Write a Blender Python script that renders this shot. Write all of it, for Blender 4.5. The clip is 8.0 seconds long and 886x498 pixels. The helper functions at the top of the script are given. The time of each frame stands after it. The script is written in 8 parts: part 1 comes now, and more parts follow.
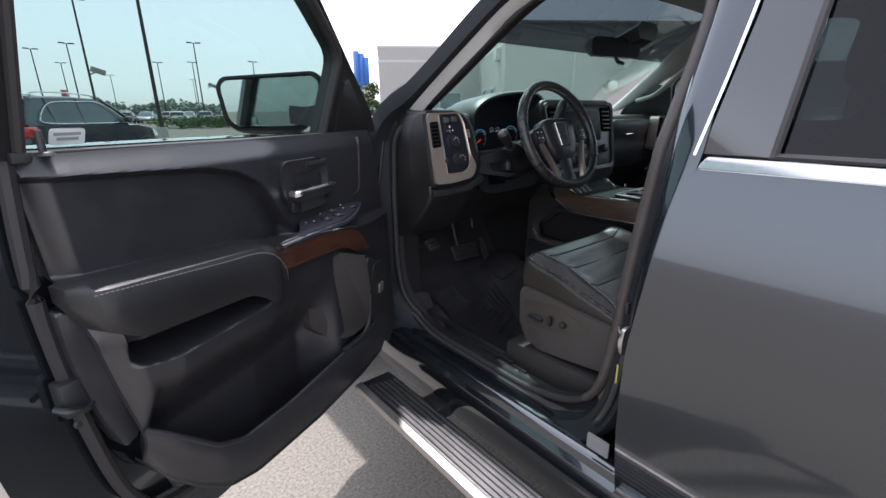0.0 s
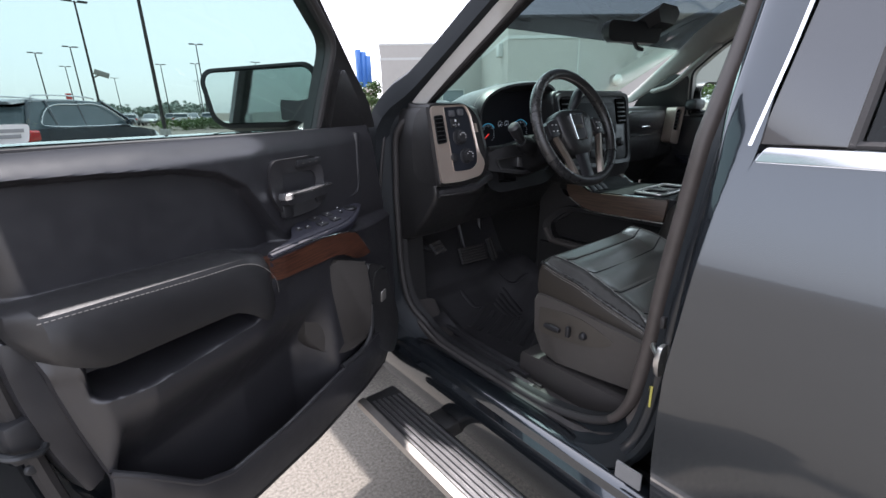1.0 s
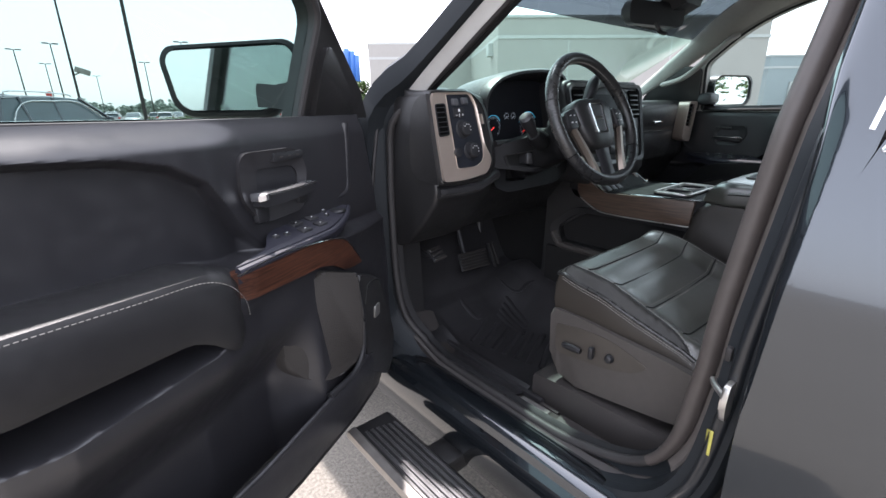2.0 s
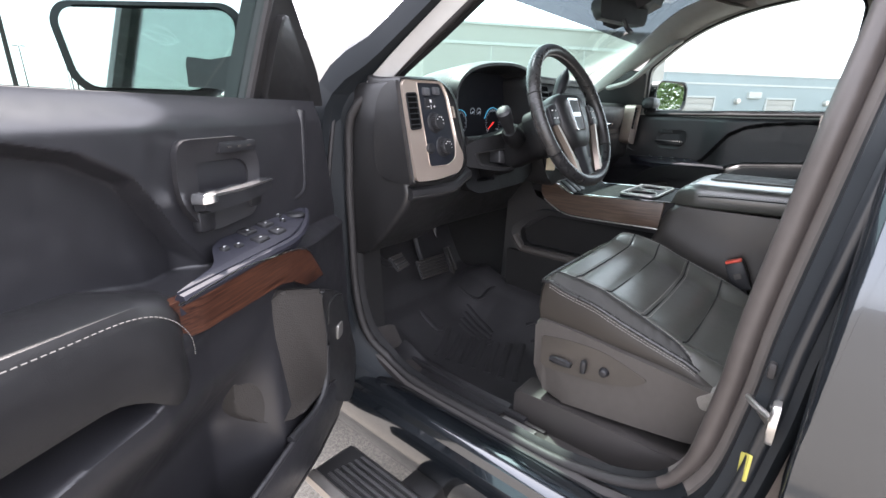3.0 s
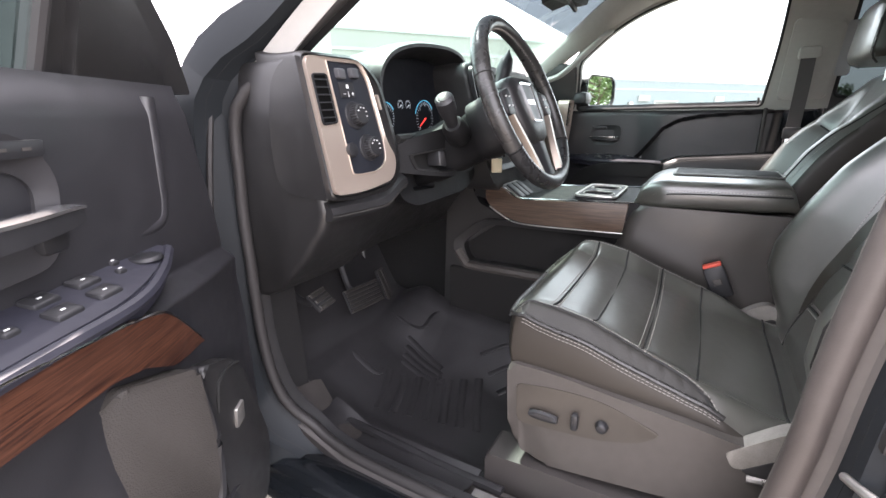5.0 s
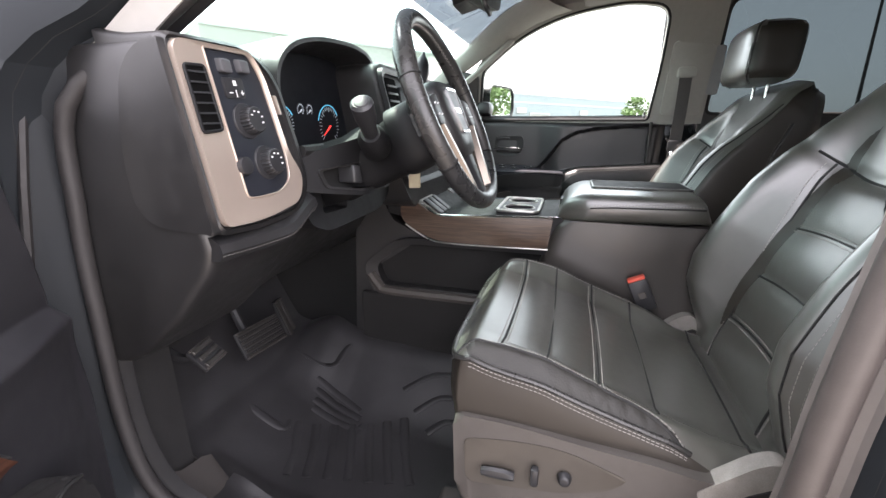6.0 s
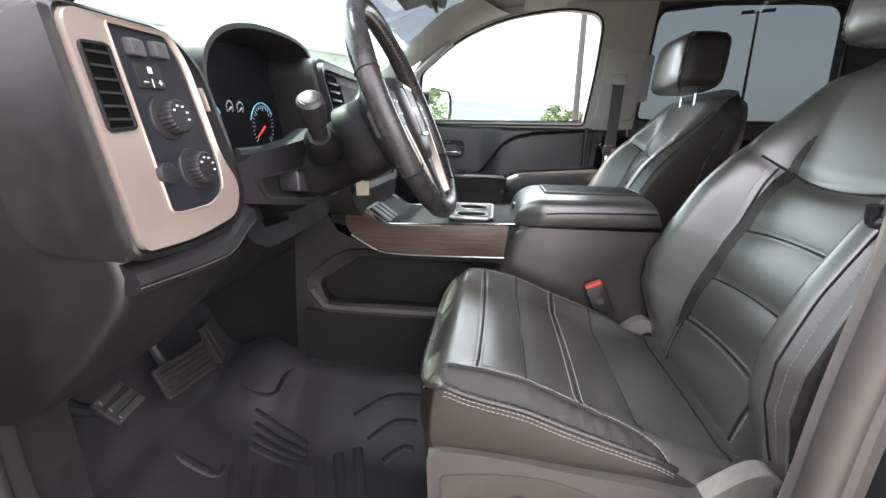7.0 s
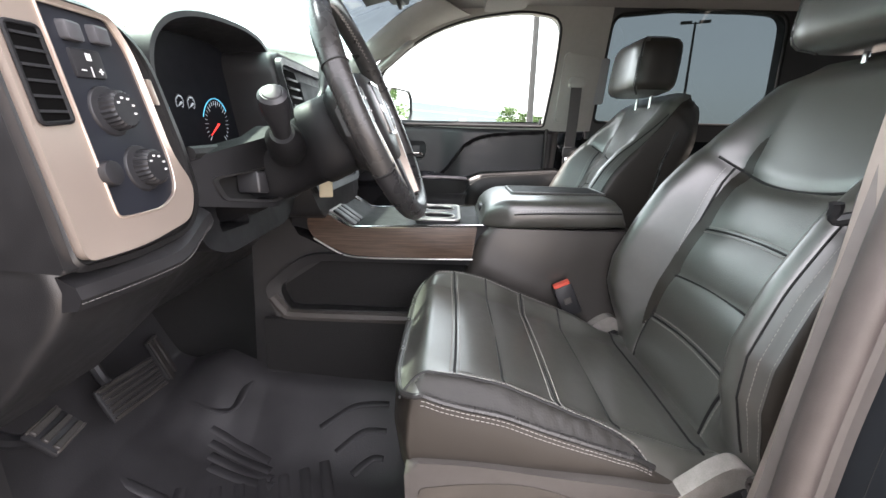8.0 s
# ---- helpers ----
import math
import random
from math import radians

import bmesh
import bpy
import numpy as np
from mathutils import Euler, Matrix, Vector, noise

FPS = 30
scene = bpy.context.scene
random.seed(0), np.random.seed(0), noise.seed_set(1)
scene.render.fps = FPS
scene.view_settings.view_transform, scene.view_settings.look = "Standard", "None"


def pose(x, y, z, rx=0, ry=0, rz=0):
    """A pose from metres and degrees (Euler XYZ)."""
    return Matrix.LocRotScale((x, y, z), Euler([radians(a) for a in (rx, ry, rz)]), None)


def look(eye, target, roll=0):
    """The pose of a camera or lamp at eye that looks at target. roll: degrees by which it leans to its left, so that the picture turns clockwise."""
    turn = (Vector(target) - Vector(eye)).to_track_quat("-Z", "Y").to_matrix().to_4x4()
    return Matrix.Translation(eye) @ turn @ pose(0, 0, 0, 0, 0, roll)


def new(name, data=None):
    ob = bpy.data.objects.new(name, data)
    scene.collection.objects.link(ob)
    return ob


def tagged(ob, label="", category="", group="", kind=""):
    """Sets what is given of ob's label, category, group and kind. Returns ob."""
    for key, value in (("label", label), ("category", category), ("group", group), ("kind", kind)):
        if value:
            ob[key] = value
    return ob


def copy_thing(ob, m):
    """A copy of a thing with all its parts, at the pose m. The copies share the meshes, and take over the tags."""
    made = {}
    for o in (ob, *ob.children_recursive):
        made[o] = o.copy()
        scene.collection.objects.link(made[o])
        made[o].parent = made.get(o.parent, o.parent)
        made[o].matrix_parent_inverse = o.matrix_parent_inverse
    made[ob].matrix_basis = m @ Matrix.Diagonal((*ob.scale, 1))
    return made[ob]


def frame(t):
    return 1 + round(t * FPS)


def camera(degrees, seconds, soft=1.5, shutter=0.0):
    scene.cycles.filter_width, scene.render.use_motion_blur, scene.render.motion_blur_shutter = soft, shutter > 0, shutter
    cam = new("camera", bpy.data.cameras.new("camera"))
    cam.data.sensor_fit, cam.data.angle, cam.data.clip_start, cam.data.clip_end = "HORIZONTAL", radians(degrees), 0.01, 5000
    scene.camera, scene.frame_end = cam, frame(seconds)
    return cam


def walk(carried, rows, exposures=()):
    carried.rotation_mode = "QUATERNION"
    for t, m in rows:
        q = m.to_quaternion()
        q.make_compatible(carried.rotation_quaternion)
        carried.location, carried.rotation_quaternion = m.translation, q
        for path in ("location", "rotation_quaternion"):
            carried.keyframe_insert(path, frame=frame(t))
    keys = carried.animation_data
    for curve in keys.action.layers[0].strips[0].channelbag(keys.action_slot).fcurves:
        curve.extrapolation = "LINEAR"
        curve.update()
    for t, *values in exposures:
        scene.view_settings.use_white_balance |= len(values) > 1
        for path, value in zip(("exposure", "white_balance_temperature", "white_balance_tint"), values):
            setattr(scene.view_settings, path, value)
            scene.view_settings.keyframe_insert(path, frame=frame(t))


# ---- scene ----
cam = camera(90.3, 8.0)
PATH = [
    (0, (-1.838, 0.006, 1.399), (-0.637, 1.488, 0.797), -0.4),
    (0.5, (-1.819, 0.05, 1.394), (-0.627, 1.537, 0.786), -0.8),
    (1, (-1.766, 0.107, 1.383), (-0.583, 1.6, 0.772), -1.3),
    (2.5, (-1.67, 0.372, 1.332), (-0.363, 1.759, 0.727), -0.2),
    (3, (-1.675, 0.464, 1.319), (-0.216, 1.693, 0.719), 0.9),
    (3.5, (-1.641, 0.517, 1.305), (-0.08, 1.617, 0.712), 1.2),
    (4, (-1.582, 0.583, 1.291), (0.007, 1.648, 0.705), 0.5),
    (4.2, (-1.552, 0.597, 1.288), (0.042, 1.656, 0.706), 0.1),
    (5.3, (-1.44, 0.689, 1.279), (0.275, 1.555, 0.724), -0.4),
    (5.5, (-1.415, 0.712, 1.279), (0.345, 1.486, 0.728), 0.0),
    (6, (-1.359, 0.782, 1.283), (0.495, 1.308, 0.748), 0.5),
    (6.5, (-1.32, 0.825, 1.28), (0.579, 1.177, 0.759), 0.9),
    (7, (-1.292, 0.856, 1.278), (0.629, 1.076, 0.765), 1.1),
    (7.5, (-1.277, 0.872, 1.274), (0.655, 0.984, 0.77), 1.4),
    (8, (-1.269, 0.882, 1.273), (0.667, 0.914, 0.771), 1.5),
]
walk(cam, [(t, look(eye, target, roll)) for t, eye, target, roll in PATH],
     exposures=[(0.0, 1.5, 6100, 19), (1.0, 1.72, 6150, 19), (2.5, 2.46, 6250, 19), (3.5, 3.2, 6500, 21), (4.2, 3.32, 6600, 22), (5.5, 3.3, 6750, 23), (8.0, 3.43, 6800, 22)])

# ---- light ----
SUN_TO = Vector((0.24, 0.52, 1.0)).normalized()
world = bpy.data.worlds.new("hazy_day")
scene.world = world
world.use_nodes = True
wt = world.node_tree
wt.nodes.clear()
w_out = wt.nodes.new("ShaderNodeOutputWorld")
w_bg = wt.nodes.new("ShaderNodeBackground")
w_sky = wt.nodes.new("ShaderNodeTexSky")
w_sky.sky_type = "NISHITA"
w_sky.sun_disc = False
w_sky.sun_elevation = math.asin(SUN_TO.z)
w_sky.sun_rotation = math.atan2(SUN_TO.x, SUN_TO.y)
w_sky.dust_density = 1.5
w_sky.air_density = 1.0
w_hsv = wt.nodes.new("ShaderNodeHueSaturation")
w_hsv.inputs["Saturation"].default_value = 0.35
wt.links.new(w_sky.outputs[0], w_hsv.inputs["Color"])
w_mix = wt.nodes.new("ShaderNodeMix")
w_mix.data_type = "RGBA"
w_mix.inputs["Factor"].default_value = 0.5
w_mix.inputs["B"].default_value = (5.6, 5.9, 6.0, 1)   # even haze veil
wt.links.new(w_hsv.outputs[0], w_mix.inputs["A"])
wt.links.new(w_mix.outputs["Result"], w_bg.inputs[0])
w_bg.inputs[1].default_value = 0.15
wt.links.new(w_bg.outputs[0], w_out.inputs[0])

sun_data = bpy.data.lights.new("sun", "SUN")
sun_data.energy = 2.2
sun_data.angle = radians(1.5)
sun_data.color = (1.0, 0.95, 0.87)
sun = new("sun", sun_data)
sun.matrix_world = look((30 * SUN_TO.x, 30 * SUN_TO.y, 30), (0, 0, 0))


# ---- materials ----
def mat(name, color, rough=0.5, metal=0.0, vary=0.15, scale=30.0, bump=0.0, bscale=400.0, coat=0.0, rvary=0.12, spec=0.5, stretch=(1, 1, 1), coat_rough=0.04):
    """A surface with colour and gloss that vary at two scales, and fine relief."""
    m = bpy.data.materials.new(name)
    m.use_nodes = True
    nt = m.node_tree
    b = nt.nodes["Principled BSDF"]
    tc = nt.nodes.new("ShaderNodeTexCoord")
    mp = nt.nodes.new("ShaderNodeMapping")
    mp.inputs["Scale"].default_value = stretch
    nt.links.new(tc.outputs["Object"], mp.inputs[0])
    n1 = nt.nodes.new("ShaderNodeTexNoise")
    n1.inputs["Scale"].default_value = scale
    n1.inputs["Detail"].default_value = 6
    n2 = nt.nodes.new("ShaderNodeTexNoise")
    n2.inputs["Scale"].default_value = scale * 0.12
    n2.inputs["Detail"].default_value = 3
    nt.links.new(mp.outputs[0], n1.inputs["Vector"])
    nt.links.new(mp.outputs[0], n2.inputs["Vector"])
    mix = nt.nodes.new("ShaderNodeMath")
    mix.operation = "ADD"
    nt.links.new(n1.outputs[0], mix.inputs[0])
    nt.links.new(n2.outputs[0], mix.inputs[1])
    mr = nt.nodes.new("ShaderNodeMapRange")
    mr.inputs["From Min"].default_value = 0.6
    mr.inputs["From Max"].default_value = 1.4
    mr.inputs["To Min"].default_value = 1 - vary
    mr.inputs["To Max"].default_value = 1 + vary
    nt.links.new(mix.outputs[0], mr.inputs[0])
    mul = nt.nodes.new("ShaderNodeVectorMath")
    mul.operation = "SCALE"
    mul.inputs[0].default_value = color
    nt.links.new(mr.outputs[0], mul.inputs["Scale"])
    nt.links.new(mul.outputs[0], b.inputs["Base Color"])
    rr = nt.nodes.new("ShaderNodeMapRange")
    rr.inputs["From Min"].default_value = 0.6
    rr.inputs["From Max"].default_value = 1.4
    rr.inputs["To Min"].default_value = max(0.02, rough - rvary)
    rr.inputs["To Max"].default_value = min(1, rough + rvary)
    nt.links.new(mix.outputs[0], rr.inputs[0])
    nt.links.new(rr.outputs[0], b.inputs["Roughness"])
    b.inputs["Metallic"].default_value = metal
    b.inputs["Coat Weight"].default_value = coat
    b.inputs["Coat Roughness"].default_value = coat_rough
    b.inputs["Coat IOR"].default_value = 1.65
    b.inputs["Specular IOR Level"].default_value = spec
    if bump:
        v = nt.nodes.new("ShaderNodeTexVoronoi")
        v.inputs["Scale"].default_value = bscale
        nt.links.new(mp.outputs[0], v.inputs["Vector"])
        bp = nt.nodes.new("ShaderNodeBump")
        bp.inputs["Strength"].default_value = bump
        bp.inputs["Distance"].default_value = 0.001
        nt.links.new(v.outputs["Distance"], bp.inputs["Height"])
        nt.links.new(bp.outputs[0], b.inputs["Normal"])
    return m


def wood(name, dark, light, rough, along="Y", turn=0.0):
    m = mat(name, light, rough, vary=0.1, coat=0.05)
    nt = m.node_tree
    b = nt.nodes["Principled BSDF"]
    tc = nt.nodes.new("ShaderNodeTexCoord")
    mp = nt.nodes.new("ShaderNodeMapping")
    mp.inputs["Scale"].default_value = {"Y": (60, 5, 160), "X": (5, 60, 160)}[along]
    ns = nt.nodes.new("ShaderNodeTexNoise")
    ns.inputs["Scale"].default_value = 2.5
    ns.inputs["Detail"].default_value = 8
    ns.inputs["Distortion"].default_value = 0.7
    cr = nt.nodes.new("ShaderNodeValToRGB")
    cr.color_ramp.elements[0].color = (*dark, 1)
    cr.color_ramp.elements[1].color = (*light, 1)
    cr.color_ramp.elements[0].position, cr.color_ramp.elements[1].position = 0.35, 0.65
    spin = nt.nodes.new("ShaderNodeMapping")
    spin.inputs["Rotation"].default_value = (0, 0, turn)
    nt.links.new(tc.outputs["Object"], spin.inputs[0])
    nt.links.new(spin.outputs[0], mp.inputs[0])
    nt.links.new(mp.outputs[0], ns.inputs["Vector"])
    nt.links.new(ns.outputs[0], cr.inputs[0])
    nt.links.new(cr.outputs[0], b.inputs["Base Color"])
    return m


def pane_mat(name, tint, gloss=0.02):
    """Thin tinted glass: a clear tinted sheet with a mirror coat at grazing angles."""
    m = bpy.data.materials.new(name)
    m.use_nodes = True
    nt = m.node_tree
    nt.nodes.clear()
    out = nt.nodes.new("ShaderNodeOutputMaterial")
    tr = nt.nodes.new("ShaderNodeBsdfTransparent")
    tr.inputs[0].default_value = (*tint, 1)
    gl = nt.nodes.new("ShaderNodeBsdfGlossy")
    gl.inputs["Roughness"].default_value = 0.02
    lw = nt.nodes.new("ShaderNodeLayerWeight")
    lw.inputs[0].default_value = 0.5
    pw = nt.nodes.new("ShaderNodeMath")
    pw.operation = "POWER"
    pw.inputs[1].default_value = 4.0
    ml = nt.nodes.new("ShaderNodeMath")
    ml.operation = "MULTIPLY_ADD"
    ml.inputs[1].default_value = 0.55
    ml.inputs[2].default_value = gloss
    nt.links.new(lw.outputs["Facing"], pw.inputs[0])
    nt.links.new(pw.outputs[0], ml.inputs[0])
    mx = nt.nodes.new("ShaderNodeMixShader")
    nt.links.new(ml.outputs[0], mx.inputs[0])
    nt.links.new(tr.outputs[0], mx.inputs[1])
    nt.links.new(gl.outputs[0], mx.inputs[2])
    nt.links.new(mx.outputs[0], out.inputs[0])
    return m


def glow_mat(name, color, strength):
    m = bpy.data.materials.new(name)
    m.use_nodes = True
    b = m.node_tree.nodes["Principled BSDF"]
    b.inputs["Base Color"].default_value = (*color, 1)
    b.inputs["Emission Color"].default_value = (*color, 1)
    b.inputs["Emission Strength"].default_value = 0.22 * strength
    return m


PAINT = mat("dark_metallic_paint", (0.037, 0.045, 0.054), 0.16, 0.80, 0.04, 5, coat=1.0, rvary=0.03)
JAMB = mat("satin_jamb_paint", (0.021, 0.024, 0.028), 0.34, 0.3, 0.10, 8, coat=0.3, rvary=0.05)
# darker copy of the jamb paint, shade put into its colour
JAMB_SHADED = mat("shaded_jamb_paint", (0.016, 0.019, 0.022), 0.55, 0.0, 0.15, 12, spec=0.25)
PLASTIC = mat("black_grained_plastic", (0.0155, 0.0150, 0.0155), 0.43, 0, 0.18, 40, bump=0.16, bscale=1100, spec=0.75)
SEAL = mat("brown_grey_door_seal", (0.074, 0.063, 0.058), 0.45, 0, 0.15, 40, bump=0.1)
LINING = mat("brown_grey_pillar_lining", (0.34, 0.290, 0.255), 0.55, 0, 0.1, 40, bump=0.15, bscale=900)
PLASTIC_S = mat("satin_black_plastic", (0.020, 0.020, 0.022), 0.42, 0, 0.1, 40)
PANEL_BLACK = mat("dark_control_panel", (0.018, 0.020, 0.026), 0.33, 0, 0.08, 40)
GREY_PLASTIC = mat("warm_grey_plastic", (0.066, 0.059, 0.054), 0.45, 0, 0.14, 50, bump=0.2, bscale=900)
LEATHER = mat("black_leather", (0.055, 0.0545, 0.046), 0.42, 0, 0.22, 60, bump=0.16, bscale=700, rvary=0.10, spec=1.0, coat=1.0, coat_rough=0.30)
TRIM_LEATHER = mat("dark_trim_leather", (0.019, 0.0185, 0.0195), 0.42, 0, 0.15, 60, bump=0.14, bscale=900)
VINYL = mat("brown_black_vinyl", (0.027, 0.0225, 0.018), 0.46, 0, 0.15, 50, bump=0.12, bscale=800)
# speckled plastic with the sun on the hinge cover put into its colour
HINGE_GREY = mat("sunlit_speckled_plastic", (0.23, 0.215, 0.195), 0.5, 0, 0.25, 500, bump=0.3, bscale=700)
BIN_VINYL = mat("bin_vinyl", (0.036, 0.032, 0.029), 0.36, 0, 0.12, 20, bump=0.04, bscale=800, spec=0.8)
# rear cab trim with the shade back there mixed into its colour
REAR_SHADE = mat("shaded_rear_lining", (0.060, 0.058, 0.060), 0.7, 0, 0.1, 60)
LEATHER_W = mat("worn_black_leather", (0.034, 0.033, 0.032), 0.30, 0, 0.25, 45, bump=0.12, bscale=800, rvary=0.12)
PERF = mat("perforated_black_leather", (0.049, 0.048, 0.041), 0.42, 0, 0.22, 60, bump=0.35, bscale=420, spec=1.0, coat=0.9, coat_rough=0.32)
THREAD = mat("pale_thread", (0.30, 0.285, 0.265), 0.8, 0, 0.2, 200)
DIM_THREAD = mat("grey_thread", (0.13, 0.125, 0.12), 0.8, 0, 0.2, 200)
DOOR_TRIM = mat("soft_black_door_trim", (0.0200, 0.0195, 0.0225), 0.40, 0, 0.14, 30, bump=0.12, bscale=1100, spec=0.8)
# near-black that paints the shade inside the air vents
VENT_SHADE = mat("vent_shade_black", (0.003, 0.003, 0.003), 0.9, 0, 0.1, 60, spec=0.05)
SERVICE_WALL = mat("blue_grey_wall", (0.25, 0.29, 0.30), 0.8, 0, 0.08, 0.6, bump=0.1, bscale=30)
SPOKE_METAL = mat("satin_brown_spoke", (0.27, 0.225, 0.19), 0.30, 0.7, 0.02, 20, rvary=0.02)
BOLSTER = mat("worn_bolster_leather", (0.026, 0.0245, 0.022), 0.50, 0, 0.35, 40, bump=0.22, bscale=260, rvary=0.10, spec=0.35)
SEAM = mat("dark_seam", (0.010, 0.010, 0.010), 0.7)
SILVER = mat("satin_champagne_trim", (0.57, 0.475, 0.405), 0.30, 0.65, 0.02, 20, rvary=0.02)
CHROME = mat("chrome", (0.80, 0.80, 0.80), 0.10, 1.0, 0.04, 60, rvary=0.05)
STEEL = mat("bare_steel", (0.55, 0.53, 0.50), 0.35, 0.9, 0.15, 60)
RUBBER = mat("rubber_seal", (0.024, 0.022, 0.022), 0.6, 0, 0.15, 60, bump=0.15)
MAT_RUBBER = mat("rubber_floor_liner", (0.029, 0.028, 0.030), 0.44, 0, 0.4, 14, bump=0.15, bscale=300, rvary=0.12)
CARPET = mat("black_carpet", (0.011, 0.0105, 0.0105), 0.95, 0, 0.4, 300, bump=0.9, bscale=500)
HEADLINER = mat("grey_headliner_cloth", (0.33, 0.32, 0.31), 0.9, 0, 0.08, 120, bump=0.3, bscale=900)
PILLAR_TRIM = mat("light_grey_pillar_plastic", (0.40, 0.385, 0.36), 0.6, 0, 0.06, 60, bump=0.15, bscale=900)
BELT = mat("grey_seat_belt_webbing", (0.085, 0.075, 0.075), 0.75, 0, 0.15, 400, bump=0.5, bscale=900)
DOOR_WOOD = wood("reddish_brown_wood", (0.026, 0.011, 0.008), (0.105, 0.042, 0.025), 0.34, "X", radians(-28.4))
CONSOLE_WOOD = wood("grey_brown_wood", (0.048, 0.030, 0.022), (0.105, 0.068, 0.047), 0.42, "Y")
STEP_TREAD = mat("worn_silver_tread", (0.115, 0.112, 0.114), 0.40, 0.45, 0.25, 25)
STEP_ALU = mat("satin_step_edge", (0.40, 0.375, 0.35), 0.42, 0.85, 0.15, 40)
WHITE_TXT = mat("white_marking", (0.75, 0.75, 0.75), 0.6)
RED_BTN = mat("red_release_button", (0.75, 0.10, 0.06), 0.45)
YELLOW = mat("yellow_label", (0.50, 0.45, 0.10), 0.55)
LABEL = mat("silver_label", (0.22, 0.22, 0.22), 0.5, 0.1)
WIND = pane_mat("windshield_glass", (0.745, 0.875, 0.83))
CLEAR = pane_mat("clear_side_glass", (0.82, 0.88, 0.865))
SIDE_GLASS = pane_mat("side_glass", (0.50, 0.575, 0.555))
PRIVACY = pane_mat("dark_privacy_glass", (0.155, 0.178, 0.182), gloss=0.03)
MATTE_COLUMN = mat("matte_column_plastic", (0.008, 0.008, 0.009), 0.6, 0, 0.12, 40, bump=0.15, bscale=1000, spec=0.3)
BAND = pane_mat("windshield_shade_band", (0.24, 0.27, 0.28))
MIRROR = mat("mirror_glass", (0.86, 0.90, 0.88), 0.02, 1.0, 0.0, 10, rvary=0.0)
SCREEN = mat("dark_screen", (0.010, 0.011, 0.013), 0.45, 0, 0.05, 30, spec=0.25)
DIAL_FACE = mat("dull_dial_face", (0.012, 0.013, 0.016), 0.75, 0, 0.1, 30, spec=0.15)
HANDLE_CHROME = mat("satin_chrome_handle", (0.60, 0.60, 0.61), 0.22, 0.95, 0.02, 15, rvary=0.02)
BOLT = mat("dark_coated_steel", (0.045, 0.047, 0.05), 0.45, 0.5, 0.15, 60)
DIAL_BLUE = glow_mat("blue_dial_light", (0.10, 0.55, 0.80), 0.4)
DIAL_RED = glow_mat("red_needle_light", (0.9, 0.05, 0.04), 0.9)
DIAL_WHITE = glow_mat("white_dial_light", (0.45, 0.52, 0.56), 0.2)
KEY_TAG = mat("cream_key_tag", (0.65, 0.58, 0.42), 0.6)
ASPHALT = mat("sunlit_asphalt", (0.195, 0.176, 0.148), 0.9, 0, 0.7, 700, bump=1.0, bscale=170)
SILL = mat("brown_grey_sill_plastic", (0.046, 0.041, 0.039), 0.5, 0, 0.15, 40, bump=0.2, bscale=900)
STUCCO_A = mat("pale_stucco", (0.335, 0.325, 0.305), 0.85, 0, 0.06, 4, bump=0.3, bscale=60)
STUCCO_B = mat("cream_stucco", (0.58, 0.53, 0.48), 0.85, 0, 0.06, 4)
TRIM_GREY = mat("grey_cornice", (0.42, 0.43, 0.42), 0.7, 0, 0.08, 6)
SHADE_GLASS = mat("dull_window_glass", (0.10, 0.13, 0.15), 0.12, 0, 0.1, 3)
BLUE_SIGN = mat("blue_sign_panel", (0.05, 0.16, 0.45), 0.4, 0, 0.08, 4)
POST = mat("bronze_lamp_post", (0.045, 0.04, 0.038), 0.5, 0.3, 0.1, 10)
LEAF = mat("tree_leaves", (0.075, 0.13, 0.035), 0.6, 0, 0.5, 1.5)
# leaf green paled by the haze of distance, mixed into the colour
LEAF_FAR = mat("haze_paled_leaves", (0.20, 0.25, 0.21), 0.8, 0, 0.35, 0.6)
BARK = mat("bark", (0.10, 0.075, 0.055), 0.9, 0, 0.3, 12)
TYRE = mat("tyre_rubber", (0.02, 0.02, 0.02), 0.8)
SUV_PAINT = mat("dark_slate_paint", (0.030, 0.040, 0.055), 0.25, 0.4, 0.04, 200, coat=1.0, rvary=0.03)
TAIL_RED = mat("red_tail_light", (0.55, 0.03, 0.03), 0.15, 0, 0.1, 20, coat=0.6)
WHITE_PAINT = mat("white_car_paint", (0.75, 0.75, 0.74), 0.3, 0, 0.03, 10, coat=0.6)
SILVER_PAINT = mat("silver_car_paint", (0.45, 0.46, 0.47), 0.3, 0.5, 0.03, 10, coat=0.6)


# ---- mesh helpers ----
def merge(bm, src, m=None):
    vs = [bm.verts.new(m @ v.co if m else v.co) for v in src.verts]
    src.verts.index_update()
    for f in src.faces:
        try:
            bm.faces.new([vs[v.index] for v in f.verts])
        except ValueError:
            pass
    src.free()


def box(bm, x0, x1, y0, y1, z0, z1, bev=0.004, seg=2, m=None):
    t = bmesh.new()
    bmesh.ops.create_cube(t, size=1.0)
    for v in t.verts:
        v.co = Vector(((x0 + x1) / 2 + v.co.x * (x1 - x0), (y0 + y1) / 2 + v.co.y * (y1 - y0), (z0 + z1) / 2 + v.co.z * (z1 - z0)))
    if bev:
        bmesh.ops.bevel(t, geom=t.edges[:], offset=bev, segments=seg, profile=0.5, affect="EDGES", clamp_overlap=True)
    merge(bm, t, m)


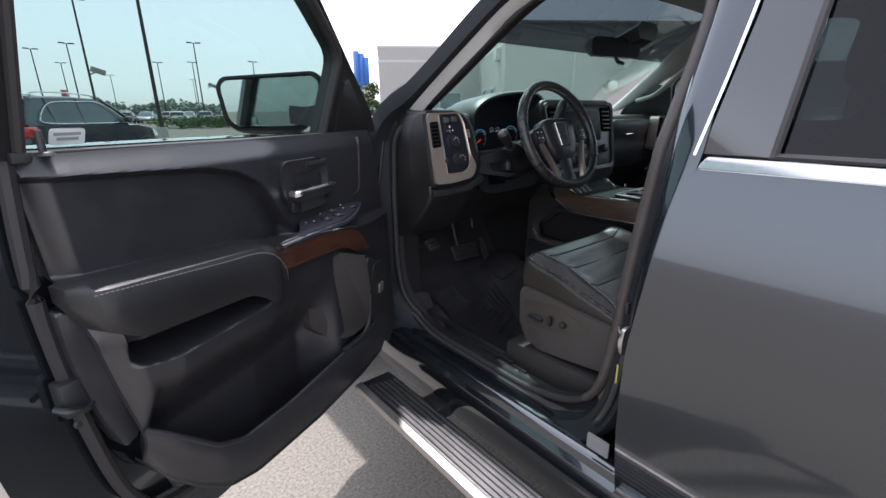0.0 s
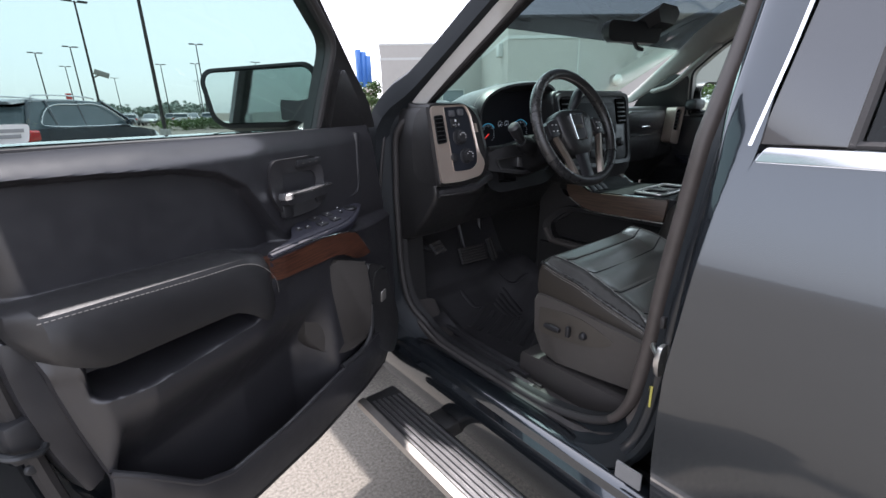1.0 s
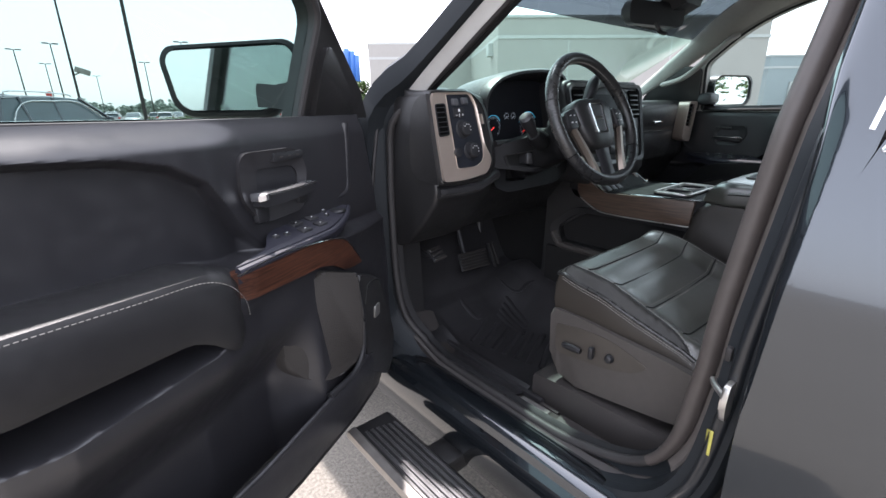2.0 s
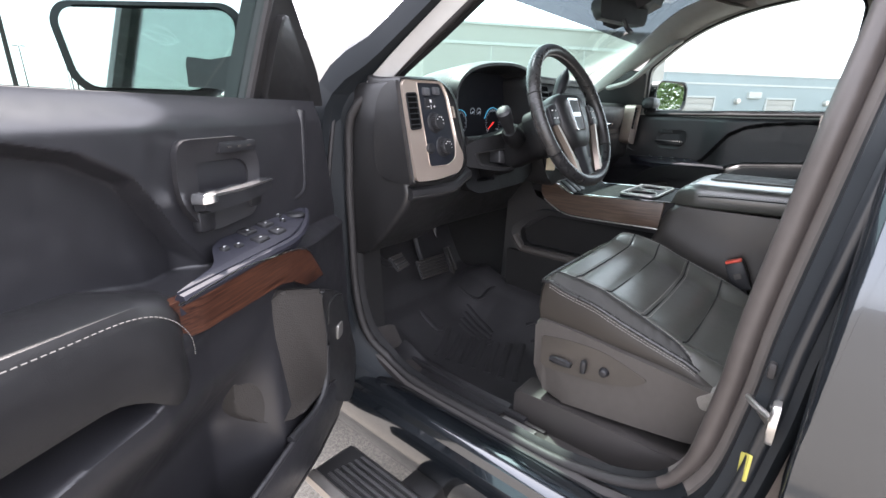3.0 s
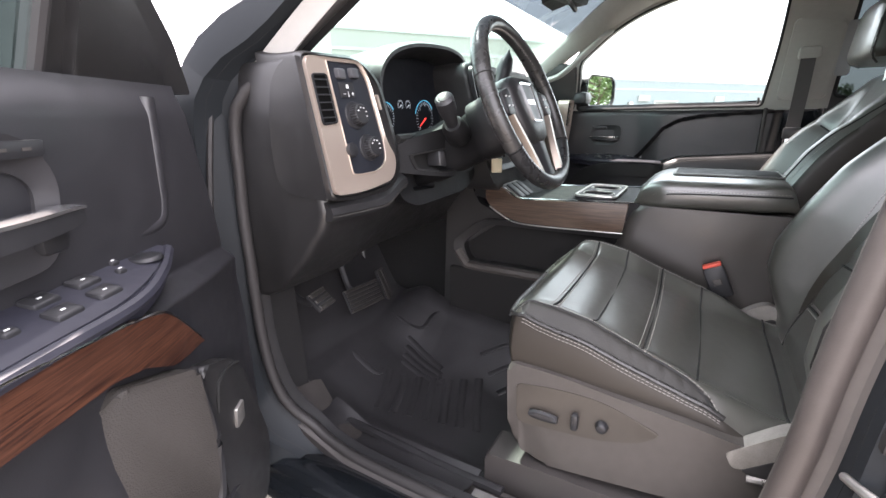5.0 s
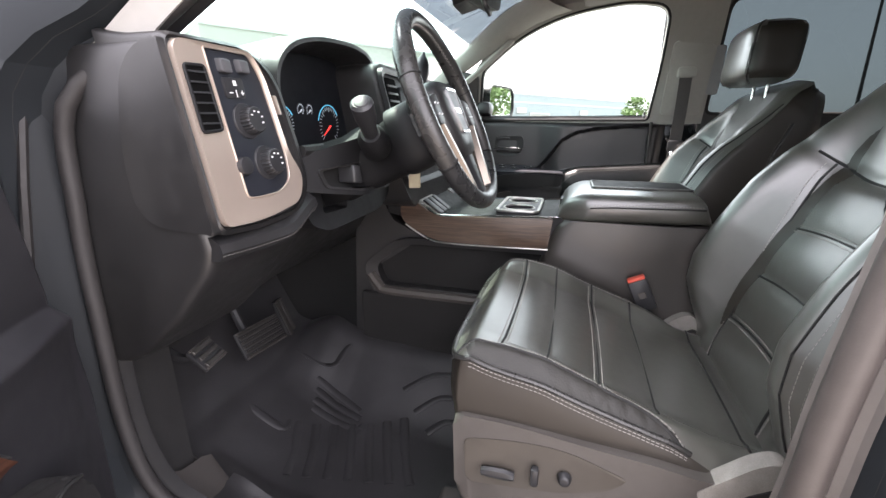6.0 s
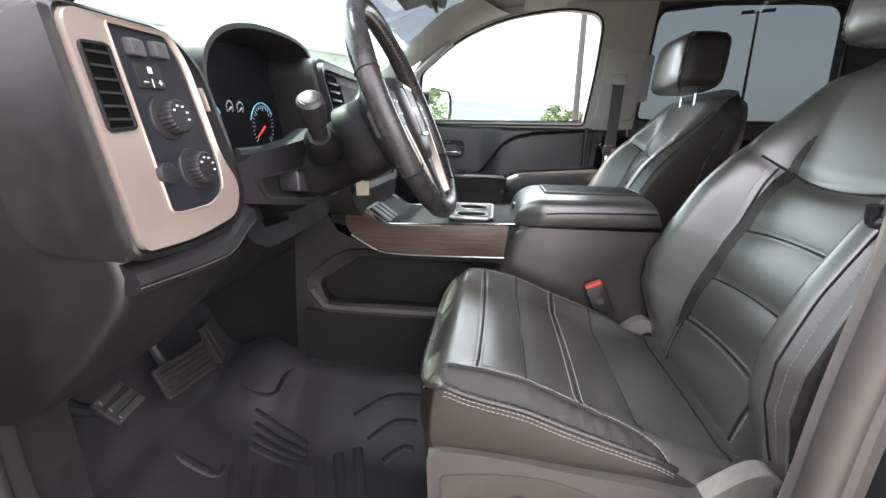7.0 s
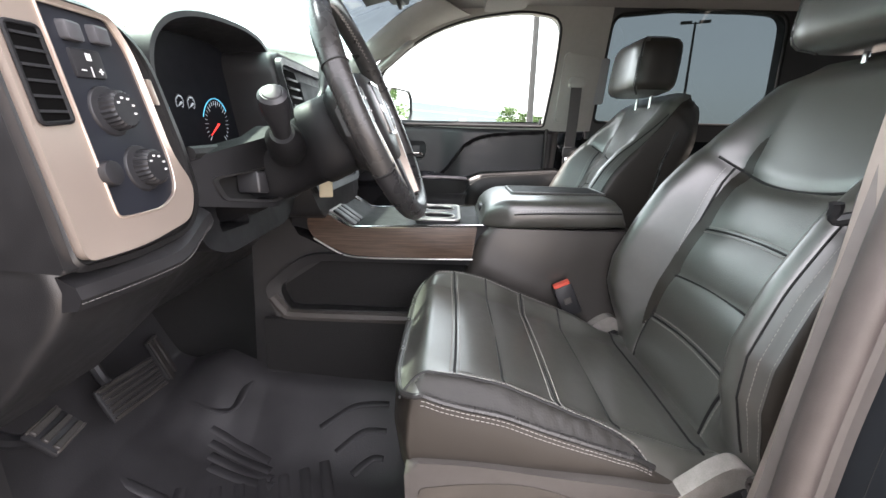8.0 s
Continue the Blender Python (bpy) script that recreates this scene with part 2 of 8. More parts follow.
def rpoly(pts, r, seg=4):
    """A 2D outline with rounded corners; r is one radius or one for each corner."""
    out, n = [], len(pts)
    for i in range(n):
        p, a, b = Vector(pts[i]), Vector(pts[i - 1]), Vector(pts[(i + 1) % n])
        rad = r[i] if isinstance(r, (list, tuple)) else r
        da, db = a - p, b - p
        rad = min(rad, da.length * 0.48, db.length * 0.48)
        s, e = p + da.normalized() * rad, p + db.normalized() * rad
        for k in range(seg + 1):
            q = k / seg
            out.append((1 - q) ** 2 * s + 2 * q * (1 - q) * p + q * q * e)
    return out


def prism(bm, outline, place, h0, h1, bev=0.0, seg=2):
    """An outline pushed from h0 to h1; place(a, b, h) gives the point."""
    t = bmesh.new()
    lo = [t.verts.new(place(p[0], p[1], h0)) for p in outline]
    hi = [t.verts.new(place(p[0], p[1], h1)) for p in outline]
    n = len(outline)
    for i in range(n):
        t.faces.new([lo[i], lo[(i + 1) % n], hi[(i + 1) % n], hi[i]])
    t.faces.new(lo[::-1])
    top = t.faces.new(hi)
    if bev:
        bmesh.ops.bevel(t, geom=top.edges[:], offset=bev, segments=seg, profile=0.5, affect="EDGES", clamp_overlap=True)
    bmesh.ops.recalc_face_normals(t, faces=t.faces[:])
    merge(bm, t)


def frame_prism(bm, outer, inner, place, h0, h1, dip=0.0):
    """A ring between two outlines with the same number of points."""
    n = len(outer)
    rings = []
    for o, h in ((outer, h0), (outer, h1), (inner, h1 - dip), (inner, h0)):
        rings.append([bm.verts.new(place(p[0], p[1], h)) for p in o])
    for a in range(4):
        for i in range(n):
            j = (i + 1) % n
            bm.faces.new([rings[a][i], rings[a][j], rings[(a + 1) % 4][j], rings[(a + 1) % 4][i]])


def loft(bm, rings, caps=True, closed=True):
    vs = [[bm.verts.new(p) for p in r] for r in rings]
    n = len(vs[0])
    for a, b in zip(vs, vs[1:]):
        for i in range(n if closed else n - 1):
            j = (i + 1) % n
            bm.faces.new([a[i], a[j], b[j], b[i]])
    if caps and closed:
        bm.faces.new(vs[0][::-1])
        bm.faces.new(vs[-1])


def spline(pts, n=8, closed=False):
    """Points on a smooth curve through pts."""
    P = [Vector(p) for p in pts]
    out, m = [], len(P)
    for i in range(m if closed else m - 1):
        if closed:
            a, b, c, d = P[i - 1], P[i], P[(i + 1) % m], P[(i + 2) % m]
        else:
            a, b, c, d = P[max(i - 1, 0)], P[i], P[i + 1], P[min(i + 2, m - 1)]
        for k in range(n):
            t = k / n
            out.append(0.5 * ((2 * b) + (c - a) * t + (2 * a - 5 * b + 4 * c - d) * t * t + (3 * b - a - 3 * c + d) * t ** 3))
    if not closed:
        out.append(P[-1])
    return out


def tube(bm, pts, r, n=8, closed=False, flat=1.0, up=(0, 0, 1)):
    """A round or flattened tube along pts; r is one radius or one for each point."""
    P = [Vector(p) for p in pts]
    m = len(P)
    rings = []
    for i, p in enumerate(P):
        d = (P[(i + 1) % m] - P[i - 1]) if closed else (P[min(i + 1, m - 1)] - P[max(i - 1, 0)])
        d.normalize()
        s = d.cross(Vector(up))
        if s.length < 1e-4:
            s = d.cross(Vector((0.3, 0.9, 0.1)))
        s.normalize()
        u = s.cross(d)
        rr = r[i] if isinstance(r, (list, tuple)) else r
        rings.append([p + s * rr * math.cos(2 * math.pi * k / n) + u * rr * flat * math.sin(2 * math.pi * k / n) for k in range(n)])
    if closed:
        rings.append(rings[0])
        vs = [[bm.verts.new(q) for q in g] for g in rings[:-1]]
        for i in range(m):
            a, b = vs[i], vs[(i + 1) % m]
            for k in range(n):
                bm.faces.new([a[k], a[(k + 1) % n], b[(k + 1) % n], b[k]])
    else:
        loft(bm, rings)


def sheet(bm, fn, nu, nv, back):
    """A surface fn(u, v), u and v in 0..1, closed behind by the vector back."""
    back = Vector(back)
    g = [[Vector(fn(i / nu, j / nv)) for j in range(nv + 1)] for i in range(nu + 1)]
    a = [[bm.verts.new(p) for p in row] for row in g]
    b = [[bm.verts.new(p + back) for p in row] for row in g]
    for i in range(nu):
        for j in range(nv):
            bm.faces.new([a[i][j], a[i + 1][j], a[i + 1][j + 1], a[i][j + 1]])
            bm.faces.new([b[i][j], b[i][j + 1], b[i + 1][j + 1], b[i + 1][j]])
    for i in range(nu):
        bm.faces.new([a[i][0], b[i][0], b[i + 1][0], a[i + 1][0]])
        bm.faces.new([a[i][nv], a[i + 1][nv], b[i + 1][nv], b[i][nv]])
    for j in range(nv):
        bm.faces.new([a[0][j], a[0][j + 1], b[0][j + 1], b[0][j]])
        bm.faces.new([a[nu][j], b[nu][j], b[nu][j + 1], a[nu][j + 1]])


def disc(bm, centre, axis, r0, r1, h, n=24, bev=0.0):
    """A knob or plate: a short cone along axis from radius r0 to r1."""
    t = bmesh.new()
    ax = Vector(axis).normalized()
    s = ax.orthogonal().normalized()
    u = ax.cross(s)
    c = Vector(centre)
    lo = [t.verts.new(c + r0 * (s * math.cos(a) + u * math.sin(a))) for a in [2 * math.pi * k / n for k in range(n)]]
    hi = [t.verts.new(c + ax * h + r1 * (s * math.cos(a) + u * math.sin(a))) for a in [2 * math.pi * k / n for k in range(n)]]
    for i in range(n):
        t.faces.new([lo[i], lo[(i + 1) % n], hi[(i + 1) % n], hi[i]])
    t.faces.new(lo[::-1])
    top = t.faces.new(hi)
    if bev:
        bmesh.ops.bevel(t, geom=top.edges[:], offset=bev, segments=2, profile=0.5, affect="EDGES")
    merge(bm, t)


def dashes(bm, pts, length=0.005, gap=0.0024, r=0.00085):
    """Stitches along a path."""
    P = [Vector(p) for p in pts]
    run, on = 0.0, None
    cum = [0.0]
    for a, b in zip(P, P[1:]):
        cum.append(cum[-1] + (b - a).length)
    def at(s):
        for i in range(len(P) - 1):
            if cum[i + 1] >= s:
                q = (s - cum[i]) / max(1e-9, cum[i + 1] - cum[i])
                return P[i].lerp(P[i + 1], q)
        return P[-1].copy()
    while run + length < cum[-1]:
        tube(bm, [at(run), at(run + length)], r, 4)
        run += length + gap


def part(name, bm, material, parent=None, label="", angle=40):
    """Links a bmesh as one mesh object under parent."""
    bmesh.ops.recalc_face_normals(bm, faces=bm.faces[:])
    lim = radians(angle)
    for f in bm.faces:
        f.smooth = True
    for e in bm.edges:
        if len(e.link_faces) == 2 and e.calc_face_angle(0) > lim:
            e.smooth = False
    me = bpy.data.meshes.new(name)
    bm.to_mesh(me)
    bm.free()
    me.materials.append(material)
    ob = new(name, me)
    if parent:
        ob.parent = parent
    if label:
        ob["label"] = label
    return ob


def sstep(a, b, x):
    t = min(1.0, max(0.0, (x - a) / (b - a)))
    return t * t * (3 - 2 * t)


def lerp_at(tab, x):
    """Straight lines through a short table of (x, value)."""
    if x <= tab[0][0]:
        return tab[0][1]
    for (a, p), (b, q) in zip(tab, tab[1:]):
        if x <= b:
            return p + (q - p) * (x - a) / (b - a)
    return tab[-1][1]


def nb():
    return bmesh.new()


# ---- ground ----
bm = nb()
R = [0, 2, 4, 8, 16, 40, 120, 500, 1500]
rings = [[bm.verts.new((r * math.cos(2 * math.pi * k / 32), r * math.sin(2 * math.pi * k / 32), 0.0)) for k in range(32)] for r in R[1:]]
c0 = bm.verts.new((0, 0, 0))
for k in range(32):
    bm.faces.new([c0, rings[0][k], rings[0][(k + 1) % 32]])
    for a, b in zip(rings, rings[1:]):
        bm.faces.new([a[k], b[k], b[(k + 1) % 32], a[(k + 1) % 32]])
tagged(part("ground", bm, ASPHALT), "grey asphalt of the car lot, sunlit and grainy", "ground", kind="structure")

# ---- the pickup's cab ----
truck = tagged(new("pickup_truck"), "dark metallic crew cab pickup with its driver's door open", "pickup truck")


def side_x(z):
    """Half width of the cab's outer skin."""
    return lerp_at([(0.40, 0.965), (0.50, 0.985), (0.60, 0.995), (0.80, 1.004), (0.90, 1.003), (1.00, 0.996), (1.10, 0.983), (1.20, 0.966), (1.32, 0.945), (1.80, 0.815)], z)


def leaf_x(z):
    """Half width of the door opening's inner edge."""
    return 0.862 - 0.28 * max(0.0, z - 1.32)


def edge_x(y, z):
    """The same, with the front of the opening standing further out."""
    return leaf_x(z) + 0.040 * sstep(1.36, 1.45, y)


# outline of the driver's door opening: (y, z)
OPENING = [(1.425, 1.335), (1.462, 1.16), (1.465, 0.98), (1.455, 0.78), (1.40, 0.62), (1.27, 0.553), (1.0, 0.545), (0.78, 0.548),
           (0.61, 0.595), (0.535, 0.69), (0.505, 0.86), (0.492, 1.02), (0.462, 1.27), (0.428, 1.57), (0.455, 1.70), (0.55, 1.760),
           (0.74, 1.755), (0.95, 1.685), (1.20, 1.51)]
ring2 = spline([(p[0], p[1], 0) for p in OPENING], 6, closed=True)
rc = Vector((0.95, 1.15, 0))


def opening_rings(steps, side=-1):
    """Lines round the opening; steps are (outward, further out in x)."""
    out, n = [], len(ring2)
    for i, p in enumerate(ring2):
        d = (ring2[(i + 1) % n] - ring2[i - 1]).normalized()
        nv = Vector((d.y, -d.x, 0))
        if nv.dot(p - rc) < 0:
            nv = -nv
        row = []
        for off, dx in steps:
            q = p + nv * off
            row.append(Vector((side * (edge_x(q.x, q.y) + dx), q.x, q.y)))
        out.append(row)
    return out


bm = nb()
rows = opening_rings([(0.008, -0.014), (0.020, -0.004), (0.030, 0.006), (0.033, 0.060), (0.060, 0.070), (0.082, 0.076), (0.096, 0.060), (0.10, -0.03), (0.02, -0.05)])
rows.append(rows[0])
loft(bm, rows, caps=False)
part("door_frame", bm, JAMB_SHADED, truck, "painted frame of the door opening, coloured as in shade")
bm = nb()
rows = opening_rings([(-0.012, -0.030), (-0.008, -0.018), (0.000, -0.010), (0.0075, -0.010), (0.0075, -0.034)])
on_pillar = [i for i, r in enumerate(rows) if r[0].y < 0.58 and r[0].z > 0.60]
rest = [(on_pillar[-1] + k) % len(rows) for k in range(len(rows) - len(on_pillar) + 2)]
loft(bm, [rows[i] for i in rest], caps=False)
part("inner_lip", bm, MATTE_COLUMN, truck, "black inner edge of the door opening")
FLANGE = mat("brown_grey_flange", (0.150, 0.134, 0.124), 0.45, 0, 0.15, 40, bump=0.1, bscale=900)
bm = nb()
loft(bm, [rows[i] for i in on_pillar], caps=False)
part("pillar_lip", bm, FLANGE, truck, "brown-grey inner edge of the centre pillar")

bm = nb()
seal_pts = [r[0] for r in opening_rings([(-0.002, 0.0)])]
tube(bm, seal_pts, 0.011, 12, closed=True, flat=1.1, up=(1, 0, 0))
part("door_seal", bm, RUBBER, truck, "dark rubber seal round the door opening")
# thick welt on the centre pillar
bm = nb()
welt = [p for p in seal_pts if p.y < 0.62 and p.z > 0.62]
i0 = max(range(len(welt)), key=lambda i: (welt[i] - welt[i - 1]).length)
welt = welt[i0:] + welt[:i0]
tube(bm, welt, [0.0115 + 0.006 * sstep(0.62, 0.78, p.z) for p in welt], 12, flat=1.1, up=(1, 0, 0))
part("pillar_welt", bm, SEAL, truck, "thick brown-grey welt on the centre pillar")
bm = nb()
tube(bm, [r[0] for r in opening_rings([(0.036, 0.038)])], 0.0045, 6, closed=True, up=(1, 0, 0))
part("outer_seal", bm, SEAM, truck)

bm = nb()
flange = [r for r in opening_rings([(0.012, -0.004), (0.022, 0.004), (0.034, 0.012), (0.041, 0.034), (0.045, 0.058), (0.038, 0.058), (0.034, 0.020), (0.020, -0.004)]) if r[0].y < 0.56 and r[0].z > 0.64]
i0 = max(range(len(flange)), key=lambda i: (flange[i][0] - flange[i - 1][0]).length)
loft(bm, flange[i0:] + flange[:i0])
part("pillar_flange", bm, FLANGE, truck, "brown-grey cover along the centre pillar")
bm = nb()
rib = [r[0] for r in opening_rings([(0.060, 0.074)]) if r[0].y < 0.56 and r[0].z > 0.60]
i0 = max(range(len(rib)), key=lambda i: (rib[i] - rib[i - 1]).length)
tube(bm, rib[i0:] + rib[:i0], 0.011, 10, flat=0.6, up=(1, 0, 0))
part("jamb_rib", bm, JAMB, truck, "raised painted rib of the jamb")

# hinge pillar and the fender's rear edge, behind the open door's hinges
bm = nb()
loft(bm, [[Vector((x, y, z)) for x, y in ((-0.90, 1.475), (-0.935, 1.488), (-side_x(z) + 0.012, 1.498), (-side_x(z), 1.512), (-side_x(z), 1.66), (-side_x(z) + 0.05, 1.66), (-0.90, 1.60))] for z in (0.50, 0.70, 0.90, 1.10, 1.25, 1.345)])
part("hinge_pillar", bm, JAMB_SHADED, truck, "painted hinge pillar and fender edge, coloured as in shade")
bm = nb()
tube(bm, [(-side_x(z) + 0.022, 1.486, z) for z in (0.55, 0.8, 1.0, 1.2, 1.34)], 0.006, 6)
part("pillar_strip", bm, RUBBER, truck)

# rocker and rear door of the driver's side
bm = nb()
prof = [(-0.875, 0.535), (-0.905, 0.545), (-0.940, 0.545), (-0.962, 0.532), (-0.968, 0.512), (-0.984, 0.502), (-0.992, 0.475), (-0.988, 0.42), (-0.975, 0.36), (-0.950, 0.325), (-0.90, 0.32), (-0.85, 0.34), (-0.85, 0.52)]
loft(bm, [[Vector((x, y, z)) for x, z in prof] for y in (1.62, 1.45, 1.2, 0.8, 0.4, 0.0, -0.9)])
part("rocker_panel", bm, PAINT, truck, "glossy dark painted rocker panel")


def rear_skin(u, v):
    z = 0.52 + 0.785 * v
    y = lerp_at([(0.52, 0.398), (0.70, 0.410), (0.90, 0.410), (1.09, 0.393), (1.19, 0.379), (1.305, 0.343)], z) - 1.35 * u
    return (-side_x(z) - 0.006, y, z)


bm = nb()
sheet(bm, rear_skin, 40, 30, (0.045, 0, 0))
rear_door = part("rear_door", bm, PAINT, truck, "closed rear door in dark metallic paint")
for z0, y0, y1, h, d in ((1.292, 0.345, -0.94, 0.023, 0.012), (0.515, 0.400, -0.94, 0.034, 0.018)):
    bm = nb()
    prism(bm, rpoly([(y0, z0), (y0 - 0.012, z0 + h), (y1, z0 + h), (y1, z0)], 0.004), lambda a, b, hh: Vector((-side_x(b) - hh, a, b)), -0.004, d, 0.004)
    part("chrome_moulding", bm, HANDLE_CHROME, rear_door, "bright satin chrome moulding along the door")
bm = nb()
rings = []
for k in range(41):
    z = 0.53 + 1.27 * k / 40
    y_in = lerp_at([(0.52, 0.394), (0.70, 0.406), (0.90, 0.406), (1.09, 0.390), (1.19, 0.376), (1.305, 0.345), (1.40, 0.343), (1.56, 0.320), (1.80, 0.312)], z)
    y_out = lerp_at([(0.52, 0.402), (0.80, 0.414), (1.09, 0.411), (1.20, 0.408), (1.31, 0.408), (1.38, 0.412), (1.56, 0.400), (1.80, 0.392)], z)
    d = y_out - y_in
    rings.append([Vector((-side_x(z) + dx, y_in + f * d, z)) for dx, f in ((-0.004, 0.0), (-0.0045, 0.30), (-0.003, 0.62), (0.001, 0.84), (0.008, 0.96), (0.020, 1.0), (0.046, 0.98), (0.046, 0.0))])
loft(bm, rings)
part("window_frame", bm, PAINT, rear_door, "rolled front edge and window frame of the rear door")
bm = nb()
tube(bm, [(-side_x(z) - 0.006, lerp_at([(1.315, 0.357), (1.56, 0.320), (1.80, 0.312)], z), z) for z in (1.316, 1.45, 1.6, 1.7, 1.8)], 0.003, 6)
part("frame_edge", bm, CHROME, rear_door, "thin bright edge of the window frame")
bm = nb()
prism(bm, [(0.352, 1.318), (0.240, 1.318), (0.227, 1.56), (0.22, 1.80), (0.308, 1.80), (0.316, 1.56)], lambda a, b, hh: Vector((-side_x(b) - hh, a, b)), -0.03, 0.0, 0.003)
part("pillar_cover", bm, mat("gloss_black_cover", (0.02, 0.023, 0.03), 0.12, 0, 0.03, 30, coat=1.0, rvary=0.03), rear_door, "glossy black window pillar cover")
bm = nb()
tube(bm, [(-side_x(z) + 0.0, lerp_at([(1.315, 0.236), (1.56, 0.224), (1.80, 0.217)], z), z) for z in (1.318, 1.45, 1.6, 1.7, 1.8)], 0.007, 6)
tube(bm, [(-side_x(1.320), y, 1.322) for y in (0.24, 0, -0.5, -0.94)], 0.006, 6)
part("glass_run", bm, RUBBER, rear_door)
bm = nb()
prism(bm, [(0.232, 1.318), (-0.94, 1.318), (-0.94, 1.80), (0.215, 1.80), (0.220, 1.56)], lambda a, b, hh: Vector((-side_x(b) - hh, a, b)), -0.014, -0.010)
part("window_pane", bm, PRIVACY, rear_door, "dark tinted rear side window")
# dark inner lining of the rear door, so that the tinted glass has depth behind it
bm = nb()
sheet(bm, lambda u, v: (-0.86, 0.36 - 1.3 * u, 0.56 + 0.76 * v), 8, 6, (-0.05, 0, 0))
part("inner_panel", bm, PLASTIC, rear_door)

# striker, bolts, labels on the jamb
bm = nb()
prism(bm, rpoly([(-0.970, 0.862), (-0.940, 0.862), (-0.934, 0.895), (-0.940, 0.928), (-0.970, 0.928), (-0.976, 0.895)], 0.01, 3), lambda a, b, h: Vector((a, 0.436 + h, b)), 0.0, 0.010, 0.004)
tube(bm, spline([(-0.960, 0.440, 0.888), (-0.935, 0.452, 0.888), (-0.917, 0.462, 0.889), (-0.909, 0.470, 0.893), (-0.914, 0.476, 0.899), (-0.935, 0.466, 0.902), (-0.960, 0.444, 0.902)], 6), 0.0052, 8)
part("door_striker", bm, STEEL, truck, "bright metal door striker loop")
bm = nb()
box(bm, -0.935, -0.905, 0.452, 0.462, 0.950, 0.975, 0.003)
part("clip", bm, RUBBER, truck)
bm = nb()
prism(bm, rpoly([(-0.945, 0.770), (-0.915, 0.755), (-0.915, 0.800), (-0.945, 0.822)], 0.004), lambda a, b, h: Vector((a, 0.470 + 0.6 * (a + 0.915) + h, b)), 0.0, 0.004)
part("data_label", bm, YELLOW, truck, "yellow data label on the door jamb")
bm = nb()
prism(bm, rpoly([(0.440, 0.568), (0.500, 0.568), (0.500, 0.612), (0.440, 0.612)], 0.004), lambda a, b, h: Vector((-0.962 - h, a, b)), 0.0, 0.004)
part("sill_label", bm, LABEL, truck, "grey printed label low on the pillar")

# running board
bm = nb()
prof = [(-1.268, 0.488), (-1.262, 0.502), (-1.235, 0.506), (-1.13, 0.506), (-1.118, 0.495), (-1.12, 0.46), (-1.14, 0.448), (-1.25, 0.452)]
loft(bm, [[Vector((-1.19 + (x + 1.19) * s, y, 0.478 + (z - 0.478) * s2)) for x, z in prof] for y, s, s2 in ((1.215, 0.75, 0.55), (1.20, 1, 1), (0.6, 1, 1), (0, 1, 1), (-1.0, 1, 1))])
running_board = part("running_board", bm, PLASTIC, truck, "black ribbed running board with a bright edge")
for i in range(6):
    bm = nb()
    x = -1.228 + i * 0.0175
    box(bm, x - 0.005, x + 0.005, -0.98, 1.165 - 0.004 * i, 0.5045, 0.5105, 0.002, 1)
    part("tread_rib", bm, STEP_TREAD, running_board, "worn silver tread rib")
bm = nb()
loft(bm, [[Vector((x, y, z)) for x, z in ((-1.271, 0.487), (-1.266, 0.503), (-1.246, 0.5085), (-1.240, 0.505), (-1.25, 0.484))] for y in (1.205, 1.19, 0.5, -1.0)])
part("edge_trim", bm, STEP_ALU, running_board, "bright satin step edge")
for y in (1.0, 0.1, -0.7):
    bm = nb()
    box(bm, -1.20, -0.92, y - 0.05, y + 0.05, 0.40, 0.455, 0.01)
    part("bracket", bm, PLASTIC, running_board)

running_board.matrix_basis = Matrix.Translation((0.053, 0.085, -0.064))

# floor, sill trim, firewall, tunnel
bm = nb()
loft(bm, [[Vector((x, y, z)) for y, z in ((-1.0, 0.455), (1.40, 0.455), (1.60, 0.56), (1.74, 0.82), (1.78, 1.30), (1.80, 1.30), (1.80, 0.42), (-1.0, 0.42))] for x in (-0.86, -0.3, 0.3, 0.86)])
part("cab_floor", bm, CARPET, truck, "black carpeted cab floor and firewall")
bm = nb()
prof = [(-0.880, 0.535), (-0.868, 0.546), (-0.845, 0.542), (-0.825, 0.526), (-0.775, 0.517), (-0.752, 0.505), (-0.742, 0.44), (-0.87, 0.44)]
loft(bm, [[Vector((x + dx, y, z + dz)) for x, z in prof] for y, dx, dz in ((0.50, -0.01, 0.13), (0.54, -0.005, 0.06), (0.62, 0, 0.012), (0.70, 0, 0.0), (1.0, 0, 0), (1.27, 0, 0.004), (1.40, 0.0, 0.05), (1.45, 0, 0.12))])
sill = part("sill_trim", bm, SILL, truck, "black plastic door sill cover")
for y0, y1, x0, x1 in ((0.66, 0.86, -0.80, -0.765), (0.87, 0.955, -0.772, -0.760)):
    bm = nb()
    box(bm, x0, x1, y0, y1, 0.512, 0.5215, 0.002, 1)
    part("sill_inset", bm, SILL, sill)
bm = nb()
box(bm, -0.818, -0.782, 0.886, 0.985, 0.515, 0.5245, 0.0025, 2)
part("sill_badge", bm, mat("brushed_badge", (0.26, 0.25, 0.24), 0.5, 0.4, 0.2, 300), sill, "small brushed metal sill plate")
bm = nb()
prof = [(1.42, 0.52), (1.46, 0.62), (1.475, 0.9), (1.47, 1.06), (1.60, 1.06), (1.60, 0.50)]
loft(bm, [[Vector((x, y, z)) for y, z in prof] for x in (-0.892, -0.80, -0.785)])
part("kick_panel", bm, PLASTIC, truck)

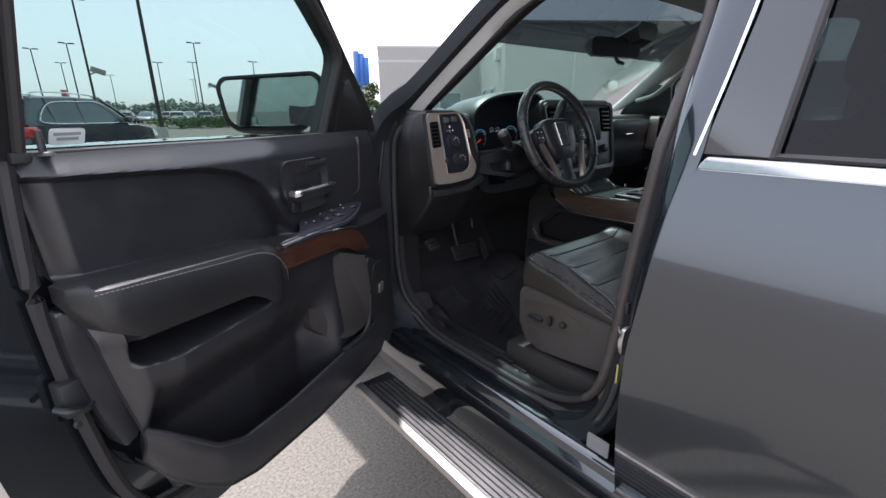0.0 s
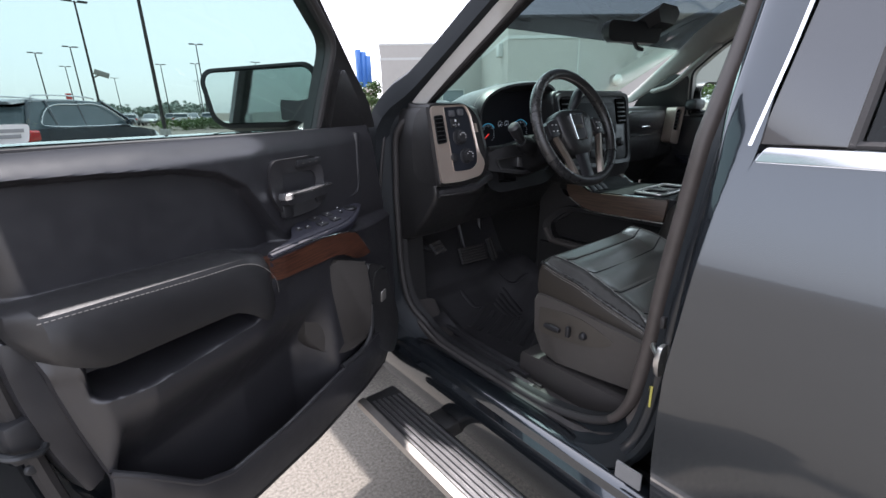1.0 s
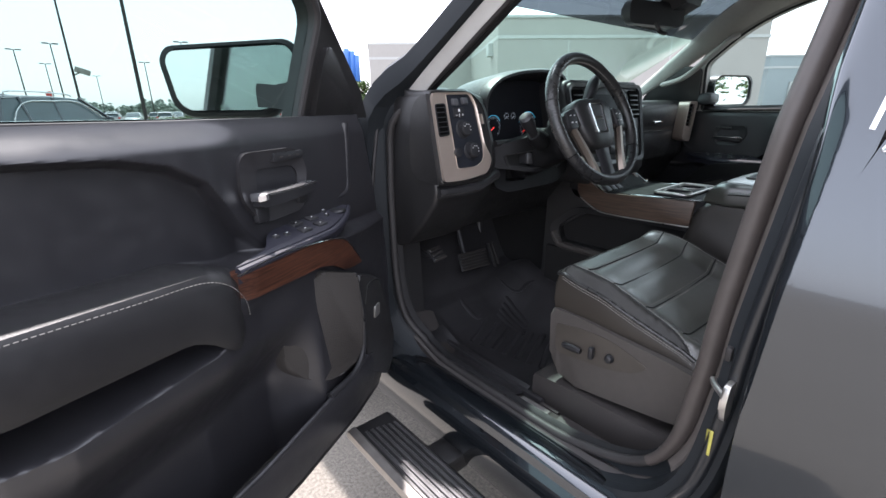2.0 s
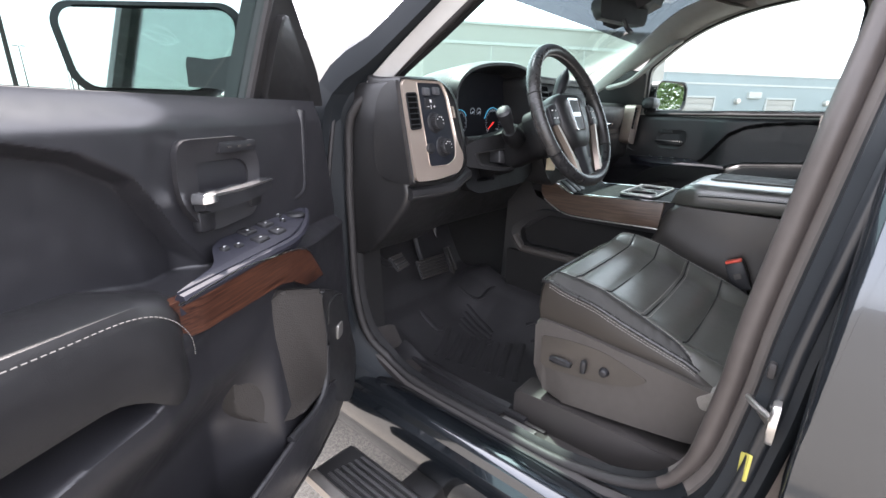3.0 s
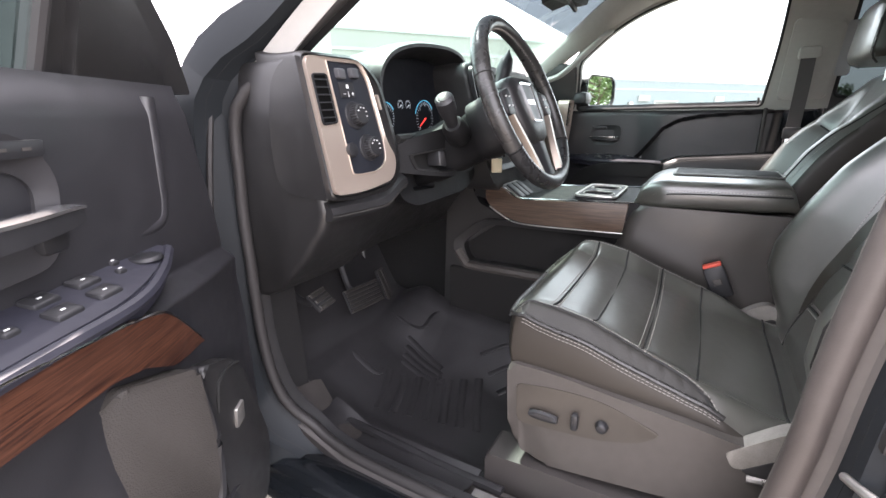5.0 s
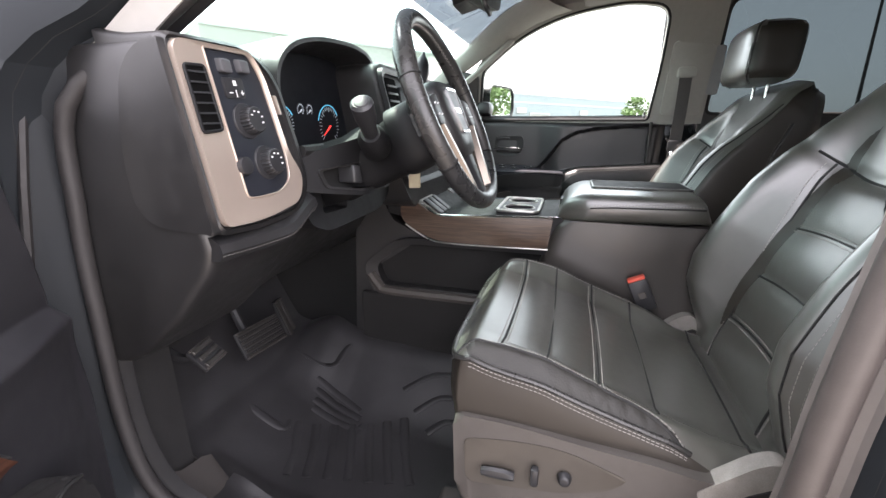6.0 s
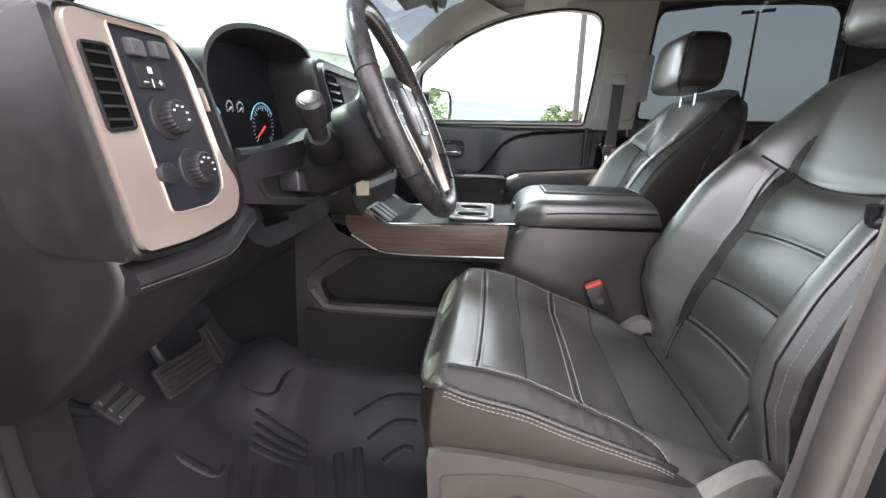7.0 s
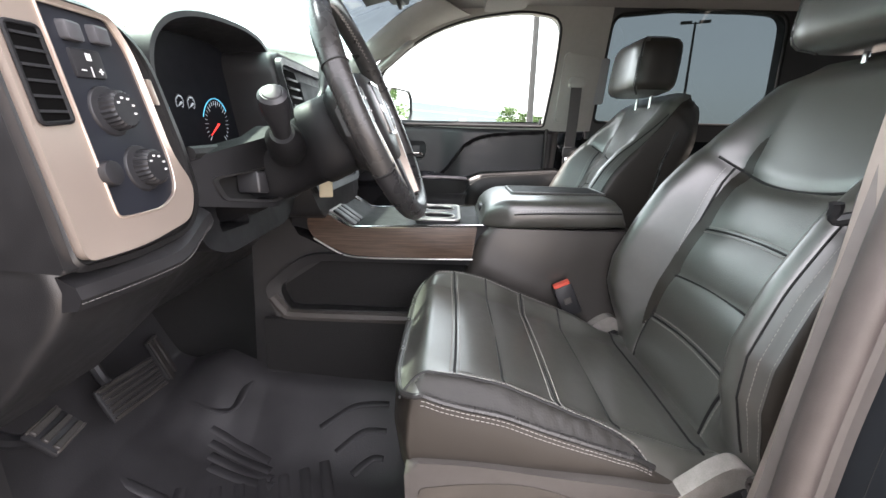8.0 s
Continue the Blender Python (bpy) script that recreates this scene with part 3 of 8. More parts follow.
# roof, headliner, windscreen
bm = nb()
sheet(bm, lambda u, v: (-0.80 + 1.6 * u, 0.95 - 1.98 * v, 1.835 + 0.045 * (1 - (2 * u - 1) ** 2) - 0.06 * max(0, 1 - v * 5) ** 2), 16, 16, (0, 0, -0.012))
part("roof", bm, PAINT, truck)
bm = nb()
sheet(bm, lambda u, v: (-0.73 + 1.46 * u, 0.93 - 1.91 * v, 1.775 + 0.030 * (1 - abs(2 * u - 1) ** 3) - 0.02 * max(0, 1 - v * 6)), 20, 20, (0, 0, 0.012))
headliner = part("headliner", bm, HEADLINER, truck, "grey cloth headliner")
WS_BAND = 0.625
WS = lambda u, v: (lerp_at([(0, 0.80), (1, 0.68)], v) * (2 * u - 1), 1.80 - 0.86 * v, 1.36 + 0.44 * v)
bm = nb()
sheet(bm, lambda u, v: WS(u, v * WS_BAND), 16, 12, (0, 0.002, 0.004))
ws = part("windscreen", bm, WIND, truck, "clear green-tinted windscreen")
bm = nb()
sheet(bm, lambda u, v: WS(u, WS_BAND + 0.001 + v * (0.999 - WS_BAND)), 16, 8, (0, 0.002, 0.004))
band = part("shade_band", bm, BAND, ws, "dark tinted band along the top")
bm = nb()
tube(bm, [WS(u / 12, 1.0) for u in range(13)], 0.012, 8)
part("windscreen_edge", bm, RUBBER, ws)
bm = nb()
tube(bm, [WS(u / 12, 0.0) for u in range(13)], 0.012, 8)
part("windscreen_edge", bm, RUBBER, ws)


bm = nb()
D_E = spline([(-0.750, 1.56, 1.36), (-0.735, 1.48, 1.42), (-0.715, 1.365, 1.50), (-0.695, 1.205, 1.60), (-0.675, 1.06, 1.68), (-0.66, 0.92, 1.75)], 6)
D_W = spline([(-0.865, 1.47, 1.30), (-0.862, 1.39, 1.350), (-0.838, 1.28, 1.442), (-0.806, 1.12, 1.562), (-0.772, 0.95, 1.680), (-0.755, 0.74, 1.750)], 6)
loft(bm, [[e, e.lerp(w, 0.25) + Vector((0.004, -0.012, -0.010)), e.lerp(w, 0.7) + Vector((0.004, -0.012, -0.010)), w, w + Vector((-0.02, 0.03, 0.02)), e + Vector((-0.02, 0.04, 0.02))] for e, w in zip(D_E, D_W)])
part("pillar_trim", bm, PILLAR_TRIM, truck, "light grey front pillar cover", 70)
# wide front pillar cover on the passenger side, from the windscreen's edge to the window's
bm = nb()
P_E = spline([(0.80, 1.60, 1.395), (0.77, 1.47, 1.486), (0.68, 1.261, 1.6215), (0.58, 1.077, 1.735), (0.55, 0.95, 1.775)], 6)
P_W = spline([(0.800, 1.50, 1.405), (0.785, 1.33, 1.500), (0.748, 1.17, 1.595), (0.712, 0.965, 1.70), (0.695, 0.82, 1.745)], 6)
loft(bm, [[e, e.lerp(w, 0.12) + Vector((-0.014, -0.004, -0.012)), e.lerp(w, 0.5) + Vector((-0.020, -0.006, -0.016)), e.lerp(w, 0.88) + Vector((-0.014, -0.004, -0.010)), w, w + Vector((0.04, 0, 0.01)), e + Vector((0.05, 0.01, 0.01))] for e, w in zip(P_E, P_W)])
pp = part("pillar_trim", bm, PILLAR_TRIM, truck, "light grey front pillar cover", 70)
bm = nb()
grab = spline([(0.770, 1.40, 1.445), (0.745, 1.36, 1.45), (0.735, 1.28, 1.475), (0.705, 1.17, 1.555), (0.690, 1.10, 1.61), (0.715, 1.07, 1.64)], 6)
tube(bm, grab, 0.018, 10, flat=0.7)
part("grab_handle", bm, PILLAR_TRIM, pp, "light grey grab handle")
# painted outer skin of the passenger side and cowl, closing the cab
bm = nb()
sheet(bm, lambda u, v: (side_x(0.45 + 0.87 * v), 1.62 - 2.6 * u, 0.45 + 0.87 * v), 20, 14, (-0.012, 0, 0))
part("side_panel", bm, PAINT, truck)
bm = nb()
sheet(bm, lambda u, v: (-0.86 + 1.72 * u, 1.76 + 0.10 * v, 1.350 - 0.02 * v), 8, 3, (0, 0, -0.03))
part("cowl", bm, PLASTIC, truck)
# inner sun visors and rear-view mirror
for cx in (-0.38, 0.42):
    bm = nb()
    t0 = rpoly([(cx - 0.20, 0.0), (cx + 0.20, 0.0), (cx + 0.18, 0.16), (cx - 0.18, 0.16)], 0.03)
    prism(bm, t0, lambda a, b, h: Vector((a, 0.62 + b, 1.772 - 0.02 * b / 0.16 + h)), -0.022, 0.0, 0.008)
    part("sun_visor", bm, HEADLINER, headliner, "folded grey sun visor")
bm = nb()
prism(bm, rpoly([(-0.125, -0.034), (0.125, -0.034), (0.13, 0.034), (-0.13, 0.034)], 0.025, 5), lambda a, b, h: Vector((-0.12 + a + 0.25 * h, 1.035 + h - 0.22 * a, 1.628 + b)), 0.0, 0.035, 0.012)
tube(bm, spline([(-0.10, 1.06, 1.63), (-0.04, 1.08, 1.66), (0.0, 1.09, 1.68)], 6), 0.012, 8)
rvm = part("rear_view_mirror", bm, PLASTIC_S, truck, "black rear-view mirror on its stalk")
bm = nb()
loft(bm, [[Vector((x * s, y, z + dz)) for x, z in ((-0.09, 0.0), (-0.06, -0.04), (0.06, -0.04), (0.09, 0.0), (0.06, 0.02), (-0.06, 0.02))] for y, s, dz in ((1.13, 0.9, 1.645), (1.06, 1.0, 1.665), (0.98, 0.9, 1.70))])
part("sensor_housing", bm, PLASTIC_S, rvm)
bm = nb()
tube(bm, spline([(-0.14, 1.03, 1.60), (-0.13, 1.02, 1.575), (-0.09, 1.02, 1.57)], 5), 0.007, 6)
part("mirror_tab", bm, PLASTIC_S, rvm)
bm = nb()
box(bm, -0.12, 0.12, 0.58, 0.78, 1.745, 1.785, 0.02)
part("overhead_console", bm, HEADLINER, headliner, "grey overhead console")


# ---- passenger side ----
def p_x(z):
    return 0.84 - 0.35 * (z - 1.32)


def holed(bm, outer, holes, place, h0, h1):
    """A panel with holes right through it."""
    t = bmesh.new()
    edges = []
    for loop in [outer] + holes:
        vs = [t.verts.new((p[0], p[1], 0)) for p in loop]
        edges += [t.edges.new((vs[i], vs[(i + 1) % len(vs)])) for i in range(len(vs))]
    bmesh.ops.triangle_fill(t, edges=edges, use_beauty=True, use_dissolve=False)
    ext = bmesh.ops.extrude_face_region(t, geom=t.faces[:])
    moved = {g for g in ext["geom"] if isinstance(g, bmesh.types.BMVert)}
    for v in t.verts:
        v.co = place(v.co.x, v.co.y, h1 if v in moved else h0)
    bmesh.ops.recalc_face_normals(t, faces=t.faces[:])
    merge(bm, t)


# back wall of the cab with its window
BACK_W = rpoly([(-0.66, 1.38), (0.66, 1.38), (0.60, 1.74), (-0.60, 1.74)], 0.04)
bm = nb()
holed(bm, [(-0.86, 0.46), (0.86, 0.46), (0.86, 1.34), (0.74, 1.84), (-0.74, 1.84), (-0.86, 1.34)], [BACK_W], lambda a, b, h: Vector((a, -1.0 + h, b)), -0.04, 0.0)
part("back_wall", bm, REAR_SHADE, truck, "dark back wall of the cab")
bm = nb()
prism(bm, BACK_W, lambda a, b, h: Vector((a, -1.0 + h, b)), -0.022, -0.018)
part("back_window", bm, PRIVACY, truck, "dark tinted rear window")
WIN_P = rpoly([(1.225, 1.315), (0.470, 1.318), (0.452, 1.545), (0.452, 1.745), (0.60, 1.765), (0.83, 1.738), (1.03, 1.665), (1.205, 1.53)], [0.02, 0.02, 0.1, 0.06, 0.06, 0.1, 0.1, 0.03], 5)
WIN_R = rpoly([(0.250, 1.345), (-0.42, 1.345), (-0.52, 1.45), (-0.44, 1.772), (-0.10, 1.790), (0.252, 1.755)], [0.03, 0.08, 0.06, 0.06, 0.1, 0.05], 5)
bm = nb()
holed(bm, [(1.42, 1.315), (0.46, 1.30), (0.2575, 1.305), (0.2575, 1.83), (0.55, 1.83), (0.86, 1.80), (1.1, 1.70)], [WIN_P],
      lambda a, b, h: Vector((p_x(b) + h, a, b)), 0.0, 0.07)
trim_p = part("side_trim", bm, PILLAR_TRIM, truck, "light grey window surround and centre pillar")
# rear part of the surround, split off to carry the painted shade
bm = nb()
holed(bm, [(0.2565, 1.27), (-1.0, 1.27), (-1.0, 1.83), (0.2565, 1.83)], [WIN_R], lambda a, b, h: Vector((p_x(b) + h, a, b)), 0.004, 0.07)
part("rear_side_trim", bm, REAR_SHADE, truck, "lining round the rear side window, coloured as in shade")
for W in (WIN_P, WIN_R):
    bm = nb()
    tube(bm, [Vector((p_x(p[1]) + 0.006, p[0], p[1])) for p in W], 0.007, 8, closed=True, up=(1, 0, 0))
    part("window_seal", bm, SEAM, trim_p)
for W, M, lab in ((WIN_P, CLEAR, "clear side window pane"), (WIN_R, PRIVACY, "dark tinted rear side pane")):
    bm = nb()
    prism(bm, W, lambda a, b, h: Vector((p_x(b) + h + (0.034 if W is WIN_P else 0.0), a, b)), 0.011, 0.015)
    gp = part("window_pane", bm, M, trim_p, lab)
    gp.visible_shadow = False
# belt cover on the centre pillar
bm = nb()
prism(bm, rpoly([(0.430, 1.34), (0.275, 1.34), (0.270, 1.60), (0.425, 1.62)], 0.02), lambda a, b, h: Vector((p_x(b) - h, a, b)), 0.0, 0.022, 0.008)
part("pillar_cover", bm, PILLAR_TRIM, trim_p)
# plate painted pale for the brightness seen through the slot
bm = nb()
prism(bm, rpoly([(0.270, 1.42), (0.225, 1.42), (0.232, 1.60), (0.268, 1.60)], 0.012), lambda a, b, h: Vector((p_x(b) - h, a, b)), -0.004, 0.004)
part("slot_window", bm, mat("slot_daylight", (0.34, 0.35, 0.36), 0.4, 0, 0.05, 40), trim_p)

# ---- driver's door, swung open ----
HINGE, DIR_U, DIR_W = Vector((-0.956, 1.456, 0)), Vector((-0.88, -0.475, 0)), Vector((0.475, -0.88, 0))


def dp(u, w, z):
    """A point on the open door: u from hinge to latch, w into the cab, z up."""
    return HINGE + DIR_U * u + DIR_W * w + Vector((0, 0, z))


def lean(z):
    return 0.28 * max(0.0, z - 1.32)


def dpl(a, b, h):
    return dp(a, h + lean(b), b)


SHELL = rpoly([(0.0, 1.33), (1.195, 1.345), (1.215, 1.10), (1.215, 0.80), (1.17, 0.58), (1.06, 0.43), (0.12, 0.40), (0.0, 0.50)], [0.01, 0.01, 0.3, 0.2, 0.1, 0.08, 0.05, 0.05], 5)
bm = nb()
prism(bm, SHELL, lambda a, b, h: dp(a, h, b), -0.155, -0.048, 0.02)
driver_door = part("driver_door", bm, PAINT, truck, "open driver's door in dark metallic paint")


def door_inner(dp, DIR_W, driver_door, near):
    """The inside of a front door; dp places a point of it."""
    def edge_u(z):
        """Front and rear edge of the trim panel."""
        f = lerp_at([(0.47, 0.03), (0.60, -0.010), (0.90, -0.010), (1.02, 0.004), (1.16, 0.030), (1.31, 0.065)], z)
        r = lerp_at([(0.47, 0.86), (0.56, 0.955), (0.64, 0.99), (0.74, 1.015), (0.90, 1.045), (1.07, 1.07), (1.34, 1.087)], z)
        return f, r


    def trim_w(u, z):
        """How far the trim panel stands into the cab."""
        w = 0.0
        w += (0.012 + 0.020 * sstep(0.52, 0.64, u)) * sstep(1.340, 1.285, z) * sstep(0.98, 1.08, z)     # padded top roll
        fold = lerp_at([(0.10, 1.0), (0.50, 1.06), (0.56, 1.12), (0.64, 1.228), (0.70, 1.262), (0.78, 1.280), (0.92, 1.290), (1.1, 1.300)], u)
        w += -0.036 * sstep(fold + 0.006, fold - 0.008, z) * sstep(0.50, 0.56, u) * sstep(1.0, 1.06, z)      # hollow under the roll
        arm_top = lerp_at([(0.15, 1.035), (0.45, 1.050), (0.62, 1.06), (0.72, 1.085), (1.08, 1.115)], u)
        out = lerp_at([(0.04, 0.025), (0.12, 0.036), (0.22, 0.048), (0.40, 0.060), (0.60, 0.070), (0.70, 0.085), (0.95, 0.085), (1.07, 0.05)], u)
        below = sstep(arm_top + 0.018, arm_top - 0.010, z)
        w += out * below                                                 # arm rest
        pk = sstep(0.690, 0.712, u) * sstep(1.036, 0.990, u)
        lo = lerp_at([(0.69, 0.955), (0.72, 0.944), (0.96, 0.938), (1.045, 0.946)], u)
        w -= 0.100 * pk * sstep(lo, lo + 0.022, z) * sstep(arm_top - 0.040, arm_top - 0.060, z)     # pull pocket
        fall = sstep(0.93, 0.74, z) * sstep(0.42, 0.52, u) * sstep(1.025, 0.985, u)
        w -= 0.105 * fall * below                                        # falls back behind the map pocket
        w -= 0.030 * sstep(0.53, 0.505, z)
        e0, e1 = edge_u(z)
        w -= 0.030 * (1 - sstep(0, 0.025, u - e0)) + 0.028 * (1 - sstep(0, 0.035, e1 - u))
        return w

    def trim_pt(s, t):
        z = 0.505 + (1.335 - 0.505) * t
        e0, e1 = edge_u(z)
        u = e0 + (e1 - e0) * s
        return dp(u, trim_w(u, z), z)


    bm = nb()
    sheet(bm, trim_pt, 300 if near else 130, 320 if near else 140, DIR_W * -0.016)
    part("trim_panel", bm, DOOR_TRIM, driver_door, "black moulded inner door panel")

    bm = nb()
    prism(bm, rpoly([(1.098, 1.082), (1.094, 0.982), (1.076, 0.867), (1.050, 0.770), (1.020, 0.790), (1.015, 0.872), (1.024, 0.972), (1.050, 1.066)], [0.01, 0.1, 0.1, 0.01, 0.01, 0.1, 0.1, 0.01], 4), lambda a, b, h: dp(a, h + 0.010 * sstep(1.085, 1.03, a), b), -0.045, 0.004, 0.006)
    part("end_panel", bm, DOOR_TRIM, driver_door)

    # map pocket standing before the panel: front wall, rolled lip and floor
    lip_z = lambda u: lerp_at([(0.07, 0.535), (0.12, 0.60), (0.22, 0.668), (0.30, 0.668), (0.42, 0.652), (0.68, 0.638), (0.84, 0.647), (0.91, 0.683), (0.985, 0.764), (1.03, 0.805)], u)
    low_z = lambda u: lerp_at([(0.07, 0.505), (0.30, 0.497), (0.55, 0.488), (0.80, 0.505), (0.885, 0.534), (0.95, 0.59), (1.006, 0.661), (1.03, 0.72)], u)
    out_w = lambda u: lerp_at([(0.07, 0.040), (0.15, 0.070), (0.30, 0.085), (0.90, 0.085), (0.98, 0.068), (1.03, 0.046)], u)
    bm = nb()
    sheet(bm, lambda q, t: dp(0.07 + 0.96 * q, out_w(0.07 + 0.96 * q) - 0.030 * (1 - t) ** 2 - 0.004 * t ** 6, low_z(0.07 + 0.96 * q) + (lip_z(0.07 + 0.96 * q) - low_z(0.07 + 0.96 * q)) * t), 60, 14, DIR_W * -0.009)
    pocket = part("map_pocket", bm, DOOR_TRIM, driver_door, "black map pocket along the door's foot")
    bm = nb()
    tube(bm, [dp(u, out_w(u) - 0.008, lip_z(u)) for u in np.linspace(0.075, 1.028, 70)], 0.0065, 8)
    part("pocket_lip", bm, DOOR_TRIM, pocket)
    bm = nb()
    sheet(bm, lambda q, t: dp(0.08 + 0.94 * q, -0.034 + (out_w(0.08 + 0.94 * q) + 0.010) * t, low_z(0.08 + 0.94 * q) + 0.012), 40, 2, (0, 0, -0.008))
    part("pocket_floor", bm, PLASTIC, pocket)

    # padded arm rest with a stitched edge
    def arm_top(u):
        return lerp_at([(0.65, 1.066), (0.72, 1.092), (1.08, 1.118)], u)


    bm = nb()
    rings = []
    for i in range(25):
        u = 0.630 + (1.090 - 0.630) * i / 24
        e = min(1, math.sqrt(max(0, 1 - (1 - min(1, i / 4)) ** 2)) * 0.95 + 0.05)
        e2 = min(1, math.sqrt(max(0, 1 - (1 - min(1, (24 - i) / 2)) ** 2)) * 0.9 + 0.1)
        s = e * e2
        zt = arm_top(u)
        sec = [(-0.01, 0.012), (0.02, 0.016), (0.06, 0.014), (0.088, 0.004), (0.099, -0.016), (0.099, -0.085 - 0.045 * sstep(0.78, 0.66, u) + 0.03 * sstep(1.00, 1.08, u)), (0.088, -0.102 - 0.050 * sstep(0.78, 0.66, u) + 0.03 * sstep(1.00, 1.08, u)), (0.02, -0.08), (-0.01, -0.05)]
        rings.append([dp(u, w if w < 0.03 else 0.03 + (w - 0.03) * s, zt + dz * (0.4 + 0.6 * s)) for w, dz in sec])
    loft(bm, rings)
    part("arm_rest", bm, TRIM_LEATHER, driver_door, "padded black arm rest with pale stitching")
    bm = nb()
    dashes(bm, spline([dp(1.08, 0.094, arm_top(1.08) + 0.001), dp(0.85, 0.1005, arm_top(0.85) - 0.002), dp(0.74, 0.100, arm_top(0.74) - 0.004), dp(0.684, 0.0955, arm_top(0.684) - 0.016), dp(0.648, 0.087, arm_top(0.66) - 0.05), dp(0.634, 0.076, arm_top(0.66) - 0.09)], 14), 0.005, 0.003, 0.0009)
    tagged(part("stitching", bm, DIM_THREAD, driver_door), kind="stuff")

    # lock buttons and inside handle in their hollow
    hd = dp
    if not near:
        dp = lambda u, w, z: hd(0.375 + (u - 0.44) * 0.72, w * 0.7, 1.205 + (z - 1.215) * 0.66)    # smaller handle hollow
    bm = nb()
    cup_o = rpoly([(0.556, 1.272), (0.392, 1.272), (0.360, 1.225), (0.384, 1.132), (0.515, 1.126), (0.564, 1.185)], [0.03, 0.03, 0.03, 0.03, 0.03, 0.03], 4)
    cup_i = rpoly([(0.508, 1.236), (0.402, 1.234), (0.384, 1.215), (0.392, 1.165), (0.500, 1.160), (0.512, 1.19)], [0.012, 0.012, 0.012, 0.012, 0.012, 0.012], 4)
    frame_prism(bm, cup_o, cup_i, lambda a, b, h: dp(a, h, b), -0.03, 0.026, 0.010)
    prism(bm, cup_i, lambda a, b, h: dp(a, h, b), -0.035, -0.018)
    part("handle_bezel", bm, mat("satin_grey_black", (0.030, 0.029, 0.031), 0.4, 0, 0.1, 40), driver_door, "satin dark handle surround")
    bm = nb()
    prism(bm, rpoly([(0.468, 1.247), (0.372, 1.247), (0.370, 1.264), (0.464, 1.264)], 0.003), lambda a, b, h: dp(a, h, b), 0.020, 0.0275, 0.001)
    part("memory_switch", bm, PLASTIC_S, driver_door)
    bm = nb()
    for i in range(3):
        prism(bm, [(0.448 - 0.026 * i, 1.254), (0.438 - 0.026 * i, 1.254), (0.438 - 0.026 * i, 1.257), (0.448 - 0.026 * i, 1.257)], lambda a, b, h: dp(a, h, b), 0.027, 0.0281)
    part("memory_mark", bm, GREY_PLASTIC, driver_door)
    def lever(u0, u1, zl, zh, w0, w1):
        out = []
        for i in range(15):
            q = i / 14
            u = u0 + (u1 - u0) * q
            w = 0.040 + 0.012 * math.sin(q * math.pi)
            dz = 0.006 * q
            k = lerp_at([(0, 0.7), (0.06, 1.0), (0.9, 0.8), (1, 0.55)], q)
            out.append([dp(u, w + w0, 1.180 + dz + zl * k), dp(u, w + w1, 1.180 + dz + zl * k * 0.8), dp(u, w + w1, 1.180 + dz + zh * k * 0.8), dp(u, w + w0 * 0.5 + w1 * 0.5, 1.180 + dz + zh * k), dp(u, w + w0, 1.180 + dz + zh * k)])
        return out

    bm = nb()
    loft(bm, lever(0.540, 0.362, -0.020, 0.011, -0.012, 0.0068))
    part("door_handle", bm, PLASTIC_S, driver_door, "dark inside door handle with a chrome top")
    bm = nb()
    loft(bm, lever(0.542, 0.360, 0.0085, 0.0140, -0.013, 0.0082))
    loft(bm, lever(0.544, 0.512, -0.002, 0.0142, -0.012, 0.0082))
    part("handle_trim", bm, HANDLE_CHROME, driver_door, "bright chrome handle edge")
    if near:
        for u0, z0, hl in ((0.515, 1.150, 0.022), (0.385, 1.158, 0.014)):
            bm = nb()
            box(bm, -0.018, 0.018, -0.01, 0.01, -hl, 0.016, 0.008, 2, Matrix.Translation(dp(u0, 0.020, z0)) @ Matrix.Rotation(radians(28), 4, "Z"))
            part("handle_pivot", bm, PLASTIC_S, driver_door)

    dp = hd
    # window switches on their sloping plate
    def sw(a, b, h):
        """a along the plate, b across it (0 at the cab edge), h up."""
        return dp(a, 0.084 - b, 1.082 + 0.25 * b + h)


    bm = nb()
    prism(bm, rpoly([(0.66, 0.0), (0.37, 0.0), (0.27, 0.030), (0.20, 0.066), (0.23, 0.090), (0.43, 0.085), (0.51, 0.062), (0.56, 0.018)], [0.01, 0.05, 0.04, 0.02, 0.02, 0.05, 0.02, 0.02], 4), sw, -0.03, 0.004, 0.004)
    switch_plate = part("switch_plate", bm, mat("blue_black_plate", (0.022, 0.022, 0.032), 0.52, 0, 0.06, 50), driver_door, "blue-black window switch plate")
    marks = nb()
    for a0, b0, aw, bw in ((0.372, 0.018, 0.020, 0.026), (0.428, 0.018, 0.020, 0.026), (0.362, 0.050, 0.020, 0.026), (0.418, 0.050, 0.020, 0.026),
                           (0.478, 0.030, 0.010, 0.014), (0.505, 0.036, 0.010, 0.014), (0.315, 0.046, 0.008, 0.012), (0.300, 0.066, 0.008, 0.012)):
        aw, bw = aw * 0.82, bw * 0.82
        bm = nb()
        prism(bm, rpoly([(a0 + aw, b0), (a0 - aw, b0), (a0 - aw, b0 + bw), (a0 + aw, b0 + bw)], 0.004, 2), sw, 0.002, 0.009, 0.003)
        part("window_switch", bm, PLASTIC_S, driver_door)
        prism(marks, [(a0 + 0.003, b0 + bw * 0.4), (a0 - 0.002, b0 + bw * 0.4), (a0 - 0.002, b0 + bw * 0.4 + 0.0016), (a0 + 0.003, b0 + bw * 0.4 + 0.0016)], sw, 0.0085, 0.0097)
    tagged(part("switch_mark", marks, WHITE_TXT, driver_door), kind="stuff")
    bm = nb()
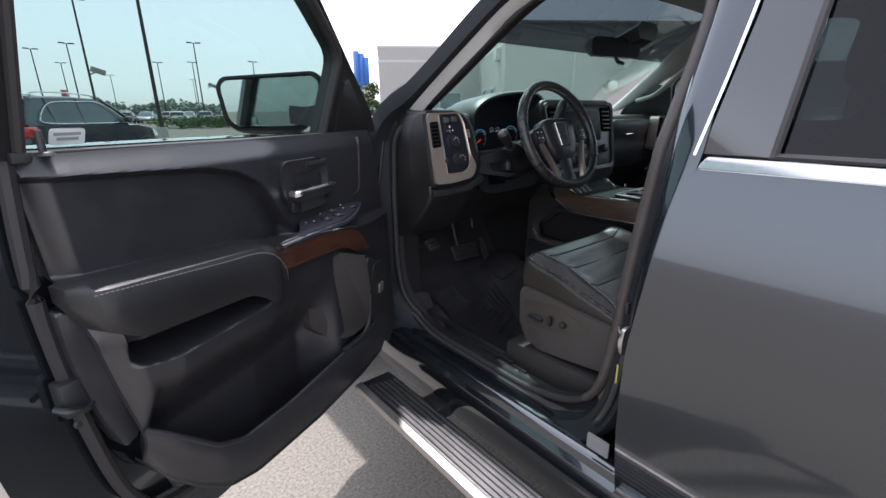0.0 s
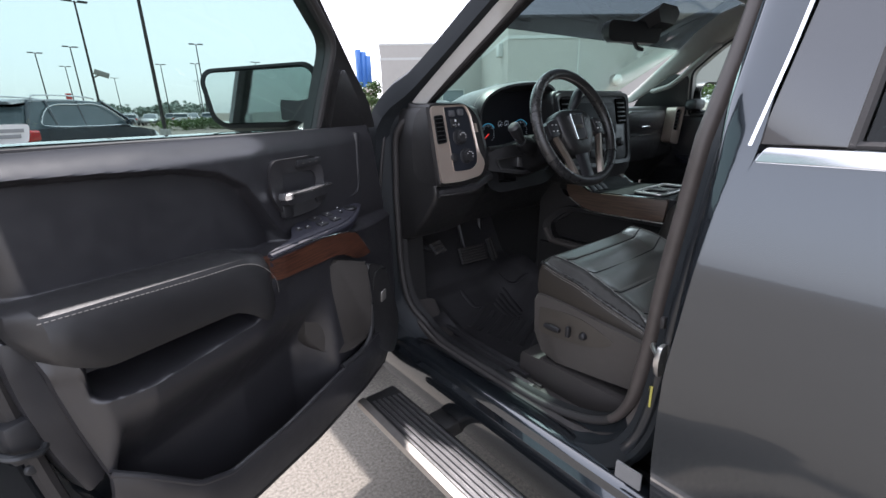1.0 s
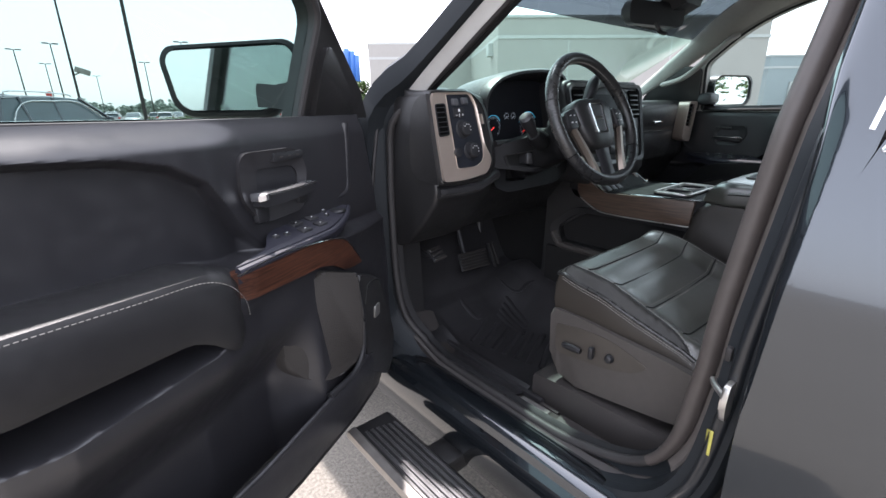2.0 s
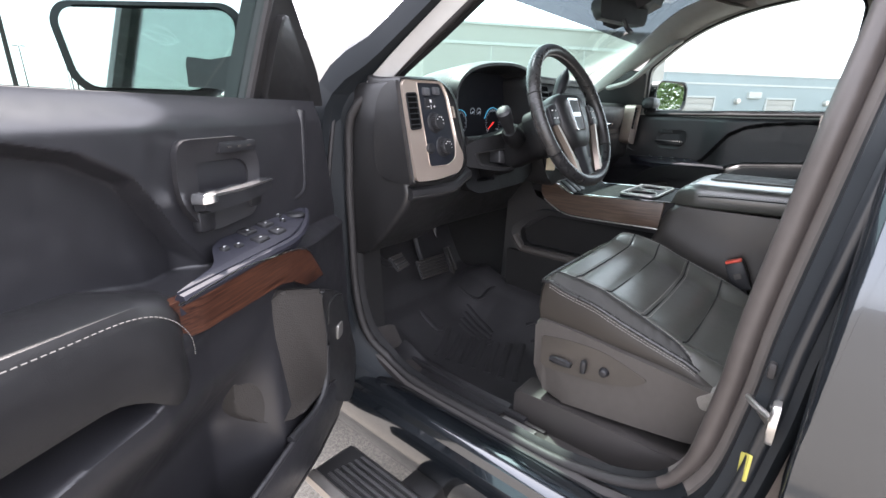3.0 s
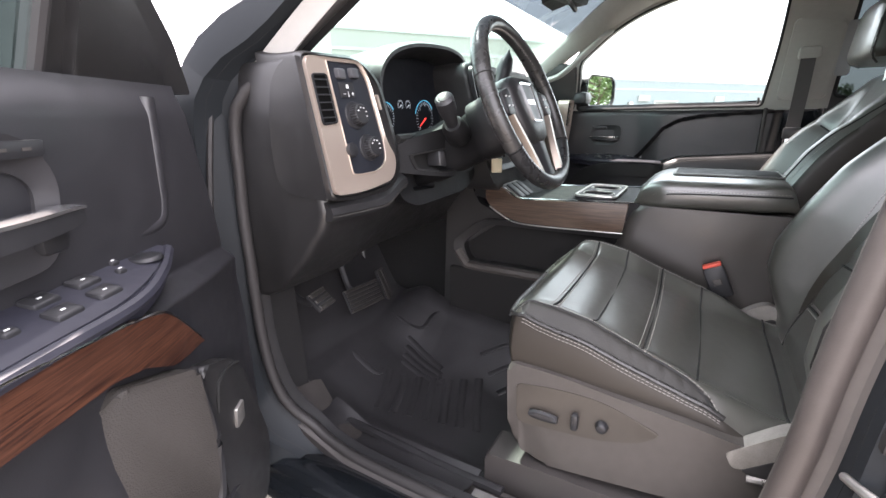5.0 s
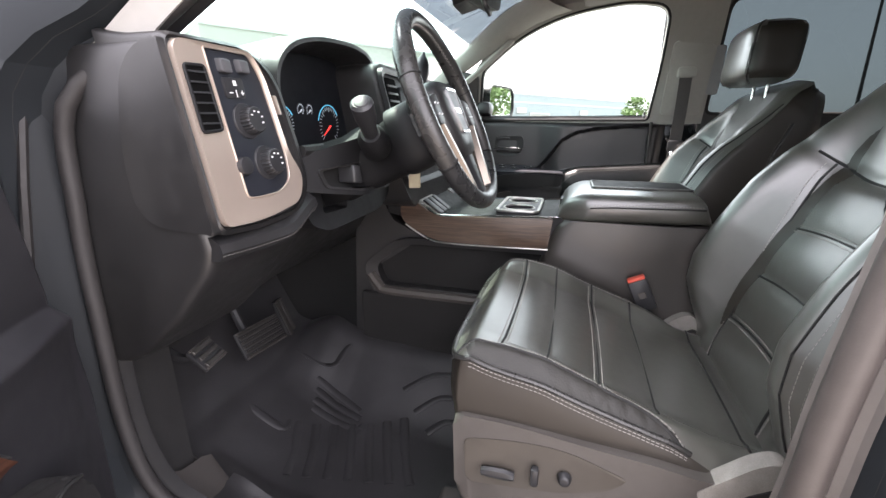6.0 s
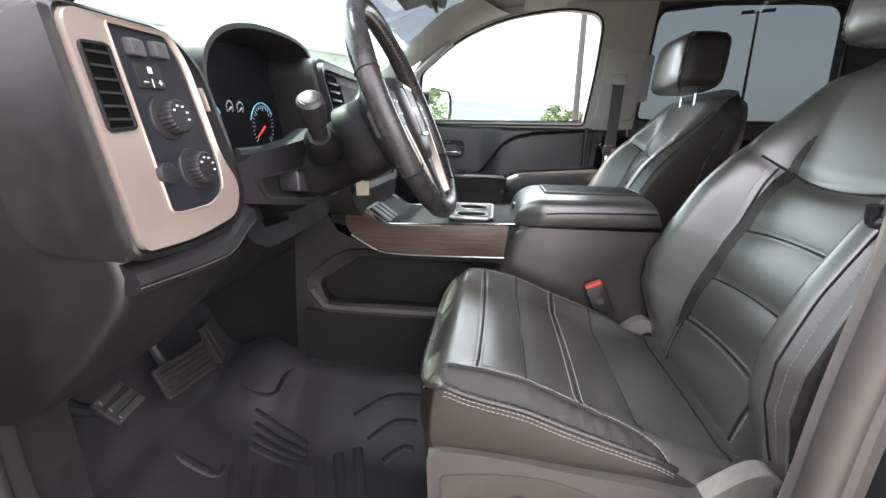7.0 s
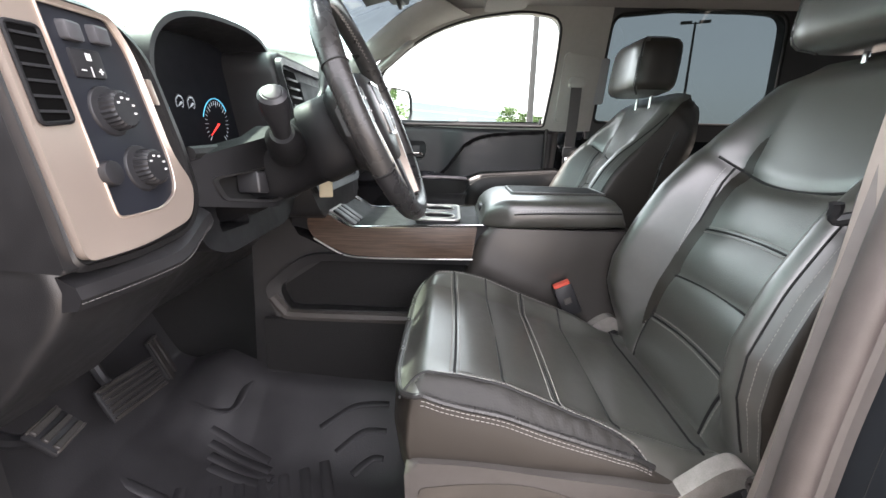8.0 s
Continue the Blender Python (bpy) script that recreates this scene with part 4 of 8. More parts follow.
    disc(bm, sw(0.262, 0.056, 0.003), (0, 0, 1), 0.023, 0.020, 0.005, 24, 0.002)
    part("mirror_switch", bm, PLASTIC_S, driver_door, "round mirror switch")
    bm = nb()
    tube(bm, spline([sw(0.655, -0.003, -0.006), sw(0.50, -0.003, -0.004), sw(0.37, -0.002, -0.004), sw(0.28, 0.024, -0.003), sw(0.205, 0.062, -0.002)], 10), 0.0085, 8)
    part("plate_edge", bm, switch_plate.data.materials[0], driver_door)
    bm = nb()
    tube(bm, spline([dp(0.665, 0.094, 1.074), dp(0.55, 0.094, 1.080), dp(0.45, 0.094, 1.071), dp(0.373, 0.090, 1.060), dp(0.312, 0.082, 1.040), dp(0.225, 0.062, 0.962)], 10), 0.0018, 6)
    part("wood_line", bm, CHROME if near else PLASTIC, driver_door, "thin bright line along the wood" if near else "")

    # wood strip under the switches, following the arm rest
    def wood_pt(s, t):
        u = 0.668 - 0.455 * s
        top = lerp_at([(0.21, 0.945), (0.228, 0.962), (0.28, 1.016), (0.312, 1.040), (0.373, 1.060), (0.45, 1.071), (0.556, 1.080), (0.67, 1.074)], u)
        low = lerp_at([(0.21, 0.940), (0.24, 0.944), (0.303, 0.957), (0.36, 0.988), (0.41, 1.003), (0.63, 1.013), (0.67, 1.016)], u)
        z = low + (top - low) * t
        return dp(u, lerp_at([(0.19, 0.055), (0.28, 0.075), (0.40, 0.090), (0.62, 0.094), (0.668, 0.082)], u) - 0.010 * (1 - t), z)

    bm = nb()
    sheet(bm, wood_pt, 40, 8, DIR_W * -0.020)
    part("wood_strip", bm, DOOR_WOOD if near else PLASTIC, driver_door, "reddish brown wood grain strip" if near else "")

    # speaker, badge, reinforcement
    bm = nb()
    SPK = rpoly([(0.405, 0.988), (0.285, 0.942), (0.274, 0.80), (0.292, 0.705), (0.42, 0.690), (0.50, 0.75), (0.50, 0.85), (0.46, 0.94)], [0.01, 0.01, 0.05, 0.03, 0.05, 0.06, 0.06, 0.05], 5)
    prism(bm, SPK, lambda a, b, h: dp(a, h - 0.075 * sstep(0.37, 0.50, a), b), 0.0, 0.090, 0.008)
    part("speaker_grille", bm, mat("warm_grey_mesh", (0.034, 0.030, 0.027), 0.7, 0, 0.15, 60, bump=0.6, bscale=420), driver_door, "warm grey perforated speaker grille")
    bm = nb()
    tube(bm, spline([dp(0.286, 0.078, 0.938), dp(0.270, 0.080, 0.86), dp(0.266, 0.082, 0.78), dp(0.282, 0.082, 0.70), dp(0.33, 0.080, 0.665), dp(0.43, 0.074, 0.660)], 6), 0.009, 8)
    part("grille_rim", bm, PLASTIC_S, driver_door)
    bm = nb()
    prism(bm, rpoly([(0.255, 0.925), (0.150, 0.885), (0.078, 0.66), (0.12, 0.53), (0.24, 0.62)], [0.02, 0.04, 0.04, 0.04, 0.04], 5), lambda a, b, h: dp(a, h, b), 0.02, 0.074, 0.012)
    part("tweeter_cover", bm, PLASTIC, driver_door)
    bm = nb()
    tube(bm, spline([dp(0.235, 0.075, 0.83), dp(0.225, 0.076, 0.875), dp(0.19, 0.075, 0.885), dp(0.155, 0.074, 0.875)], 6), 0.003, 6)
    part("cover_seam", bm, SEAM, driver_door)
    bm = nb()
    prism(bm, rpoly([(0.195, 0.768), (0.168, 0.772), (0.164, 0.806), (0.190, 0.802)], 0.003), lambda a, b, h: dp(a, h, b), 0.072, 0.079, 0.002)
    part("speaker_badge", bm, STEEL, driver_door, "small bright speaker badge")
    # raised vertical rib near the hinge
    bm = nb()
    tube(bm, spline([dp(0.165, 0.004, 1.315), dp(0.170, 0.003, 1.22), dp(0.178, 0.002, 1.15), dp(0.205, 0.001, 1.130), dp(0.27, -0.002, 1.125)], 8), 0.013, 12)
    part("moulded_rib", bm, DOOR_TRIM, driver_door)



door_inner(dp, DIR_W, driver_door, True)

# belt rail, lock pin
bm = nb()
prism(bm, [(0.30, 0.0), (1.09, 0.0), (1.09, 0.045), (0.30, 0.045)], lambda a, b, h: dp(a, -0.005 - b, h + 1.335 - 0.012 * (1.09 - a)), -0.01, 0.006, 0.003)
part("belt_rail", bm, RUBBER, driver_door)
bm = nb()
disc(bm, dp(1.055, 0.010, 1.335), (0, 0, 1), 0.016, 0.012, 0.006, 16, 0.002)
disc(bm, dp(1.055, 0.010, 1.340), (0, 0, 1), 0.0055, 0.0055, 0.034, 12, 0.002)
part("lock_pin", bm, PLASTIC_S, driver_door, "black lock pin")
# window frame of the door
bm = nb()
OUT_W = rpoly([(0.02, 1.325), (0.08, 1.40), (0.205, 1.50), (0.435, 1.685), (0.56, 1.78), (0.70, 1.83), (1.00, 1.815), (1.11, 1.78), (1.125, 1.33)], [0.01, 0.02, 0.05, 0.1, 0.1, 0.1, 0.05, 0.05, 0.01], 4)
IN_W = rpoly([(0.315, 1.325), (0.300, 1.45), (0.285, 1.555), (0.47, 1.69), (0.62, 1.765), (0.75, 1.785), (1.00, 1.765), (1.06, 1.73), (1.075, 1.33)], [0.01, 0.02, 0.04, 0.1, 0.1, 0.1, 0.05, 0.05, 0.01], 4)
frame_prism(bm, OUT_W, IN_W, dpl, -0.075, -0.012, 0.012)
part("window_frame", bm, PLASTIC, driver_door, "black window frame with a mirror corner panel")
bm = nb()
prism(bm, rpoly([(0.275, 1.33), (0.268, 1.46), (0.255, 1.495), (0.22, 1.475), (0.12, 1.38), (0.10, 1.33)], [0.01, 0.03, 0.03, 0.03, 0.03, 0.01], 5), dpl, -0.03, -0.006, 0.004)
part("corner_cover", bm, PLASTIC, driver_door)
bm = nb()
tube(bm, [dpl(p[0], p[1], -0.020) for p in IN_W], 0.009, 8, closed=True, up=DIR_W)
part("glass_run", bm, RUBBER, driver_door)
bm = nb()
prism(bm, IN_W, dpl, -0.047, -0.043)
dg = part("window_pane", bm, SIDE_GLASS, driver_door, "clear green-tinted side window")
dg.visible_shadow = False
bm = nb()
prism(bm, rpoly([(1.024, 1.347), (0.970, 1.346), (0.967, 1.373), (1.021, 1.374)], 0.006), dpl, -0.042, -0.0405)
part("window_sticker", bm, mat("pale_sticker", (0.62, 0.66, 0.64), 0.6), driver_door, "pale printed sticker on the glass")
bm = nb()
for i, (a0, a1) in enumerate(((1.016, 0.975), (1.012, 0.979))):
    prism(bm, [(a0, 1.362 - 0.008 * i), (a1, 1.362 - 0.008 * i), (a1, 1.367 - 0.008 * i), (a0, 1.367 - 0.008 * i)], dpl, -0.0404, -0.0396)
part("sticker_print", bm, mat("grey_print", (0.25, 0.27, 0.27), 0.6), driver_door)
# rear edge: outer flange, seal, latch
bm = nb()
tube(bm, spline([dp(1.092, -0.024, 1.33), dp(1.105, -0.026, 1.10), dp(1.082, -0.026, 0.80), dp(1.04, -0.026, 0.62), dp(0.95, -0.026, 0.545), dp(0.6, -0.026, 0.525), dp(0.12, -0.026, 0.51)], 10), 0.013, 8)
part("edge_seal", bm, RUBBER, driver_door)
bm = nb()
box(bm, -0.035, 0.012, -0.02, 0.02, -0.035, 0.035, 0.008, 2, Matrix.Translation(dp(1.085, -0.02, 0.915)) @ Matrix.Rotation(radians(28.4), 4, "Z"))
part("door_latch", bm, PLASTIC_S, driver_door, "black door latch")
bm = nb()
for z in (0.975, 0.855):
    disc(bm, dp(1.098, -0.022, z), DIR_W, 0.010, 0.009, 0.006, 12, 0.002)
    part("latch_screw", bm, BOLT, driver_door)
    bm = nb()
tube(bm, spline([dp(1.075, -0.008, 0.90), dp(1.09, 0.010, 0.893), dp(1.12, 0.012, 0.905), dp(1.13, -0.01, 0.91)], 6), 0.006, 8)
part("latch_hook", bm, BOLT, driver_door)

# door mirror, standing out from the door
MF = Vector((-0.42, -0.91, 0)).normalized()


def mp_(a, b, h):
    """a outboard along the glass, b up, h towards the rear."""
    base = dp(0.215, -0.135, 1.425)
    out = (dp(0.37, -0.375, 1.425) - base).normalized()
    nrm = Vector((out.y, -out.x, 0))
    if nrm.dot(DIR_U) < 0:
        nrm = -nrm
    nrm = (nrm + Vector((0, 0, 0.30))).normalized()
    return base + out * a + Vector((0, 0, b)) + nrm * h


M_OUT = rpoly([(-0.050, -0.015), (0.045, -0.088), (0.240, -0.086), (0.272, -0.060), (0.288, 0.050), (0.268, 0.080), (-0.02, 0.100), (-0.050, 0.075)], [0.03, 0.03, 0.03, 0.02, 0.03, 0.02, 0.03, 0.02], 4)
M_MID = [Vector(((p[0] - 0.115) * 0.9 + 0.115, p[1] * 0.9)) for p in M_OUT]
M_BACK = [Vector(((p[0] - 0.115) * 0.6 + 0.10, p[1] * 0.6)) for p in M_OUT]
bm = nb()
loft(bm, [[mp_(p[0], p[1], h) for p in o] for o, h in ((M_MID, -0.012), (M_MID, 0.0), (M_OUT, -0.004), (M_OUT, -0.03), (M_MID, -0.085), (M_BACK, -0.125))])
mirror = part("door_mirror", bm, PLASTIC_S, driver_door, "black door mirror housing")
bm = nb()
G = rpoly([(-0.030, -0.012), (0.050, -0.074), (0.236, -0.073), (0.258, -0.050), (0.272, 0.044), (0.258, 0.066), (-0.012, 0.082), (-0.030, 0.066)], [0.02, 0.02, 0.02, 0.015, 0.02, 0.015, 0.015, 0.015], 4)
prism(bm, G, lambda a, b, h: mp_(a, b, h), -0.01, 0.003)
part("mirror_glass", bm, MIRROR, driver_door, "reflecting mirror glass")
bm = nb()
loft(bm, [[dp(u, w, z) for u, w, z in r] for r in (
    [(0.10, -0.04, 1.345), (0.28, -0.04, 1.345), (0.27, -0.04, 1.42), (0.12, -0.04, 1.42)],
    [(0.13, -0.12, 1.35), (0.27, -0.13, 1.355), (0.26, -0.13, 1.41), (0.14, -0.12, 1.41)],
    [(0.15, -0.20, 1.36), (0.25, -0.22, 1.36), (0.25, -0.22, 1.42), (0.16, -0.20, 1.42)])])
part("mirror_arm", bm, PLASTIC_S, driver_door)
# hinges
for z in (0.70, 1.10):
    bm = nb()
    box(bm, -0.992, -0.962, 1.478, 1.53, z - 0.025, z + 0.025, 0.008)
    disc(bm, (-0.985, 1.476, z - 0.035), (0, 0, 1), 0.012, 0.012, 0.07, 14)
    part("door_hinge", bm, PAINT, driver_door)

# ---- seats ----
def cush_h(y):
    """Height of the cushion's middle over y, measured from the crease forward."""
    return lerp_at([(0.0, 0.785), (0.06, 0.792), (0.165, 0.824), (0.255, 0.858), (0.345, 0.895), (0.42, 0.922), (0.47, 0.934), (0.50, 0.930)], y)


def cush_top(x, y):
    """x across from the seat's middle, y forward from the crease."""
    a = abs(x)
    roll = 0.018 * sstep(0.175, 0.222, a) * sstep(0.48, 0.34, y)
    pad = 0.0
    for y0, y1 in ((0.02, 0.165), (0.165, 0.258), (0.258, 0.345), (0.345, 0.421)):
        if y0 < y < y1:
            pad = 0.008 * math.sin(math.pi * (y - y0) / (y1 - y0)) ** 0.55      # stuffed panels between the seams
    pad *= sstep(0.208, 0.180, a)
    inner = 0.020 * sstep(0.165, 0.215, x) * sstep(0.515, 0.44, y) * sstep(0.0, 0.14, y)     # the inboard bolster stands higher
    edge = -0.030 * sstep(0.222, 0.258, a) ** 1.4 * sstep(0.56, 0.40, y) - 0.020 * sstep(0.20, 0.25, a) * sstep(0.16, 0.06, y)
    nose = -0.030 * sstep(0.455, 0.515, y) ** 2
    use = sstep(0.212, 0.226, a) * sstep(0.258, 0.246, a) * sstep(0.10, 0.17, y) * sstep(0.42, 0.34, y)
    wr = -0.0016 * use * max(abs(math.sin(x * 95 + y * 62 + 1.6 * math.sin(y * 47))) ** 6, abs(math.sin(x * 60 - y * 88 + 1.1 * math.sin(y * 31 + 2))) ** 8)     # creases of use
    return cush_h(y) + roll + inner + pad + edge + nose + wr


def seam_x(y):
    """Where the seam between cushion and side bolster runs."""
    return lerp_at([(0.13, 0.252), (0.155, 0.238), (0.20, 0.227), (0.28, 0.222), (0.40, 0.224), (0.46, 0.222), (0.485, 0.228), (0.505, 0.242)], y)


def cush_w(y):
    """Half width of the cushion."""
    return 0.250 + 0.010 * sstep(0.15, 0.40, y)


def make_seat(name, cx, y0, label):
    """A power seat: side covers, cushion, reclined back, head rest."""
    P = lambda x, y, z: Vector((cx + x, y0 + y, z))
    b = nb()
    for s in (-1, 1):
        out = rpoly([(0.494, 0.818), (0.39, 0.817), (0.275, 0.801), (0.17, 0.791), (0.10, 0.778), (0.04, 0.790), (-0.07, 0.800), (-0.11, 0.76), (-0.08, 0.68), (0.04, 0.672), (0.106, 0.646), (0.20, 0.632), (0.31, 0.618), (0.432, 0.604), (0.488, 0.650)],
                    [0.02, 0.06, 0.08, 0.06, 0.04, 0.03, 0.03, 0.03, 0.03, 0.03, 0.04, 0.06, 0.06, 0.03, 0.05], 4)
        prism(b, out, lambda a, bb, h: P(s * (0.236 + h), a, bb), -0.03, 0.040, 0.010, 3)
    box(b, cx - 0.21, cx + 0.21, y0 - 0.02, y0 + 0.45, 0.64, 0.72, 0.01)
    base = part(name, b, GREY_PLASTIC, truck, label)
    # lower track box
    for s in (-1, 1):
        b = nb()
        prism(b, rpoly([(0.532, 0.455), (0.532, 0.594), (0.44, 0.600), (0.02, 0.606), (-0.02, 0.455)], [0.01, 0.012, 0.02, 0.04, 0.01], 4), lambda a, bb, h: P(s * (0.255 + h), a, bb), -0.05, 0.035, 0.008)
        part("track_cover", b, SILL, base)
    b = nb()
    prism(b, rpoly([(0.474, 0.776), (0.40, 0.788), (0.31, 0.790), (0.21, 0.756), (0.24, 0.728), (0.31, 0.706), (0.468, 0.690)], [0.012, 0.03, 0.04, 0.012, 0.03, 0.03, 0.012], 4), lambda a, bb, h: P(-(0.274 + h), a, bb), 0.0, 0.004, 0.002)
    part("switch_plate", b, mat("brown_grey_switch_plate", (0.060, 0.052, 0.044), 0.42, 0, 0.1, 60), base)
    b = nb()
    rings = []
    for i in range(9):
        q = i / 8
        y = 0.440 - 0.055 * q
        r = 0.010 * (1 - 0.35 * abs(2 * q - 1) ** 3)
        rings.append([P(-(0.287 + 0.008 * math.cos(k * math.pi / 4)), y, 0.728 + r * math.sin(k * math.pi / 4)) for k in range(8)])
    loft(b, rings)
    part("seat_switch", b, PLASTIC_S, base, "dark power seat switch")
    b = nb()
    disc(b, P(-0.281, 0.306, 0.741), (-1, 0, 0), 0.012, 0.009, 0.012, 16, 0.003)
    part("lumbar_switch", b, PLASTIC_S, base)
    b = nb()
    box(b, cx - 0.297, cx - 0.281, y0 + 0.346, y0 + 0.360, 0.722, 0.756, 0.005)
    part("recline_switch", b, PLASTIC_S, base)
    b = nb()
    box(b, cx - 0.275, cx - 0.262, y0 - 0.02, y0 + 0.06, 0.700, 0.722, 0.004)
    tube(b, spline([P(-0.268, 0.07, 0.722), P(-0.273, 0.02, 0.727), P(-0.270, -0.03, 0.724)], 6), 0.006, 8)
    part("track_bolt", b, STEEL, base)

    # cushion: skirted surface
    b = nb()

    def cs(u, v):
        y = -0.02 + (0.535 - 0.030 * abs(2 * u - 1) ** 6) * v      # rounded front corners
        x = (2 * u - 1) * cush_w(y)
        return P(x, y, cush_top(x, y))
    NU, NV = (150, 130) if cx < 0 else (64, 60)
    g = [[b.verts.new(cs(i / NU, j / NV)) for j in range(NV + 1)] for i in range(NU + 1)]
    b2, b3 = nb(), nb()
    g2, g3 = [[[q.verts.new(cs(i / NU, j / NV)) for j in range(NV + 1)] for i in range(NU + 1)] for q in (b2, b3)]
    for i in range(NU):
        for j in range(NV):
            # the worn side bolsters are covers of their own
            yc = -0.02 + 0.535 * (j + 0.5) / NV
            worn = abs(2 * (i + 0.5) / NU - 1) * cush_w(yc) > seam_x(yc) and 0.125 < yc < 0.50
            bb, gg = ((b2, g2) if i < NU / 2 else (b3, g3)) if worn else (b, g)
            bb.faces.new([gg[i][j], gg[i + 1][j], gg[i + 1][j + 1], gg[i][j + 1]])
    for q in (b, b2, b3):
        bmesh.ops.delete(q, geom=[v for v in q.verts if not v.link_faces], context="VERTS")
    for q in (b2, b3):
        part("cushion_bolster", q, BOLSTER, base, "dark worn leather side bolster of the cushion", 60)
    part("seat_cushion", b, LEATHER, base, "black leather seat cushion, creased at the edge", 60)
    rim_co = [cs(i / NU, 0) for i in range(NU + 1)] + [cs(1, j / NV) for j in range(1, NV + 1)] + [cs(i / NU, 1) for i in range(NU - 1, -1, -1)] + [cs(0, j / NV) for j in range(NV - 1, 0, -1)]
    b = nb()
    rim = [b.verts.new(p) for p in rim_co]
    prev = rim
    for k, (grow, q) in enumerate(((1.020, 0.2), (1.026, 0.55), (1.000, 1.0))):
        row = []
        for v in rim:
            lx, ly = v.co.x - cx, v.co.y - y0
            zb = 0.745 + 0.04 * ly / 0.5
            row.append(b.verts.new(P(lx * grow, 0.25 + (ly - 0.25) * grow, v.co.z + (zb - v.co.z) * q)))
        n = len(row)
        for i in range(n):
            b.faces.new([prev[i], prev[(i + 1) % n], row[(i + 1) % n], row[i]])
        prev = row
    b.faces.new(prev)
    part("cushion_skirt", b, VINYL, base, "dark brown-black vinyl cushion side", 60)
    T = lambda x, y, dz=0.001: P(x, y, cush_top(x, y) + dz)
    b = nb()
    for y in (0.421, 0.345, 0.258, 0.165, 0.03):
        tube(b, [T(x, y + 0.002 * (x / 0.15) ** 2, 0.0012) for x in np.linspace(-0.216, 0.216, 32)], 0.0022, 6)
    for s in (-1, 1):
        tube(b, spline([T(s * seam_x(y), y, 0.0) for y in np.linspace(0.13, 0.505, 22)], 3), 0.0024, 6)
    tagged(part("seam", b, SEAM, base), kind="stuff")
    b = nb()
    edge_pt = lambda k, y: P(k * (cush_w(y) - 0.002), y, cush_top(k * (cush_w(y) - 0.002), y) + 0.001)
    nose_pt = lambda x, y: P(x, y, cush_top(x, y - 0.001))
    tube(b, [edge_pt(-1, y) for y in np.linspace(0.125, 0.47, 24)] + spline([nose_pt(-0.2575, 0.480), nose_pt(-0.240, 0.499), nose_pt(-0.20, 0.511), nose_pt(-0.12, 0.5165), nose_pt(0.12, 0.5165), nose_pt(0.20, 0.511), nose_pt(0.240, 0.499), nose_pt(0.2575, 0.480)], 6) + [edge_pt(1, y) for y in np.linspace(0.47, 0.125, 24)], 0.0050, 8)
    part("piping", b, LEATHER_W, base)
    b = nb()
    for y in (0.414, 0.428, 0.251, 0.265):
        dashes(b, [T(x, y + 0.002 * (x / 0.15) ** 2, 0.0012) for x in np.linspace(-0.212, 0.212, 24)])
    for s in (-1, 1):
        for drop in (0.004, 0.011):
            dashes(b, [P(s * (cush_w(y) + 0.0040), y, cush_top(s * cush_w(y), y) - drop * (0.4 + 0.6 * min(1, y / 0.3))) for y in np.linspace(0.13, 0.475, 40)], r=0.0006)
        dashes(b, [T(s * (seam_x(y) - 0.004), y, 0.0014) for y in np.linspace(0.135, 0.47, 40)])
    tagged(part("stitching", b, THREAD, base), kind="stuff")

    # back rest in its own leaning frame: p up the back, d forward of it
    lean_dir = Vector((0, -0.385, 0.923))
    fwd = Vector((0, 0.923, 0.385))
    o = Vector((cx, y0 + 0.005, 0.765))
    Q = lambda x, p, d: o + Vector((x, 0, 0)) + lean_dir * p + fwd * d

    def half(p):
        return lerp_at([(0.0, 0.245), (0.06, 0.278), (0.12, 0.286), (0.20, 0.280), (0.30, 0.272), (0.45, 0.268), (0.56, 0.264), (0.64, 0.254), (0.69, 0.238), (0.715, 0.224), (0.73, 0.200)], p)

    def face(x, p):
        hw = half(p)
        a = abs(x) / hw
        amp = lerp_at([(0.0, 0.0), (0.05, 0.015), (0.09, 0.050), (0.14, 0.088), (0.20, 0.105), (0.30, 0.105), (0.40, 0.098), (0.48, 0.080), (0.55, 0.056), (0.62, 0.028), (0.70, 0.0)], p)
        bol = amp * (sstep(0.52, 0.82, a) - 0.18 * sstep(0.86, 1.0, a) ** 2) - 0.012 * sstep(0.86, 1.0, a) ** 2
        top = -0.030 * sstep(0.66, 0.73, p) ** 2
        lum = 0.014 * math.sin(min(1, p / 0.5) * math.pi)
        pad = 0.0
        for p0, p1 in ((0.02, 0.133), (0.133, 0.238), (0.238, 0.355), (0.355, 0.462)):
            if p0 < p < p1:
                pad = 0.006 * math.sin(math.pi * (p - p0) / (p1 - p0)) ** 0.6
        pad *= sstep(0.60, 0.50, a)
        shoulder = -0.012 * sstep(0.7, 1.0, a) * sstep(0.42, 0.60, p)
        crease = -0.007 * math.exp(-((p - 0.462 - 0.04 * (x / 0.2) ** 2) / 0.016) ** 2) * sstep(0.98, 0.7, a)
        return bol + top + lum + pad + shoulder + crease
    b = nb()
    NU, NV = 56, 72
    PT = 0.73
    ps = [PT * j / NV for j in range(NV + 1)]
    rows_f = [[Q((2 * i / NU - 1) * half(p), p, face((2 * i / NU - 1) * half(p), p)) for i in range(NU + 1)] for p in ps]
    gv = [[b.verts.new(q) for q in row] for row in rows_f]
    for j in range(NV):
        for i in range(NU):
            b.faces.new([gv[j][i], gv[j][i + 1], gv[j + 1][i + 1], gv[j + 1][i]])
    part("backrest", b, LEATHER, base, "black leather reclined backrest with side bolsters", 70)
    b = nb()
    rings = []
